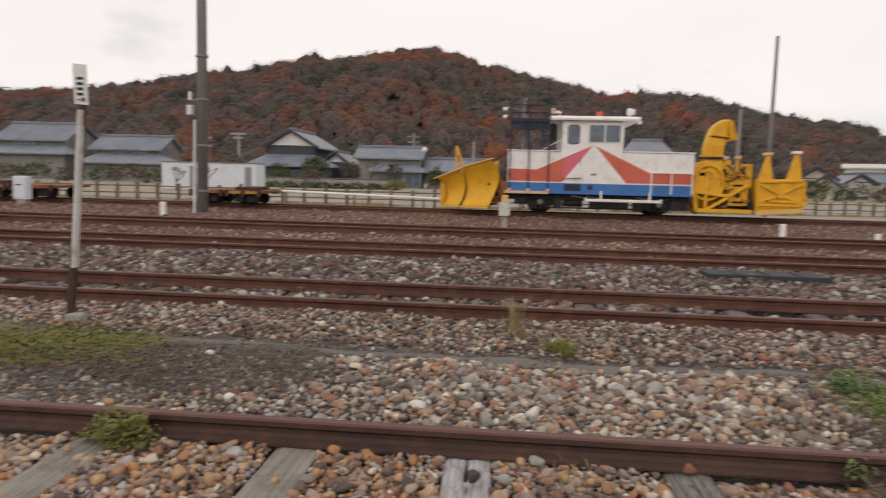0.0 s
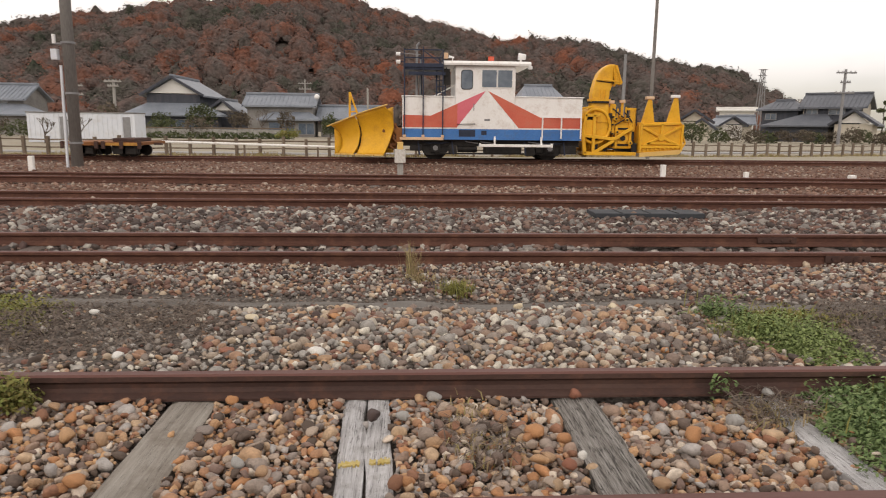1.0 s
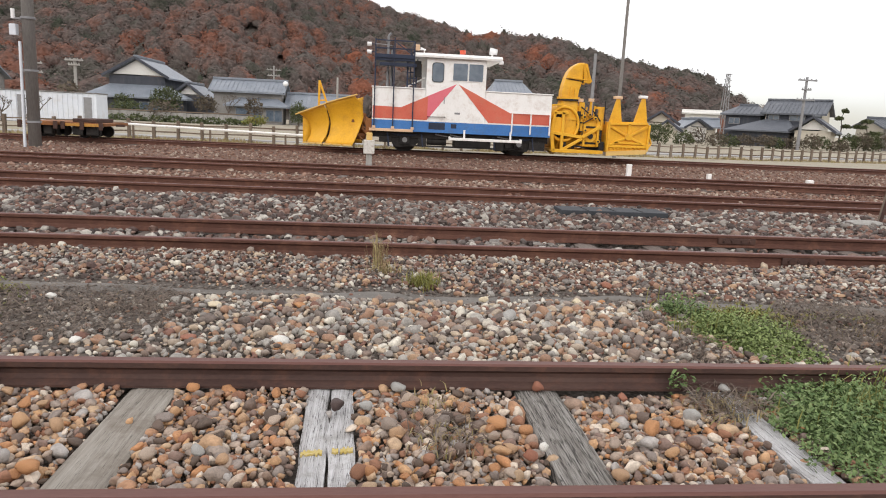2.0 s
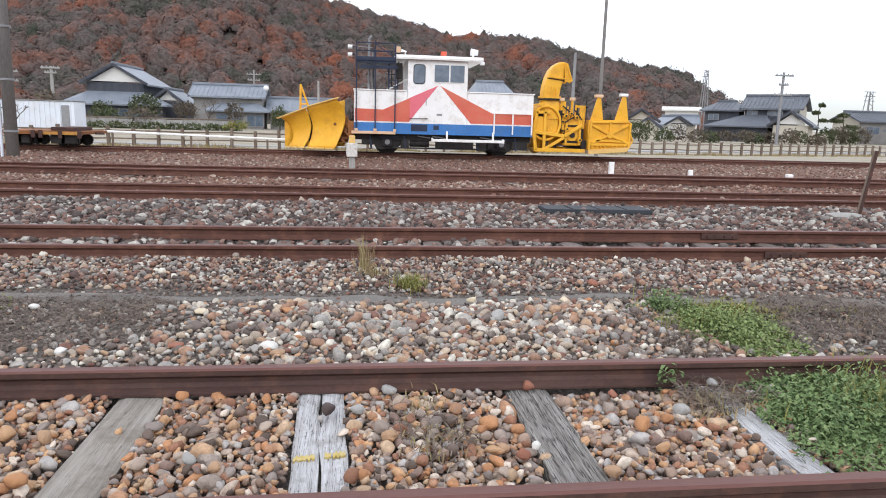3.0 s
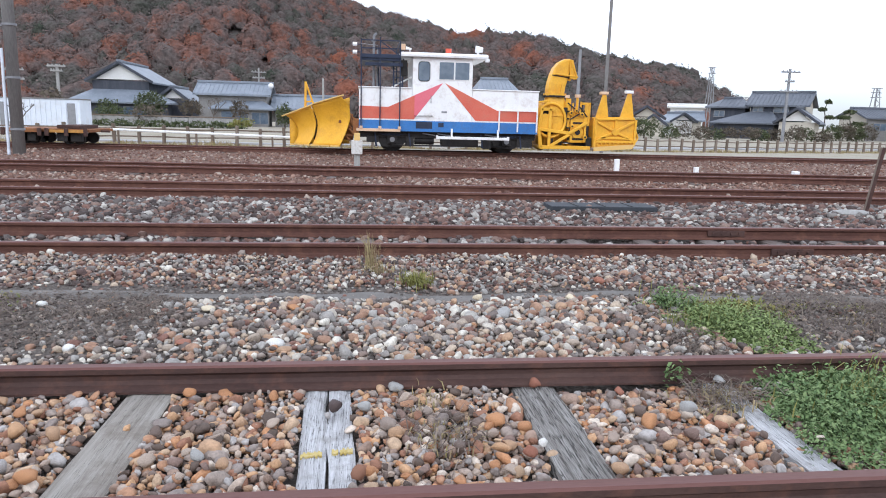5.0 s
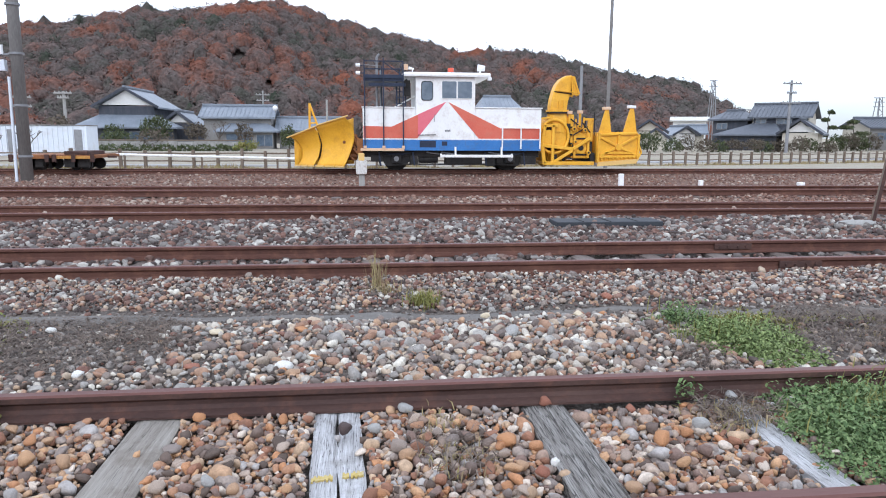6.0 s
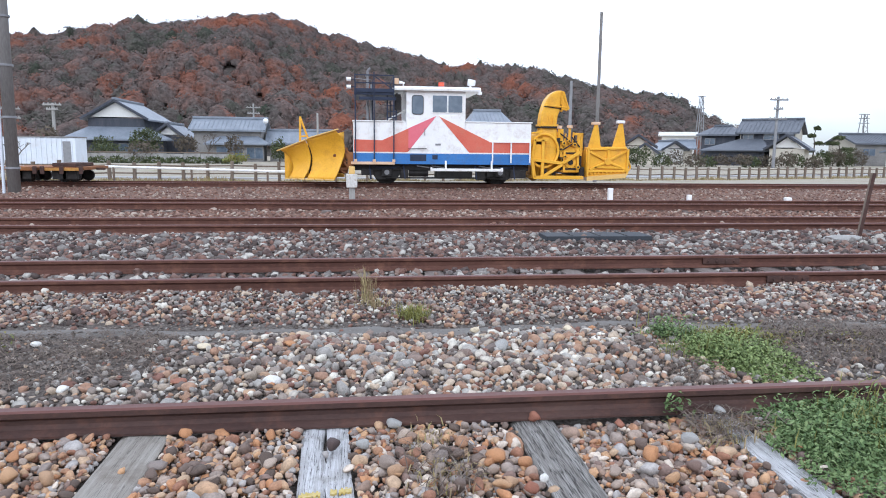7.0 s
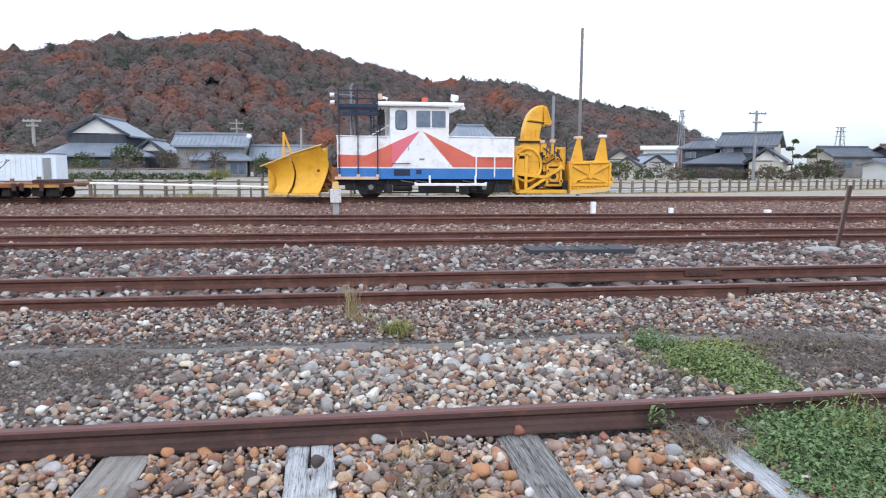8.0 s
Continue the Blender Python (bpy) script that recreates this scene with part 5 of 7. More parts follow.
# ---- rotary snow blower on the right end ----
def make_blower():
    bl = thing("rotary_snow_blower", (7.6, 24.0, 0.0), "machine-yellow rotary snow blower with curved chute and auger box", "snow blower")
    F, B = 22.85, 25.2
    fr = part("base_frame", box(5.98, 7.75, F + 0.02, F + 0.14, 0.20, 0.32, 0.015), "yellow_paint", bl, "yellow welded base frame")
    part("frame_beam", box(5.98, 7.75, B - 0.14, B - 0.02, 0.20, 0.32, 0.015), "yellow_paint", fr)
    part("frame_beam", bar((5.95, F + 0.08, 0.86), (7.0, F + 0.08, 0.74), 0.11), "yellow_paint", fr)
    part("frame_beam", bar((7.0, F + 0.08, 0.74), (7.6, F + 0.08, 1.12), 0.11), "yellow_paint", fr)
    part("frame_beam", bar((6.35, F + 0.08, 0.30), (7.0, F + 0.08, 0.70), 0.10), "yellow_paint", fr)
    part("frame_post", bar((6.02, F + 0.08, 0.25), (5.92, F + 0.08, 0.92), 0.12), "yellow_paint", fr)
    part("frame_post", bar((6.30, F + 0.08, 0.28), (6.30, F + 0.08, 1.55), 0.10), "yellow_paint", fr)
    part("frame_post", bar((5.92, F + 0.08, 0.92), (6.02, F + 0.08, 1.55), 0.10), "yellow_paint", fr)
    part("frame_beam", bar((5.98, F + 0.08, 1.52), (6.45, F + 0.08, 1.52), 0.10), "yellow_paint", fr)
    for x in (6.02, 7.70):
        part("cross_beam", box(x - 0.06, x + 0.06, F + 0.1, B - 0.1, 0.22, 0.32, 0.012), "yellow_paint", fr)
    hs = part("impeller_housing", rod((6.12, 24.0, 0.95), (6.95, 24.0, 0.95), 0.80, 32), "yellow_paint", bl, "round yellow impeller housing", True)
    part("housing_rim", rod((6.22, 24.0, 0.95), (6.30, 24.0, 0.95), 0.86, 32), "yellow_paint", hs)
    # solid disc; the opening's shade is its dark colour
    part("inspection_hole", rod((6.15, F + 0.12, 1.12), (6.15, F + 0.30, 1.12), 0.20, 20), "dark_steel_and_shade", bl, "dark disc for the shade in a round opening")
    part("hole_rim", rod((6.15, F + 0.10, 1.12), (6.15, F + 0.22, 1.12), 0.26, 20), "yellow_paint", bl)

    def ring(cx, cz, ang, rx, ry):
        """An octagonal section across the chute, at an angle in the vertical plane."""
        out = []
        for k in range(12):
            a = 2 * math.pi * k / 12
            c, s = math.cos(a), math.sin(a)
            c = math.copysign(abs(c) ** 0.6, c)
            s = math.copysign(abs(s) ** 0.6, s)
            out.append((cx + rx * c * math.cos(ang), 23.35 + ry * s, cz + rx * c * math.sin(ang)))
        return out

    lower = part("chute_base", loft([ring(6.60, 0.75, 0, 0.34, 0.30), ring(6.58, 1.3, 0, 0.36, 0.32), ring(6.54, 1.75, 0, 0.36, 0.32), ring(6.53, 2.0, 0, 0.30, 0.28)]), "yellow_paint", bl, "bulging yellow chute base")
    part("chute_collar", loft([ring(6.53, 1.98, 0, 0.37, 0.34), ring(6.53, 2.06, 0, 0.37, 0.34)]), "yellow_paint", lower)
    part("collar_band", loft([ring(6.57, 1.30, 0, 0.39, 0.35), ring(6.57, 1.36, 0, 0.39, 0.35)]), "yellow_paint", lower)
    side = [(6.25, 1.96), (6.24, 2.20), (6.27, 2.42), (6.34, 2.68), (6.43, 2.90), (6.58, 3.08), (6.77, 3.19), (6.93, 3.20), (7.02, 3.15), (6.96, 2.92), (6.93, 2.66), (6.90, 2.50), (6.84, 2.32), (6.80, 1.97)]
    bm = plate(side, 23.08, 23.62)
    bmesh.ops.bevel(bm, geom=[e for e in bm.edges if abs(e.verts[0].co.y - e.verts[1].co.y) < 0.01], offset=0.07, segments=3, affect="EDGES", profile=0.5)
    ch = part("chute", bm, "yellow_paint", bl, "curved yellow discharge chute")
    for y in (23.05, 23.63):
        part("chute_flap", plate([(6.90, 3.17), (7.03, 3.15), (7.20, 2.60), (7.12, 2.50), (6.98, 2.56), (6.93, 2.72)], y - 0.012, y + 0.022), "yellow_paint", ch, "side cheek of the chute mouth")
    # a closed dark plate gives the mouth its inner shade
    part("chute_mouth", plate([(6.97, 3.02), (7.02, 3.02), (7.12, 2.62), (7.0, 2.56), (6.94, 2.6)], 23.09, 23.61), "dark_steel_and_shade", ch, "dark plate for the shade inside the chute mouth")
    for a, b, w in (((6.95, 3.16), (7.19, 2.58), 0.05), ((6.40, 2.70), (7.16, 2.62), 0.045), ((6.99, 2.64), (7.01, 3.14), 0.035), ((6.93, 2.58), (7.18, 2.56), 0.05)):
        part("flap_arm", bar((a[0], 23.02, a[1]), (b[0], 23.02, b[1]), w), "yellow_paint", ch)
    # the shadow under the cross band, laid on as a thin dark strip
    part("band_shadow", bar((6.33, 23.066, 2.655), (6.96, 23.066, 2.58), 0.012, 0.03), "dark_steel_and_shade", ch)
    for x, z in ((6.50, 2.05), (6.66, 2.05)):
        part("chute_rib", bar((x, 23.05, z), (x + 0.03, 23.05, z + 0.33), 0.05), "yellow_paint", ch)
    part("turntable", rod((6.53, 23.35, 1.93), (6.53, 23.35, 1.99), 0.40, 24), "dark_steel_and_shade", ch, "greasy turntable ring")
    # small fittings between housing and auger
    for x, z, r in ((7.02, 1.42, 0.07), (7.2, 1.5, 0.06), (7.4, 1.38, 0.07), (7.08, 0.98, 0.06), (7.55, 0.62, 0.07)):
        part("valve", rod((x, F + 0.04, z), (x, F + 0.2, z), r, 12), "yellow_paint", bl)
        part("valve_nut", rod((x, F + 0.0, z), (x, F + 0.05, z), r * 0.5, 6), "dark_steel_and_shade", bl)
    for p, q in (((6.9, 1.75), (7.3, 1.45)), ((7.0, 1.2), (7.5, 1.5)), ((7.3, 1.65), (7.6, 1.3)), ((6.6, 0.45), (7.0, 0.42))):
        part("hose", rod((p[0], F + 0.1, p[1]), (q[0], F + 0.1, q[1]), 0.022, 8), "rubber", bl, "black hydraulic hose")
    # solid dark plates stand in for shade in the casing gaps
    for x, z0, z1 in ((6.42, 0.34, 0.62), (6.72, 0.34, 0.5), (6.86, 0.95, 1.6), (7.64, 0.5, 1.5)):
        part("dark_gap", box(x - 0.06, x + 0.06, F + 0.16, F + 0.19, z0, z1, 0.006), "dark_steel_and_shade", bl, "dark plate painted as the shade of a casing gap")
    part("lever", bar((7.74, F + 0.1, 1.2), (7.72, F + 0.1, 1.98), 0.03), "dark_steel_and_shade", bl)
    part("step_bracket", bar((5.86, F + 0.02, 0.65), (5.84, F + 0.02, 1.75), 0.04), "yellow_paint", bl)
    part("step_bracket", bar((5.84, F + 0.02, 1.75), (6.2, F + 0.02, 1.80), 0.05), "yellow_paint", bl)
    ring_bm = bmesh.new()
    n, m = 28, 8
    vs = [[ring_bm.verts.new((6.36 + (0.50 + 0.05 * math.cos(2 * math.pi * j / m)) * math.cos(2 * math.pi * i / n), F + 0.16 + 0.05 * math.sin(2 * math.pi * j / m), 1.16 + (0.56 + 0.05 * math.cos(2 * math.pi * j / m)) * math.sin(2 * math.pi * i / n))) for j in range(m)] for i in range(n)]
    for i in range(n):
        for j in range(m):
            ring_bm.faces.new((vs[i][j], vs[(i + 1) % n][j], vs[(i + 1) % n][(j + 1) % m], vs[i][(j + 1) % m]))
    part("guard_ring", ring_bm, "yellow_paint", bl, "round yellow guard ring", True)
    # dark disc behind the ring imitates the housing's shaded interior
    part("housing_mouth", rod((6.30, F + 0.22, 1.12), (6.30, F + 0.30, 1.12), 0.44, 24), "dark_steel_and_shade", bl, "dark disc for the shaded interior of the housing")
    for z in (0.62, 0.9, 1.2, 1.45):
        part("rib_plate", box(6.92, 6.98, F + 0.08, F + 0.3, z, z + 0.05, 0.008), "dark_steel_and_shade", bl)
    for x, z0, z1 in ((7.08, 1.3, 1.75), (7.16, 1.3, 1.62), (7.36, 1.3, 1.8), (7.50, 0.9, 1.55)):
        part("pipe", rod((x, F + 0.18, z0), (x + 0.03, F + 0.18, z1), 0.03, 8), "yellow_paint", bl)
    # dark strips on the gear case, drawn in place of shaded gaps
    for z in (0.52, 1.06):
        part("shadow_gap", box(7.02, 7.60, F + 0.17, F + 0.199, z, z + 0.06, 0.004), "dark_steel_and_shade", bl)
    part("cover_rib", box(7.04, 7.12, F + 0.12, F + 0.2, 0.44, 1.28, 0.01), "yellow_paint", bl)
    part("cover_rib", box(7.52, 7.60, F + 0.12, F + 0.2, 0.44, 1.28, 0.01), "yellow_paint", bl)
    # drive and hydraulics in the middle
    part("gear_case", box(6.98, 7.62, F + 0.2, B - 0.3, 0.42, 1.32, 0.05), "yellow_paint", bl, "yellow gear case")
    part("gear_cover", rod((7.30, F + 0.14, 0.78), (7.30, F + 0.24, 0.78), 0.20, 20), "yellow_paint", bl)
    part("gear_cap", rod((7.30, F + 0.10, 0.78), (7.30, F + 0.16, 0.78), 0.09, 16), "dark_steel_and_shade", bl)
    part("upper_case", box(7.02, 7.42, F + 0.3, F + 1.0, 1.32, 1.48, 0.04), "yellow_paint", bl)
    part("duct", bar((6.98, F + 0.25, 1.9), (6.98, F + 0.25, 0.9), 0.12), "yellow_paint", bl)
    for x, zt in ((6.90, 1.92), (7.27, 1.94)):
        p = part("valve_post", rod((x, F + 0.25, 1.3), (x, F + 0.25, zt), 0.045, 10), "yellow_paint", bl)
        part("valve_cap", rod((x, F + 0.25, zt), (x, F + 0.25, zt + 0.10), 0.10, 12), "cream_paint", p)
    part("ram", rod((7.55, F + 0.2, 1.0), (7.60, F + 0.2, 1.72), 0.07, 12), "yellow_paint", bl)
    part("ram_rod", rod((7.66, F + 0.2, 1.0), (7.68, F + 0.2, 1.70), 0.06, 12), "yellow_paint", bl)
    part("cross_head", bar((7.42, F + 0.2, 1.74), (7.76, F + 0.2, 1.74), 0.08), "yellow_paint", bl)
    part("hose", rod((7.44, F + 0.3, 0.6), (7.46, F + 0.3, 1.7), 0.035, 8), "rubber", bl)
    part("hose", rod((7.70, F + 0.3, 0.4), (7.62, F + 0.3, 1.5), 0.03, 8), "rubber", bl)
    part("hose", rod((6.98, F + 0.2, 0.5), (7.10, F + 0.2, 1.25), 0.03, 8), "rubber", bl)
    part("shaft", rod((7.5, 24.0, 0.8), (7.95, 24.0, 0.8), 0.12, 14), "dark_steel_and_shade", bl)
    part("coupling_frame", box(7.62, 7.80, F + 0.1, B - 0.1, 0.30, 0.62, 0.03), "dark_steel_and_shade", bl)
    # auger box
    ax = part("auger_box", plate([(7.84, 0.28), (9.30, 0.36), (9.34, 1.20), (9.20, 1.34), (7.90, 1.30), (7.82, 1.15)], F + 0.05, F + 0.10), "yellow_paint", bl, "yellow auger box with crossed braces")
    part("back_sheet", box(7.84, 7.90, F + 0.1, B - 0.1, 0.28, 1.30, 0.01), "yellow_paint", ax)
    part("side_sheet", plate([(7.84, 0.28), (9.30, 0.36), (9.34, 1.20), (9.20, 1.34), (7.90, 1.30)], B - 0.12, B - 0.07), "yellow_paint", ax)
    part("top_sheet", box(7.9, 8.8, F + 0.1, B - 0.12, 1.26, 1.30, 0.01), "yellow_paint", ax)
    y = F + 0.02
    for p, q in (((7.88, 0.30), (7.90, 1.30)), ((9.28, 0.38), (9.30, 1.24)), ((7.88, 1.22), (9.24, 1.28)), ((7.92, 0.48), (9.24, 0.50)), ((8.58, 0.82), (9.24, 1.18)), ((8.58, 0.82), (7.95, 1.14)), ((8.58, 0.82), (7.95, 0.52)), ((8.58, 0.82), (9.24, 0.54)), ((8.10, 0.62), (9.05, 0.60)), ((8.58, 0.9), (8.60, 1.26))):
        part("brace", bar((p[0], y, p[1]), (q[0], y, q[1]), 0.075), "yellow_paint", ax)
    part("brace_hub", rod((8.58, y - 0.06, 0.82), (8.58, y + 0.04, 0.82), 0.12, 16), "yellow_paint", ax)
    part("scraper", plate([(7.86, 0.16), (9.22, 0.26), (9.34, 0.42), (7.86, 0.30)], F - 0.02, F + 0.05), "yellow_pale", ax, "worn lower runner")
    for k in range(9):
        x = 7.98 + 0.145 * k
        part("bolt", rod((x, F - 0.03, 0.40 + 0.008 * k), (x, F + 0.03, 0.40 + 0.008 * k), 0.03, 6), "yellow_paint", ax)
    for y, x in ((23.3, 8.9), (24.6, 8.9)):
        part("auger", rod((x, y, 0.7), (x, y + 0.6, 0.7), 0.30, 18), "yellow_paint", ax)
    part("nose_stay", bar((9.30, F + 0.08, 0.95), (9.48, F + 0.2, 0.62), 0.06), "yellow_paint", ax)
    part("nose_stay", bar((9.32, F + 0.08, 0.45), (9.48, F + 0.2, 0.62), 0.06), "yellow_paint", ax)
    # masts with lamps
    for x, w, zt in ((8.14, 0.24, 2.06), (9.02, 0.26, 2.12)):
        m = part("mast", plate([(x - w, 1.28), (x + w * 0.9, 1.28), (x + 0.09, zt), (x - 0.03, zt)], F + 0.12, F + 0.18), "yellow_paint", bl, "tapered yellow mast")
        part("mast_stay", bar((x + w * 0.9, F + 0.35, 1.28), (x + 0.09, F + 0.25, zt), 0.05), "yellow_paint", m)
        part("mast_lamp", box(x - 0.12, x + 0.16, F + 0.08, F + 0.26, zt, zt + 0.10, 0.025), "cream_paint" if x < 8.5 else "lamp_white", m, "pale lamp")
    part("small_lamp", ball((8.28, F + 0.5, 1.62), 0.06), "lamp_white", bl)
    part("lifting_eye", box(8.5, 8.68, F + 0.1, F + 0.2, 1.30, 1.40, 0.02), "dark_steel_and_shade", bl)
    return bl


blower = make_blower()


# ---- fence along the field ----
def fence_line(x):
    """The fence follows the yard, then bends away to the right."""
    return 28.0 + max(0.0, x + 3.0) * 0.42


def make_fence():
    fe = thing("fence", (0, 28.0, -0.2), "low weathered post-and-rail fence beside the stabling track", "fence")
    xs, x = [], -27.0
    while x < 58:
        xs.append(x)
        x += 0.92 if x < -3 else 0.86
    for n, x in enumerate(xs):
        y = fence_line(x)
        g = float(ground_z(x, y))
        lean = 0.02 * math.sin(n * 1.9)
        h = 0.74 + 0.04 * math.sin(n * 2.7)
        part("post", bar((x, y, g - 0.05), (x + lean, y, g + h), 0.15, 0.11), "fence_wood", fe)
    for hz in (0.30, 0.60):
        for a, b in zip(xs, xs[1:]):
            ya, yb = fence_line(a), fence_line(b)
            part("fence_rail", bar((a, ya + 0.05, float(ground_z(a, ya)) + hz), (b, yb + 0.05, float(ground_z(b, yb)) + hz), 0.055), "fence_wood", fe)


make_fence()
pipe = thing("white_barrier_pole", (-6.2, 26.9, -0.2), "long white pole on short stands in front of the fence", "barrier")
part("pole", rod((-9.3, 26.9, 0.42), (-0.6, 26.9, 0.22), 0.045, 10), "white_paint", pipe)
for x in (-9.0, -6.2, -3.4, -0.8):
    part("stand", bar((x, 26.9, -0.25), (x, 26.9, 0.40 - 0.022 * (x + 9.3)), 0.07), "fence_wood", pipe)


def make_road():
    """A pale lane behind the fence."""
    bm = bmesh.new()
    rows = []
    for k in range(90):
        x = -90 + 1.75 * k
        y = fence_line(min(x, 60)) + 5.0
        rows.append([bm.verts.new((x, yy, float(ground_z(x, yy)) + dz)) for yy, dz in ((y, -0.04), (y, 0.05), (y + 3.4, 0.05), (y + 3.4, -0.04))])
    for a, c in zip(rows, rows[1:]):
        for i in range(3):
            bm.faces.new((a[i], c[i], c[i + 1], a[i + 1]))
    bmesh.ops.recalc_face_normals(bm, faces=bm.faces)
    solo("road", bm, "road", (0, 33.0, -0.3), "pale worn lane between fence and field", "road", kind="structure")


make_road()


def verge_grass(n=9000):
    """Straw-coloured grass along the foot of the fence and the yard's edge."""
    x = rng.uniform(-26, 45, n)
    line = 28.0 + np.maximum(0.0, x + 3.0) * 0.42
    y = line + rng.normal(0.1, 0.45, n)
    z = ground_z(x, y)
    h = rng.uniform(0.08, 0.30, n) * (0.6 + 0.4 * np.sin(x * 1.3) * np.sin(x * 0.37))
    lean = rng.normal(0, 0.09, (n, 2))
    b = np.stack([x, y, z - 0.02], -1)
    tip = b + np.stack([lean[:, 0], lean[:, 1], h], -1)
    off = np.stack([rng.uniform(0.01, 0.03, n), np.zeros(n), np.zeros(n)], -1)
    v = np.stack([b - off, b + off, tip], 1).reshape(-1, 3)
    tagged(new("verge_grass", raw_mesh("verge_grass", v, np.arange(len(v)).reshape(-1, 3), "dry_grass")), "straw-coloured dry grass along the fence", "grass", kind="stuff")


verge_grass()

# ---- poles and lineside things ----
def yard_pole():
    p = thing("utility_pole", (-9.550, 20.6, -0.17), "tall grey concrete pole with steel conduit", "utility pole")
    part("shaft", rod((-9.550, 20.6, -0.3), (-9.480, 20.6, 11.0), 0.165, 20, r2=0.135), "pole_concrete", p, smooth=True)
    part("conduit", rod((-9.780, 20.5, -0.2), (-9.730, 20.5, 2.7), 0.04, 10), "container", p, "pale conduit pipe")
    for z in (0.5, 1.9, 3.3, 4.6):
        part("band", rod((-9.545 + 0.006 * z, 20.6, z), (-9.545 + 0.006 * z, 20.6, z + 0.06), 0.19, 16), "grey_steel", p)
    b = part("switch_box", box(-9.960, -9.780, 20.42, 20.6, 2.85, 3.15, 0.02), "container", p, "small pale switch box")
    part("bracket", bar((-9.900, 20.5, 3.3), (-9.550, 20.55, 3.3), 0.05), "grey_steel", p)
    part("insulator", rod((-9.870, 20.5, 3.3), (-9.870, 20.5, 3.55), 0.05, 10), "lamp_white", p)


yard_pole()


def thin_pole(x, y, z, r, label, arms=(), mat="grey_steel", base=-0.4):
    p = thing("utility_pole", (x, y, base), label, "utility pole")
    part("shaft", rod((x, y, base - 0.3), (x, y, z), r, 10, r2=r * 0.75), mat, p)
    for az, half in arms:
        a = part("crossarm", bar((x - half, y - r, az), (x + half, y - r, az), r * 0.9), mat, p)
        for k in (-0.85, -0.4, 0.4, 0.85):
            part("insulator", rod((x + half * k, y - r, az), (x + half * k, y - r, az + 0.22), r * 0.3, 8), mat, a)
    return p


thin_pole(10.67, 30.0, 7.2, 0.085, "thin grey steel pole behind the snow blower", mat="pole_concrete")
thin_pole(25.0, 80.0, 9.4, 0.22, "slim grey pole behind the blower chute")
thin_pole(51.3, 80.0, 8.1, 0.2, "grey street pole with crossarms beside a house", ((7.7, 1.2), (6.6, 0.6), (5.4, 1.2)))
thin_pole(-32.9, 80.0, 5.8, 0.2, "grey pole with crossarms near a white shed", ((5.6, 0.95), (5.1, 0.6)), "concrete")
thin_pole(-38.1, 82.0, 5.6, 0.2, "grey pole with crossarms by the farmhouses", ((5.2, 1.0), (4.2, 1.0)), "concrete")
thin_pole(-15.2, 104.0, 7.6, 0.16, "pole with crossarms behind a long roof", ((7.0, 1.0), (6.2, 0.9)), "concrete")
thin_pole(-4.6, 80.0, 5.2, 0.15, "plain grey pole behind the plough", mat="concrete")


def lattice_tower(x, y, z, w):
    t = thing("lattice_tower", (x, y, -0.6), "distant grey lattice mast", "mast")
    for sx in (-1, 1):
        for sy in (-1, 1):
            part("leg", bar((x + sx * w, y + sy * w, -1), (x + sx * w * 0.3, y + sy * w * 0.3, z), 0.16), "grey_steel", t)
    for k in range(9):
        u, v = k / 9, (k + 1) / 9
        a, b = w * (1 - 0.7 * u), w * (1 - 0.7 * v)
        s = 1 if k % 2 else -1
        part("brace", bar((x - s * a, y - a, z * u), (x + s * b, y - b, z * v), 0.10), "grey_steel", t)
    for az in (0.80, 0.90, 0.99):
        part("crossarm", bar((x - w * 1.1, y, z * az), (x + w * 1.1, y, z * az), 0.14), "grey_steel", t)


lattice_tower(77.5, 150.0, 14.0, 0.9)
lattice_tower(104.0, 132.0, 9.5, 1.1)


def sign_post():
    s = thing("sign_post", (-3.61, 5.45, -0.13), "leaning white sign post with rusty foot in weeds", "sign")
    foot, top = Vector((-3.61, 5.45, -0.2)), Vector((-3.405, 5.45, 1.93))
    at = lambda z: foot + (top - foot) * ((z - foot.z) / (top.z - foot.z))
    part("foot", bar(at(-0.2), at(0.55), 0.06, 0.055), "rail", s, "rusty iron foot")
    part("post", bar(at(0.32) + Vector((0.03, -0.03, 0)), at(1.62) + Vector((0.005, -0.03, 0)), 0.062, 0.03), "post_white", s, "chalky white board post")
    part("post_back", bar(at(0.5), at(1.72), 0.045), "rail", s)
    pl = part("plate", plate([(-3.47, 1.985), (-3.355, 1.975), (-3.345, 1.655), (-3.46, 1.665)], 5.385, 5.395), "sign_white", s, "white enamel sign plate")
    for k in range(4):
        z = 1.88 - 0.042 * k
        part("character_bar", plate([(-3.437, z), (-3.380, z - 0.004), (-3.380, z - 0.026), (-3.437, z - 0.022)], 5.381, 5.386), "black_paint", pl)
    part("character_bar", plate([(-3.435, 1.705), (-3.41, 1.703), (-3.41, 1.69), (-3.435, 1.692)], 5.381, 5.386), "black_paint", pl)
    part("character_bar", plate([(-3.395, 1.715), (-3.368, 1.713), (-3.368, 1.68), (-3.395, 1.682)], 5.381, 5.386), "black_paint", pl)
    part("concrete_chip", box(-3.60, -3.46, 5.36, 5.48, -0.16, -0.07, 0.02), "concrete", s)


sign_post()


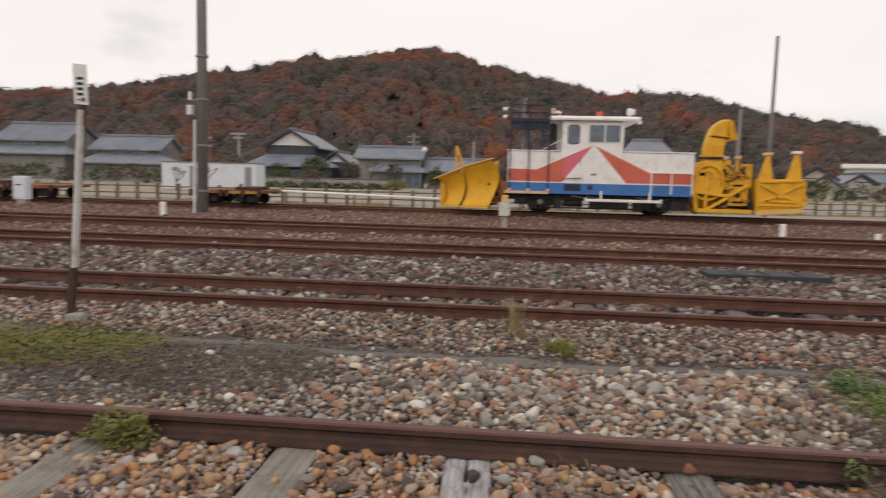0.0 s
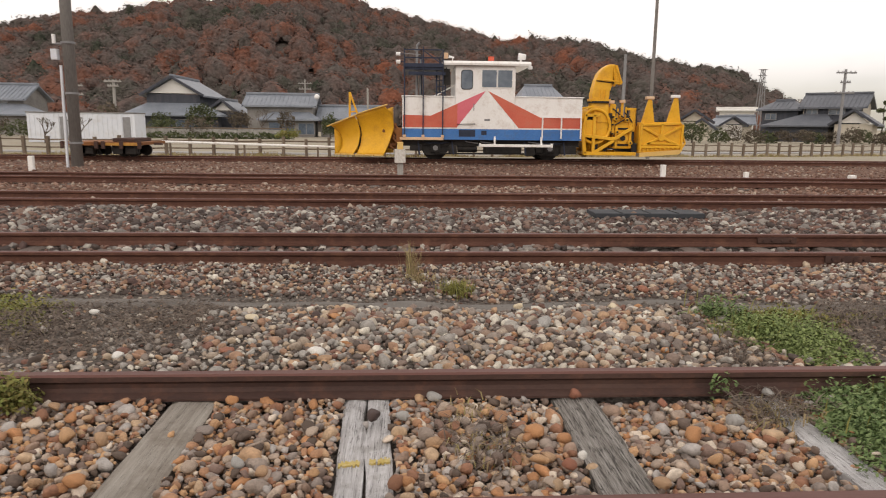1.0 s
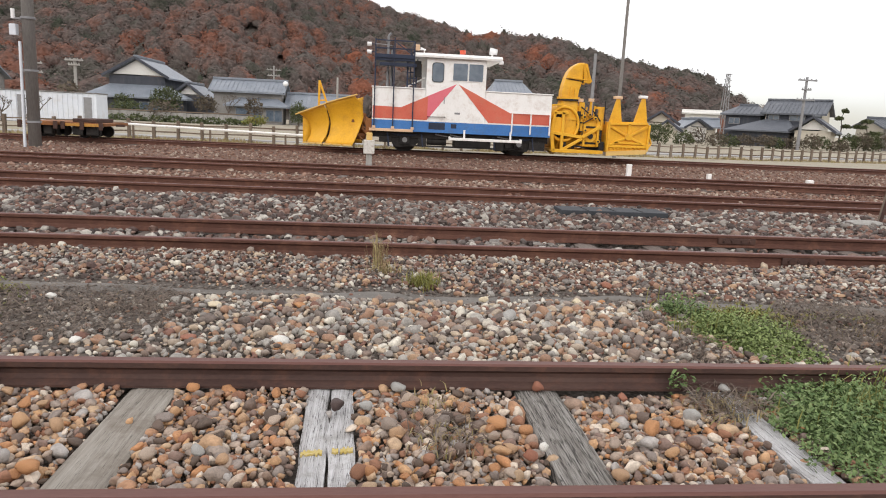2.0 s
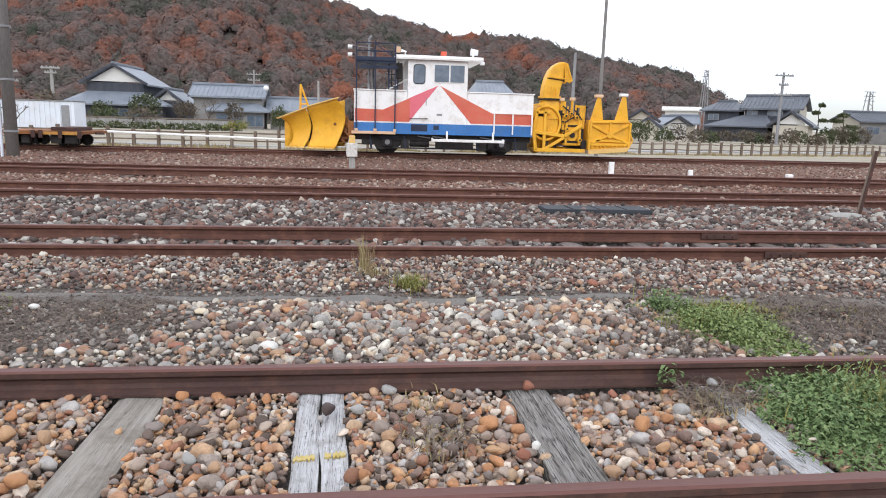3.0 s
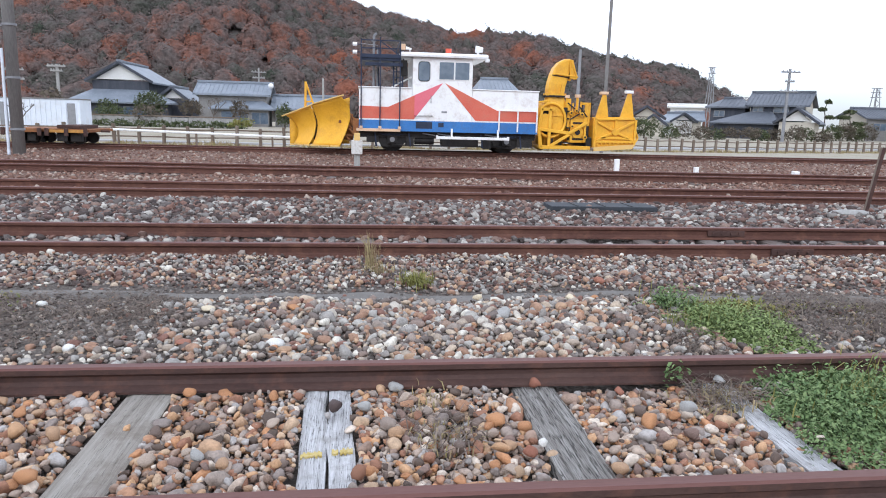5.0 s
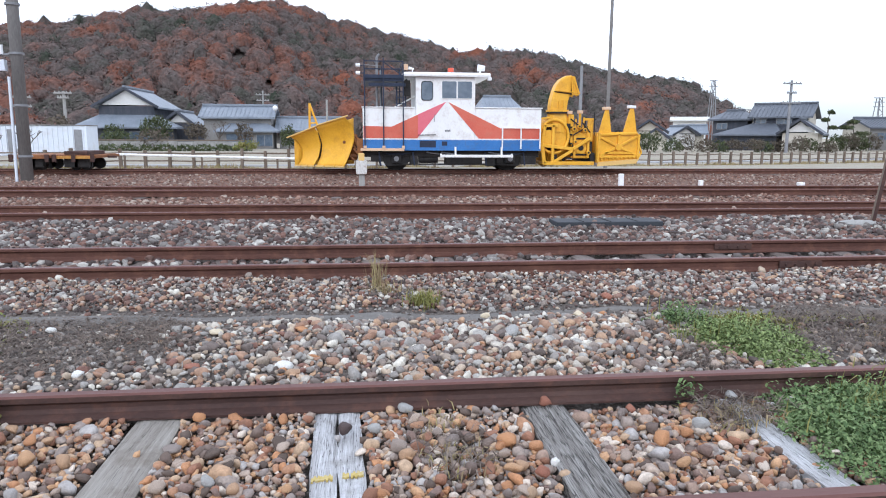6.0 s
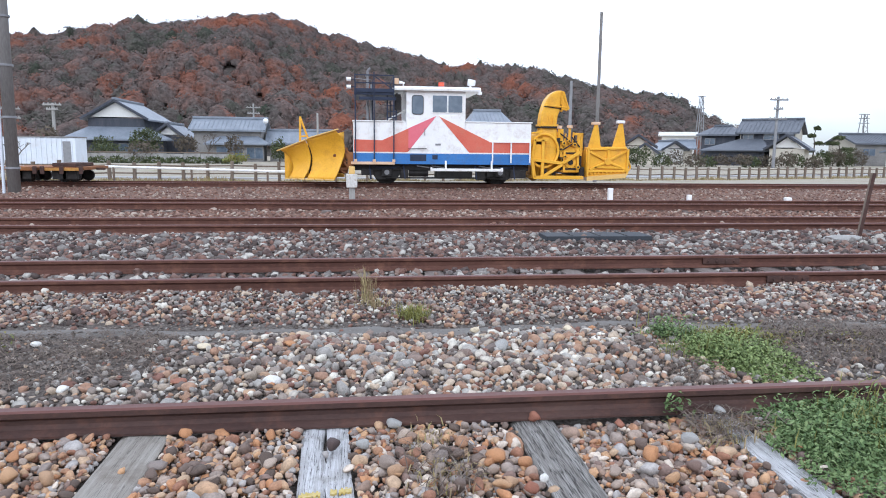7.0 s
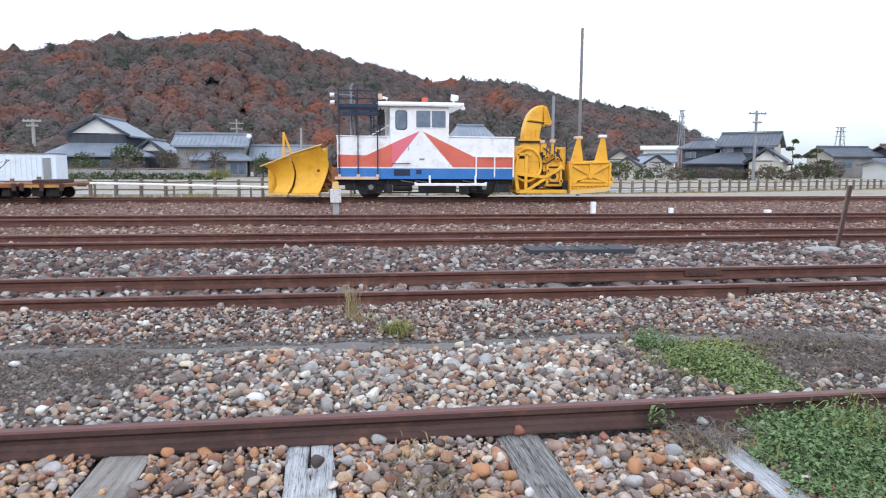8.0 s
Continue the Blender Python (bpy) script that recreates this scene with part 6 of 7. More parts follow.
def marker(x, y, h, w, mat, label, cap=False):
    m = thing("marker_post", (x, y, -0.17), label, "marker post", "lineside marker posts")
    g = float(ground_z(x, y))
    part("post", box(x - w / 2, x + w / 2, y - w / 2, y + w / 2, g - 0.08, g + h, w * 0.12), mat, m)
    if cap:
        part("collar", box(x - w * 0.95, x + w * 0.9, y - w * 0.9, y + w * 0.9, g + h * 0.42, g + h * 0.86, 0.02), "post_white", m, "bleached head")
        part("cap", box(x - w * 0.5, x + w * 0.5, y - w * 0.6, y + w * 0.6, g + h * 0.86, g + h * 1.1, 0.02), "yellow_pale", m, "pale yellow cap")


marker(-0.10, 17.7, 0.78, 0.15, "concrete", "grey post with bleached head and yellow cap", True)
marker(6.72, 17.56, 0.34, 0.12, "white_paint", "short white-painted marker post")
marker(9.06, 17.8, 0.17, 0.11, "white_paint", "stubby white marker post")
marker(11.9, 17.7, 0.10, 0.16, "white_paint", "white marker sunk in the ballast")
marker(-9.95, 18.9, 0.40, 0.13, "white_paint", "short white-painted marker post")
box_t = thing("relay_box", (-16.65, 22.0, -0.17), "pale grey relay box standing on a post", "relay box")
part("cabinet", box(-16.9, -16.42, 21.85, 22.15, 0.02, 0.82, 0.03), "container", box_t)
part("door", box(-16.86, -16.46, 21.835, 21.848, 0.08, 0.76, 0.005), "container", box_t)
part("name_bar", box(-16.78, -16.58, 21.826, 21.834, 0.50, 0.54), "black_paint", box_t)
part("plinth", box(-16.82, -16.5, 21.88, 22.12, -0.25, 0.02, 0.02), "concrete", box_t)

slab = thing("crossing_panel", (3.5, 9.65, -0.12), "dark rubber crossing panel lying on the stones", "panel")
part("panel", box(2.72, 4.28, 9.38, 9.86, -0.115, -0.045, 0.012), "slab", slab)
for x in (3.1, 3.5, 3.9):
    part("groove_bar", box(x - 0.01, x + 0.01, 9.40, 9.84, -0.044, -0.036), "rubber", slab)

iron = thing("iron_post", (7.66, 9.6, -0.12), "leaning old rail used as a post", "post")
part("post", bar((7.66, 9.6, -0.25), (7.83, 9.6, 0.87), 0.05, 0.045), "fence_wood", iron, "weathered grey face")
part("web", bar((7.66, 9.57, -0.25), (7.83, 9.57, 0.87), 0.018, 0.05), "rail", iron)
chunk = bmesh.new()
bmesh.ops.create_icosphere(chunk, subdivisions=2, radius=1.0)
for v in chunk.verts:
    v.co = Vector((7.25 + v.co.x * 0.34, 9.35 + v.co.y * 0.12, -0.10 + v.co.z * 0.06)) * 1.0 + Vector((0, 0, 0.02 * noise.noise(v.co * 3)))
solo("concrete_chunk", chunk, "concrete", (7.25, 9.35, -0.12), "broken pale concrete slab among the stones", "concrete")


# ---- flat trolleys on the stabling track ----
def trolley(x0, x1, label, load):
    mid = (x0 + x1) / 2
    t = thing("track_trolley", (mid, 24.07, 0.0), label, "trolley", "flat trolleys")
    part("deck", box(x0, x1, 23.0, 25.1, 0.40, 0.50, 0.015), "rust_orange", t, "rusty flat deck")
    part("side_sill", box(x0 + 0.05, x1 - 0.05, 22.93, 22.99, 0.38, 0.47, 0.01), "ochre_paint" if load else "rust_orange", t, "painted sill")
    for x in (x0 + 0.08, mid, x1 - 0.08):
        part("stanchion", box(x - 0.06, x + 0.06, 22.88, 22.925, 0.28, 0.52, 0.01), "rail", t)
    if load:
        part("load", box(mid - 0.35, x1 - 0.3, 23.1, 24.6, 0.503, 0.62, 0.02), "rail", t, "rusty iron load")
    for x in (x0 + 0.5, x1 - 0.5):
        for y in (23.5, 24.632):
            part("wheel", rod((x, y - 0.04, 0.19), (x, y + 0.05, 0.19), 0.19, 20), "dark_steel_and_shade", t)
        part("axle_box", box(x - 0.22, x + 0.22, 23.1, 23.3, 0.10, 0.39, 0.02), "dark_steel_and_shade", t)
    part("draw_bar", bar((x1, 24.0, 0.42), (x1 + 0.28, 24.0, 0.42), 0.07), "rail", t)


trolley(-11.15, -9.92, "rust-brown flat track trolley on the stabling track", False)
trolley(-9.86, -8.55, "rusty flat track trolley carrying old iron", True)
trolley(-17.9, -16.2, "rust-brown flat track trolley on the stabling track", False)
trolley(-19.8, -18.0, "rusty flat track trolley carrying old iron", True)


# ---- houses across the field ----
def gable_roof(x0, x1, y0, y1, ze, zr, over, along, thick=0.22, hip=0.0):
    """A gable roof with its ridge along x or y, as one closed shell."""
    x0, x1, y0, y1 = x0 - over, x1 + over, y0 - over, y1 + over
    bm = bmesh.new()
    mx, my = (x0 + x1) / 2, (y0 + y1) / 2
    def shell(dz):
        if along == "x":
            r = [(x0 + hip, my, zr + dz), (x1 - hip, my, zr + dz)]
        else:
            r = [(mx, y0 + hip, zr + dz), (mx, y1 - hip, zr + dz)]
        c = [(x0, y0, ze + dz), (x1, y0, ze + dz), (x1, y1, ze + dz), (x0, y1, ze + dz)]
        return [bm.verts.new(p) for p in c + r]
    for dz, flip in ((0, False), (-thick, True)):
        a, b, c, d, r0, r1 = shell(dz)
        if along == "x":
            fs = [(a, b, r1, r0), (c, d, r0, r1)]
            if hip:
                fs += [(b, c, r1), (d, a, r0)]
        else:
            fs = [(b, c, r1, r0), (d, a, r0, r1)]
            if hip:
                fs += [(a, b, r0), (c, d, r1)]
        for f in fs:
            bm.faces.new(f if not flip else f[::-1])
    open_edges = [e for e in bm.edges if len(e.link_faces) == 1]
    bmesh.ops.bridge_loops(bm, edges=open_edges)
    return bm


def tile_ribs(x0, x1, ze, zr, ye, yr, step=0.55):
    """Courses of tiles down a slope that faces the yard."""
    bm = None
    n = int((x1 - x0) / step)
    for k in range(n + 1):
        x = x0 + (x1 - x0) * k / n
        bm = bar((x, ye, ze + 0.03), (x, yr, zr + 0.03), 0.10, 0.08, bm)
    return bm


def house(x0, x1, y0, y1, ze, zr, along, wall, roof, label, base=-0.65, hip=0.0, over=0.7, lower=None, windows=(), gable=None, slant=0.0, pivot=None):
    h = thing("house", ((x0 + x1) / 2, (y0 + y1) / 2, base), label, "house", "houses across the field")
    part("wall", box(x0, x1, y0, y1, base, ze + 0.1), wall, h)
    r = part("roof", gable_roof(x0, x1, y0, y1, ze, zr, over, along, hip=hip), roof, h)
    mx, my = (x0 + x1) / 2, (y0 + y1) / 2
    if along == "x":
        part("ridge", bar((x0 - over + hip, my, zr + 0.12), (x1 + over - hip, my, zr + 0.12), 0.35, 0.3), roof, r)
        if not hip:
            for xe, side in ((x0, -1), (x1, 1)):
                bm = bmesh.new()
                vs = [bm.verts.new((xe + d * side, yy, zz)) for d in (0.0, 0.08) for yy, zz in ((y0, base), (y1, base), (y1, ze + 0.1), (my, zr - 0.3), (y0, ze + 0.1))]
                bm.faces.new(vs[:5])
                bm.faces.new(vs[5:])
                for k in range(5):
                    bm.faces.new((vs[k], vs[(k + 1) % 5], vs[5 + (k + 1) % 5], vs[5 + k]))
                bmesh.ops.recalc_face_normals(bm, faces=bm.faces)
                part("end_wall", bm, "plaster_beige" if roof == "roof_slate" else wall, h)
                part("barge_board", bar((xe + 0.5 * side, y0 - over, ze - 0.12), (xe + 0.5 * side, my, zr - 0.12), 0.14, 0.2), "dark_boards", r)
        part("tile_ribs", tile_ribs(x0 - over * 0.9 + hip, x1 + over * 0.9 - hip, ze, zr, y0 - over, my), roof, r)
    else:
        part("ridge", bar((mx, y0 - over, zr + 0.12), (mx, y1 + over, zr + 0.12), 0.35, 0.3), roof, r)
        if gable:
            part("gable", plate([(x0 + 0.4, ze + 0.25), (x1 - 0.4, ze + 0.25), (mx, zr - 0.35)], y0 - 0.06, y0 + 0.3), gable, h)
        part("gable_board", bar((x0 - over, y0 - over - 0.03, ze - 0.05), (mx, y0 - over - 0.03, zr - 0.05), 0.16, 0.32), "dark_boards", r)
        part("gable_board", bar((x1 + over, y0 - over - 0.03, ze - 0.05), (mx, y0 - over - 0.03, zr - 0.05), 0.16, 0.32), "dark_boards", r)
    if lower:
        lx0, lx1, ly0, lze, lzr = lower
        lw = part("lower_wall", box(lx0 + 0.8, lx1 - 0.8, ly0 + 0.8, y0 - 0.002, base, lze + 0.1), wall if not gable else "dark_boards", h)
        bm = bmesh.new()
        o = [(lx0, ly0, lze), (lx1, ly0, lze), (lx1, y0 + 0.5, lze), (lx0, y0 + 0.5, lze)]
        i = [(max(lx0 + 1.6, x0), y0, lzr), (min(lx1 - 1.6, x1), y0, lzr), (min(lx1 - 1.6, x1), y0 + 0.5, lzr), (max(lx0 + 1.6, x0), y0 + 0.5, lzr)]
        a = [bm.verts.new(p) for p in o] + [bm.verts.new((x, y, z - 0.2)) for x, y, z in o]
        b = [bm.verts.new(p) for p in i]
        for k in range(4):
            j = (k + 1) % 4
            bm.faces.new((a[k], a[j], b[j], b[k]))
            bm.faces.new((a[k], a[k + 4], a[j + 4], a[j]))
        bm.faces.new(b)
        bm.faces.new(a[7:3:-1])
        bmesh.ops.recalc_face_normals(bm, faces=bm.faces)
        part("lower_roof", bm, roof, h)
    for wx0, wx1, wz0, wz1, wy in windows:
        w = part("window", box(wx0 - 0.08, wx1 + 0.08, wy - 0.05, wy + 0.05, wz0 - 0.08, wz1 + 0.08), "grey_steel", h)
        part("pane", box(wx0, wx1, wy - 0.07, wy - 0.052, wz0, wz1), "glass", w)
        part("mullion", box((wx0 + wx1) / 2 - 0.04, (wx0 + wx1) / 2 + 0.04, wy - 0.085, wy - 0.071, wz0, wz1), "grey_steel", w)
    if slant:
        h.rotation_euler.z = slant
        if pivot:
            dx, dy = h.location.x - pivot[0], h.location.y - pivot[1]
            h.location.x = pivot[0] + dx * math.cos(slant) - dy * math.sin(slant)
            h.location.y = pivot[1] + dx * math.sin(slant) + dy * math.cos(slant)
    return h


house(-34.9, -27.9, 95, 106, 4.75, 7.2, "y", "dark_boards", "roof_tile", "farmhouse with white gable and blue-grey tiled roofs", lower=(-37.4, -24.4, 92.2, 2.15, 3.75), gable="plaster_white", windows=((-33.5, -31.4, -0.2, 1.5, 92.95), (-30.5, -28.2, -0.2, 1.5, 92.95)))
house(-26.9, -23.8, 96.5, 104, 2.6, 4.3, "y", "dark_boards", "roof_tile", "low side wing of the farmhouse", gable="plaster_white")
house(-21.6, -13.0, 95, 100, 3.55, 5.1, "x", "grey_wall", "roof_tile", "long house with blue-grey tiled roof", lower=(-20.0, -11.8, 92.6, 1.75, 2.75), windows=((-18.5, -15.2, -0.3, 1.3, 93.35), (-14.6, -12.6, -0.2, 1.2, 93.35)))
house(-11.9, -4.2, 96, 101, 1.9, 3.6, "x", "grey_wall", "roof_tile", "low tiled outbuilding beside the long house", windows=((-10.2, -8.4, -0.2, 1.2, 95.95),))
house(16.0, 20.6, 95, 101, 5.0, 6.75, "x", "plaster_beige", "roof_tile", "house with blue-grey hipped roof behind the motor car", hip=1.0)
EAST = {"slant": radians(-43), "pivot": (58.0, 95.0)}
house(50.0, 54.9, 95.5, 101, 3.95, 5.25, "x", "dark_boards", "roof_slate", "dark two-storey house with tiled roof", hip=1.8, windows=((50.6, 52.0, 2.5, 3.3, 95.45),), **EAST)
house(55.8, 63.0, 95, 101, 4.2, 6.1, "x", "dark_boards", "roof_slate", "dark two-storey house with wide tiled roofs", lower=(50.9, 60.4, 91.8, 1.65, 3.3), windows=((56.2, 57.5, 3.3, 3.9, 94.95), (59.0, 60.9, 3.2, 3.9, 94.95)), **EAST)
house(60.6, 65.0, 91.0, 94.9, 1.75, 3.75, "y", "plaster_beige", "roof_slate", "beige gabled annex with tiled roof", gable="plaster_white", **EAST)
house(41.2, 45.4, 100, 106, 1.95, 3.8, "y", "plaster_beige", "roof_brown", "small house with brown tiled roof", gable="plaster_beige", slant=-0.4)
house(39.6, 42.4, 93, 97, 0.9, 2.45, "y", "plaster_beige", "roof_brown", "small beige shed with brown roof", gable="plaster_beige", slant=-0.4)
house(57.0, 62.6, 122, 126, 4.4, 4.75, "x", "plaster_white", "plaster_white", "white flat-roofed building beyond the houses", windows=((57.8, 59.4, 2.6, 3.5, 121.95), (60.2, 61.9, 2.6, 3.5, 121.95)), slant=-0.43)
house(54.6, 57.4, 112, 116, 1.9, 3.2, "x", "plaster_beige", "roof_tile", "small house with grey roof before the white building", slant=-0.4)
house(49.8, 53.2, 108, 113, 1.6, 3.0, "y", "plaster_white", "roof_tile", "pale house with grey roof", gable="plaster_white")
house(-76.0, -65.5, 95, 103, 5.1, 7.7, "x", "grey_wall", "roof_tile", "large farmhouse with grey tiled roof", lower=(-77.0, -63.5, 92.0, 3.1, 4.4), windows=((-73, -70, 3.9, 4.8, 94.95),))
house(-61.0, -51.0, 95, 101, 4.0, 6.0, "x", "grey_wall", "roof_tile", "house with long grey tiled roof", lower=(-62.0, -47.5, 92.0, 2.0, 3.4), windows=((-58, -56, 3.0, 3.7, 94.95), (-55, -53, 3.0, 3.7, 94.95)))
house(-64.5, -61.6, 102, 108, 4.6, 6.2, "x", "plaster_beige", "roof_tile", "house with grey tiled roof between two farmhouses")
house(76.2, 84.0, 98, 104, 2.9, 4.3, "x", "grey_wall", "roof_slate", "pale blue house at the field's edge", windows=((77.5, 79.5, 1.0, 2.0, 97.95),))
house(77.5, 82.5, 88, 93, 1.6, 2.2, "x", "plaster_white", "roof_tile", "low white garage with grey roof")
house(85.0, 93.0, 95, 101, 3.2, 4.6, "x", "dark_boards", "roof_brown", "dark house at the field's edge")

dish = thing("satellite_dish", (-12.4, 94.6, 4.3), "white satellite dish on the long roof's end", "dish")
part("bowl", ball((-12.25, 94.4, 4.75), 0.36, squash=1.0), "lamp_white", dish)
part("mount", bar((-12.25, 94.6, 4.1), (-12.25, 94.5, 4.7), 0.08), "grey_steel", dish)


def shed(x0, x1, label):
    s = thing("storage_container", ((x0 + x1) / 2, 61.0, -0.65), label, "container")
    part("body", box(x0, x1, 60.0, 62.4, -0.6, 1.86, 0.04), "container", s)
    n = int((x1 - x0) / 0.4)
    for k in range(n):
        part("rib", box(x0 + 0.15 + 0.4 * k, x0 + 0.25 + 0.4 * k, 59.95, 59.998, -0.5, 1.78), "container", s)
    part("door", box(x1 - 0.95, x1 - 0.35, 59.9, 59.945, -0.4, 1.55), "grey_steel", s, "grey door")
    part("roof", box(x0 - 0.05, x1 + 0.05, 59.9, 62.5, 1.862, 1.94, 0.02), "grey_wall", s)


shed(-28.0, -23.1, "white storage container with a grey door")
shed(-32.0, -28.3, "white storage container with a grey door")

wall_t = thing("garden_wall", (-21.5, 82.0, -0.65), "low pale concrete garden wall before the farmhouses", "wall")
for k in range(9):
    x = -31.0 + 1.85 * k
    part("panel", box(x, x + 1.82, 82.0, 82.2, -0.7, 0.45 + 0.03 * math.sin(k * 2.3), 0.02), "concrete", wall_t)
    part("cap", box(x - 0.02, x + 1.84, 81.95, 82.25, 0.49, 0.63, 0.02), "fence_wood", wall_t, "dark weathered coping")


# ---- shrubs, hedges and garden trees ----
def leaf_cloud(c, r, n, size, squash=1.0, hollow=0.55):
    th, ph = rng.uniform(0, 2 * np.pi, n), np.arccos(rng.uniform(-0.8, 1, n))
    rad = rng.uniform(hollow, 1.05, n) * (1 + 0.18 * np.sin(3 * th + c[0]) * np.sin(2 * ph))
    p = np.stack([rad * np.sin(ph) * np.cos(th) * r[0], rad * np.sin(ph) * np.sin(th) * r[1], rad * np.cos(ph) * r[2] * squash], -1)[:, None, :] + np.array(c)
    tri = rng.normal(0, 1, (n, 3, 3))
    tri -= tri.mean(1, keepdims=True)
    return (p + tri * size * rng.uniform(0.6, 1.3, (n, 1, 1))).reshape(-1, 3)


def shrub(x, y, z, rx, rz, mat, label, n=500, size=0.12, name="shrub", trunk=True):
    t = thing(name, (x, y, -0.65), label, "tree" if name == "tree" else "shrub")
    v = leaf_cloud((x, y, z), (rx, rx * 0.9, rz), n, size) - np.array([x, y, -0.65])
    me = raw_mesh("crown", v, np.arange(len(v)).reshape(-1, 3), mat)
    c = new("crown", me)
    c.parent = t
    if trunk:
        part("trunk", rod((x, y, -0.8), (x + 0.1, y, z + rz * 0.3), 0.12, 8, r2=0.05), "bark", t)
        for k in range(4):
            a = 1.6 * k
            part("limb", rod((x + 0.05, y, z - rz * 0.4), (x + math.cos(a) * rx * 0.7, y + math.sin(a) * rx * 0.7, z + rz * 0.3), 0.05, 6, r2=0.02), "bark", t)
    return t


shrub(-25.8, 88.0, 1.9, 1.9, 1.6, "shrub", "rounded dark evergreen shrub before the farmhouse", 1500, 0.11)
shrub(-21.0, 88.0, 1.6, 1.5, 1.1, "shrub_pale", "pale brown garden tree", 700, 0.11)
shrub(-30.8, 88.0, 1.2, 1.3, 1.3, "shrub", "dark garden shrub by the farmhouse", 900, 0.10)
shrub(-33.0, 78.0, 1.4, 1.7, 1.8, "shrub_pale", "brownish garden tree behind the container", 450, 0.18)
shrub(-14.9, 86.0, 1.5, 1.1, 1.3, "shrub_pale", "thin pale tree before the long house", 650, 0.10)
shrub(-9.6, 86.0, 0.9, 1.0, 1.5, "shrub", "dark upright shrub by the long house", 900, 0.10)
shrub(-12.3, 72.0, 0.1, 1.2, 0.5, "leaf_dull", "low yellow-green bush at the field's edge", 300, 0.12, trunk=False)
shrub(-4.0, 86.0, 0.9, 1.3, 1.2, "shrub", "dark shrub behind the plough", 800, 0.10)
shrub(33.5, 80.0, 0.6, 1.7, 1.3, "shrub", "dark green shrub by the brown-roofed house", 1300, 0.10)
shrub(31.0, 82.0, 0.4, 1.3, 1.0, "shrub", "dark green shrub by the brown-roofed house", 800, 0.10)
for k in range(11):
    x = 37.5 + 2.05 * k
    shrub(x, 82.0 + 0.8 * math.sin(k * 2.2), 0.1 + 0.25 * math.sin(k * 1.7), 1.35, 0.95 + 0.2 * math.sin(k), "shrub_pale" if k % 3 else "shrub", "brownish hedge bush before the dark houses", 900, 0.085, trunk=False)
for k, x in enumerate((66.5, 68.5, 70.2, 72.0)):
    shrub(x, 92.0, 0.35 + 0.2 * (k % 2), 1.5, 1.35, "shrub_pale" if k % 2 else "shrub", "dark clipped hedge bush beside the houses", 1500, 0.085, trunk=False)


def garden_pine(x, y, h, spread, seed):
    """A cloud-pruned pine: a crooked trunk with flat needle pads."""
    t = thing("tree", (x, y, -0.65), "cloud-pruned dark green garden pine", "tree")
    r = random.Random(seed)
    a = Vector((x, y, -0.8))
    for k in range(5):
        b = Vector((x + r.uniform(-0.25, 0.25), y, -0.65 + (h + 0.65) * (k + 1) / 5))
        part("trunk", rod(a, b, 0.13 - 0.018 * k, 8, r2=0.115 - 0.018 * k), "bark", t)
        a = b
        if k:
            side = (-1 if k % 2 else 1) * (spread * (1.1 - 0.2 * k)) if k < 4 else 0.0
            c = (b.x + side, b.y + r.uniform(-0.3, 0.3), b.z)
            part("limb", rod(b - Vector((0, 0, 0.2)), c, 0.05, 6, r2=0.025), "bark", t)
            w = spread * (1.0 - 0.12 * k)
            v = leaf_cloud(c, (w, w * 0.8, 0.34), 900, 0.09, hollow=0.1) - np.array([x, y, -0.65])
            pad = new("needle_pad", raw_mesh("needle_pad", v, np.arange(len(v)).reshape(-1, 3), "shrub"))
            pad.parent = t


garden_pine(68.6, 97.0, 5.0, 1.0, 3)
garden_pine(72.0, 96.0, 3.6, 1.7, 8)
for k in range(14):
    x = -78 + 4.1 * k
    shrub(x, 84.0 + math.sin(k * 1.3), 0.4 + 0.3 * math.sin(k * 2.1), 2.1, 1.2, "shrub_pale" if k % 2 else "shrub", "brownish hedge bush before the farmhouses", 700, 0.12, trunk=False)

for k in range(8):
    shrub(-28.6 + 2.05 * k, 80.0, -0.35, 1.15, 0.5, "shrub", "low dark hedge bush before the garden wall", 220, 0.13, trunk=False)


def bare_tree(x, y, base, h, seed):
    t = thing("tree", (x, y, base), "small bare-branched tree by the white container", "tree")
    r = random.Random(seed)
    bm = None

    def grow(p, d, ln, rad, depth):
        nonlocal bm
        q = p + d * ln
        bm = rod(p, q, rad, 5, bm, rad * 0.65)
        if depth:
            for _ in range(3):
                e = (d + Vector((r.uniform(-0.9, 0.9), r.uniform(-0.9, 0.9), r.uniform(-0.1, 0.6)))).normalized()
                grow(q, e, ln * 0.68, rad * 0.6, depth - 1)

    grow(Vector((x, y, base - 0.1)), Vector((0.05, 0, 1)), h * 0.36, 0.09, 4)
    part("branches", bm, "bark", t)


bare_tree(-25.9, 56.0, -0.6, 2.6, 1)
bare_tree(-28.6, 56.0, -0.6, 2.3, 2)
bare_tree(-17.6, 84.0, -0.6, 4.0, 5)


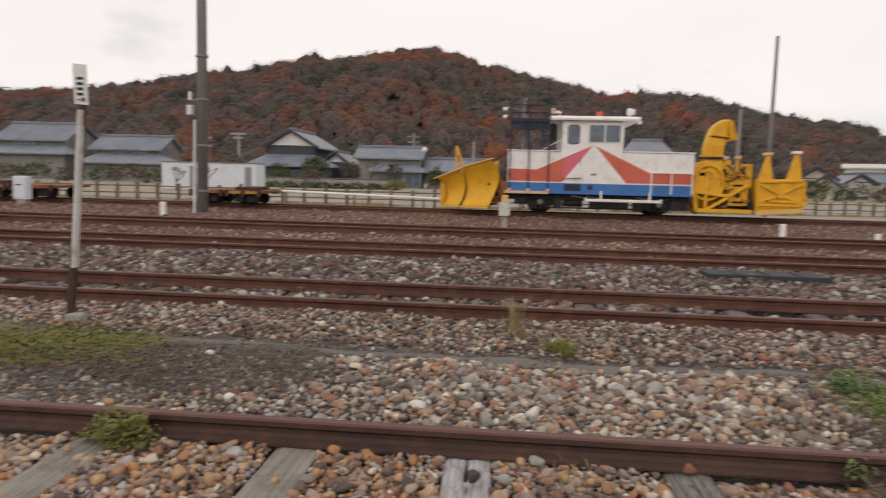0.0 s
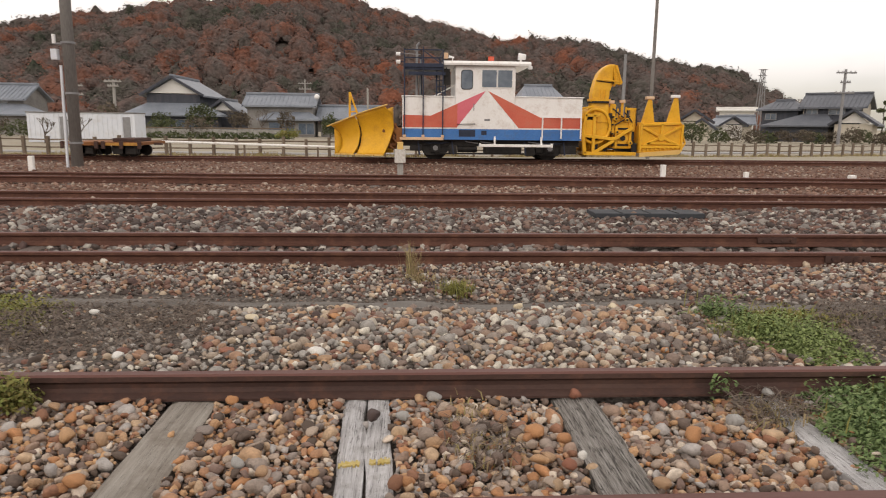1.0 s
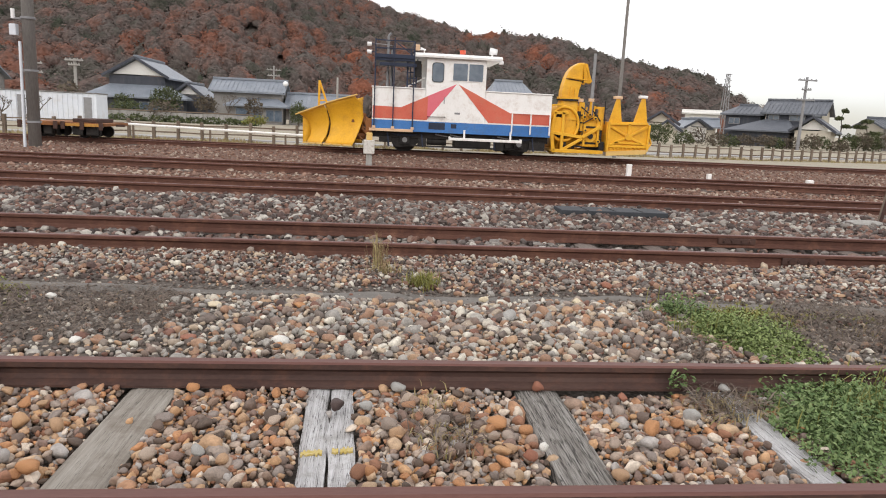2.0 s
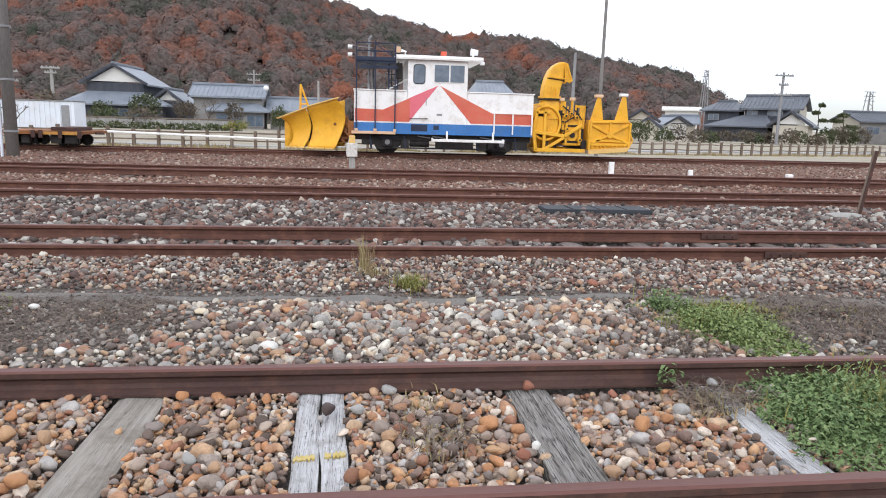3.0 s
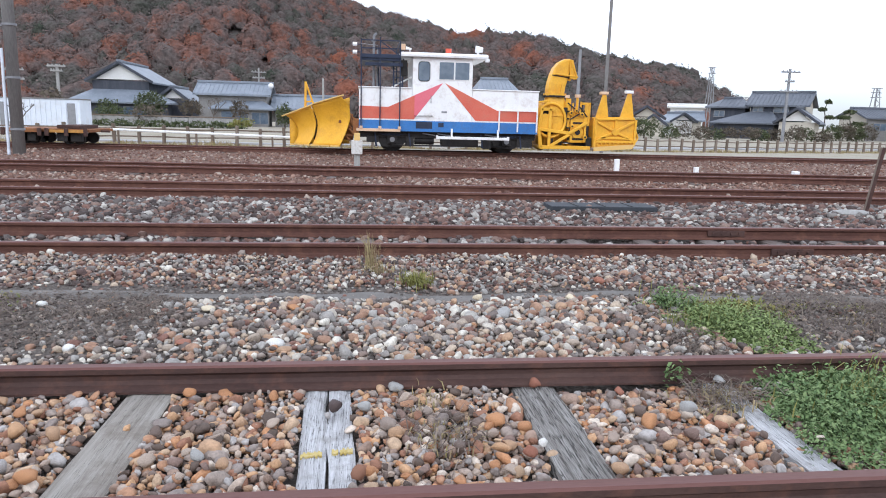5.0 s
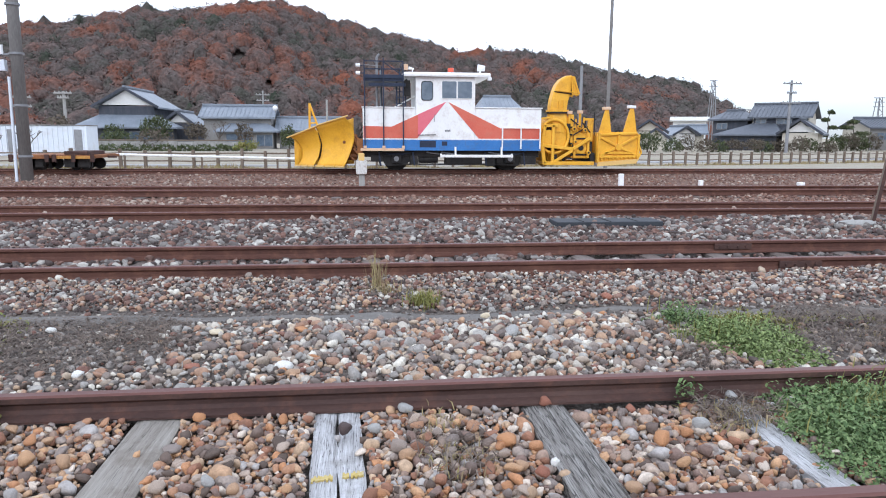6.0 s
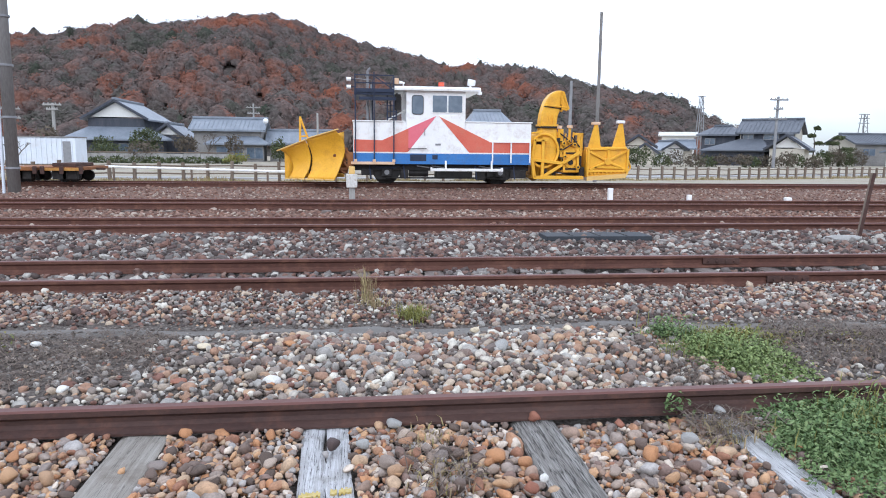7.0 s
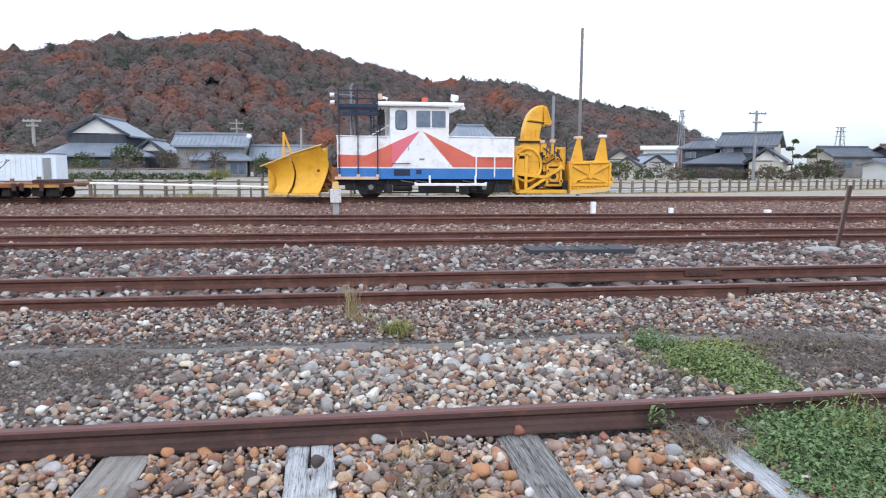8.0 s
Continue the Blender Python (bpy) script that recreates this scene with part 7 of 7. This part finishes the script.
# ---- weeds between the tracks ----
def weed_patch(cx, cy, rx, ry, n, mat, label, turn=0.0, leaf=0.028, height=0.13):
    th, u = rng.uniform(0, 2 * np.pi, n), np.sqrt(rng.uniform(0, 1, n))
    u = u * (1 + 0.22 * np.sin(3 * th + cx) + 0.14 * np.sin(7 * th))
    lx, ly = u * np.cos(th) * rx, u * np.sin(th) * ry
    x, y = cx + lx * math.cos(turn) - ly * math.sin(turn), cy + lx * math.sin(turn) + ly * math.cos(turn)
    # leaves gather on separate shoots of uneven height
    shoots = max(12, n // 28)
    pick = rng.integers(0, shoots, n)
    near = rng.integers(0, n, shoots)
    pull = rng.uniform(0.55, 0.9, n)
    x, y = x + (x[near][pick] - x) * pull, y + (y[near][pick] - y) * pull
    far = np.hypot(x - cx, y - cy) / math.sqrt(rx * ry)
    close = np.hypot(x - x[near][pick], y - y[near][pick])
    tallness = rng.uniform(0.45, 1.25, shoots)[pick]
    top = height * np.clip(1.2 - 0.55 * far ** 2, 0.2, 1) * tallness
    z = ground_z(x, y) + 0.01 + top * np.clip(rng.uniform(0.15, 1.0, n) ** 0.7 - close * 3.0, 0.05, 1)
    s = leaf * rng.uniform(0.6, 1.35, n)
    az, tilt = rng.uniform(0, 2 * np.pi, n), rng.normal(0.45, 0.35, n)
    d = np.stack([np.cos(az) * np.cos(tilt), np.sin(az) * np.cos(tilt), np.sin(tilt)], -1)
    side = np.stack([-np.sin(az), np.cos(az), rng.normal(0, 0.25, n)], -1)
    up = np.cross(d, side)
    p = np.stack([x, y, z], -1)
    a, b = p - d * s[:, None], p + d * s[:, None]
    l, r = p + side * s[:, None] * 0.55 + up * s[:, None] * 0.22, p - side * s[:, None] * 0.55 + up * s[:, None] * 0.22
    v = np.stack([a, l, b, r], 1).reshape(-1, 3)
    i = np.arange(n)[:, None] * 4
    f = np.concatenate([i + np.array([[0, 1, 2]]), i + np.array([[0, 2, 3]])])
    o = np.array([cx, cy, -0.13])
    ob = new("weeds", raw_mesh("weeds", v - o, f, mat))
    ob.location = o
    return tagged(ob, label, "weeds", "weeds between the tracks", "stuff")


weed_patch(2.37, 3.83, 0.50, 0.36, 13000, "leaf_light", "patch of low green weeds beside the near rail", turn=-1.25, height=0.14, leaf=0.011)
weed_patch(2.38, 2.64, 0.62, 0.50, 24000, "leaf", "dense green weeds between the near rails", turn=0.1, height=0.16, leaf=0.0118)
weed_patch(2.16, 4.30, 0.26, 0.15, 1500, "leaf", "bushier green weeds at the dirt path", turn=-0.9, height=0.17, leaf=0.0115)
weed_patch(2.62, 4.25, 0.36, 0.22, 1400, "leaf_dull", "thin yellowing weeds at the patch's edge", turn=-0.8, height=0.09, leaf=0.012)
weed_patch(-3.2, 4.5, 1.1, 0.72, 11000, "leaf_dull", "dull green weeds round the sign post", turn=0.1, height=0.2, leaf=0.015)
weed_patch(-4.7, 4.6, 1.0, 0.6, 4500, "leaf_dull", "dull green weeds along the dirt path", height=0.15, leaf=0.016)
weed_patch(-1.66, 2.98, 0.21, 0.12, 1300, "leaf_dull", "small bright weed against the rail", height=0.15, leaf=0.013)
weed_patch(1.62, 3.05, 0.10, 0.05, 70, "leaf", "straggly weed hanging on the rail", height=0.15, leaf=0.014)
weed_patch(3.05, 4.35, 0.5, 0.35, 260, "leaf_dull", "sparse brownish weeds on the dirt", height=0.05, leaf=0.012)
weed_patch(3.3, 2.55, 0.5, 0.4, 5000, "leaf", "green weeds trailing along the sleepers", height=0.13, leaf=0.014)


def grass_tuft(cx, cy, r, h, n, mat, label, splay=0.5):
    x, y = cx + rng.normal(0, r * 0.4, n), cy + rng.normal(0, r * 0.4, n)
    z = ground_z(x, y) - 0.01
    az, ln = rng.uniform(0, 2 * np.pi, n), h * rng.uniform(0.45, 1.1, n)
    bend = np.abs(rng.normal(0, splay, n))
    base = np.stack([x, y, z], -1)
    out = np.stack([np.cos(az), np.sin(az), np.zeros(n)], -1)
    side = np.stack([-np.sin(az), np.cos(az), np.zeros(n)], -1) * 0.0028
    midp = base + out * (ln * bend * 0.3)[:, None] + np.array([0, 0, 1]) * (ln * 0.6)[:, None]
    tip = base + out * (ln * bend)[:, None] + np.array([0, 0, 1]) * (ln * (1 - 0.3 * bend))[:, None]
    v = np.stack([base - side, base + side, midp + side, midp - side, tip], 1).reshape(-1, 3)
    i = np.arange(n)[:, None] * 5
    f = np.concatenate([i + np.array([[0, 1, 2]]), i + np.array([[0, 2, 3]]), i + np.array([[3, 2, 4]])])
    o = np.array([cx, cy, -0.13])
    ob = new("grass_tuft", raw_mesh("grass_tuft", v - o, f, mat))
    ob.location = o
    return tagged(ob, label, "grass", "grass tufts on the ballast", "stuff")


def matted_stems(cx, cy, rx, ry, n, label, lift=0.03):
    """Dead stems lying over one another on the dirt."""
    th, u = rng.uniform(0, 2 * np.pi, n), np.sqrt(rng.uniform(0, 1, n))
    u = u * (1 + 0.25 * np.sin(3 * th + cx))
    x, y = cx + u * np.cos(th) * rx, cy + u * np.sin(th) * ry
    z = ground_z(x, y) + rng.uniform(0.0, lift, n)
    az, tilt, ln = rng.uniform(0, 2 * np.pi, n), rng.normal(0.1, 0.22, n), rng.uniform(0.02, 0.075, n)
    d = np.stack([np.cos(az) * np.cos(tilt), np.sin(az) * np.cos(tilt), np.sin(tilt)], -1) * ln[:, None]
    side = np.stack([-np.sin(az), np.cos(az), np.zeros(n)], -1) * rng.uniform(0.0012, 0.003, n)[:, None]
    p = np.stack([x, y, z], -1)
    bend = np.array([0, 0, 1]) * (ln * 0.18)[:, None]
    v = np.stack([p - d - side, p - d + side, p + side + bend, p - side + bend, p + d], 1).reshape(-1, 3)
    i = np.arange(n)[:, None] * 5
    f = np.concatenate([i + np.array([[0, 1, 2]]), i + np.array([[0, 2, 3]]), i + np.array([[3, 2, 4]])])
    o = np.array([cx, cy, -0.13])
    ob = new("dead_stems", raw_mesh("dead_stems", v - o, f, "dead_stem"))
    ob.location = o
    return tagged(ob, label, "dead weeds", "dead weeds on the dirt", "stuff")


matted_stems(-2.0, 4.25, 1.15, 0.55, 4200, "grey-brown dead weeds matted over the dirt")
matted_stems(3.3, 4.05, 0.75, 0.6, 3600, "purple-brown dead weeds matted over the dirt", 0.05)
matted_stems(1.78, 2.95, 0.22, 0.2, 420, "dead stems tangled round the sleeper end", 0.05)
matted_stems(1.95, 3.7, 0.16, 0.5, 900, "dead stems at the edge of the green weeds")
matted_stems(0.42, 2.6, 0.2, 0.25, 130, "thin dead stems among the pebbles", 0.05)
grass_tuft(0.50, 5.22, 0.14, 0.15, 260, "yellow_grass", "yellow-green grass tuft on the dirt path", 0.8)
grass_tuft(0.14, 5.85, 0.10, 0.36, 45, "dry_grass", "thin dry grass stalks by the second track", 0.35)
grass_tuft(0.22, 5.6, 0.16, 0.14, 90, "dry_grass", "low dry grass among the pebbles", 0.9)
grass_tuft(0.42, 2.55, 0.20, 0.06, 90, "dry_grass", "wiry brown grass between the rails", 1.0)
grass_tuft(0.36, 2.9, 0.14, 0.06, 50, "dry_grass", "wiry brown grass between the rails", 1.0)
grass_tuft(0.98, 1.93, 0.10, 0.05, 40, "yellow_grass", "tiny yellowing weed at the near rail", 0.9)
grass_tuft(0.78, 1.92, 0.06, 0.05, 24, "yellow_grass", "tiny yellowing weed at the near rail", 0.9)
grass_tuft(3.2, 3.9, 0.25, 0.06, 40, "dry_grass", "dry brownish grass on the dirt", 0.9)
grass_tuft(2.3, 4.1, 0.5, 0.17, 130, "yellow_grass", "thin grass blades among the green weeds", 0.6)
grass_tuft(2.5, 2.75, 0.5, 0.18, 160, "yellow_grass", "thin grass blades among the green weeds", 0.6)
grass_tuft(1.75, 2.85, 0.25, 0.07, 160, "dry_grass", "matted dry stems beside the sleeper", 1.2)
grass_tuft(3.1, 3.8, 0.5, 0.025, 160, "dry_grass", "matted dry stems over the dirt", 1.2)
grass_tuft(-1.55, 4.6, 0.4, 0.022, 160, "dry_grass", "matted dry grass on the dirt path", 1.1)
grass_tuft(-2.2, 4.3, 0.4, 0.022, 160, "dry_grass", "matted dry grass on the dirt path", 1.1)
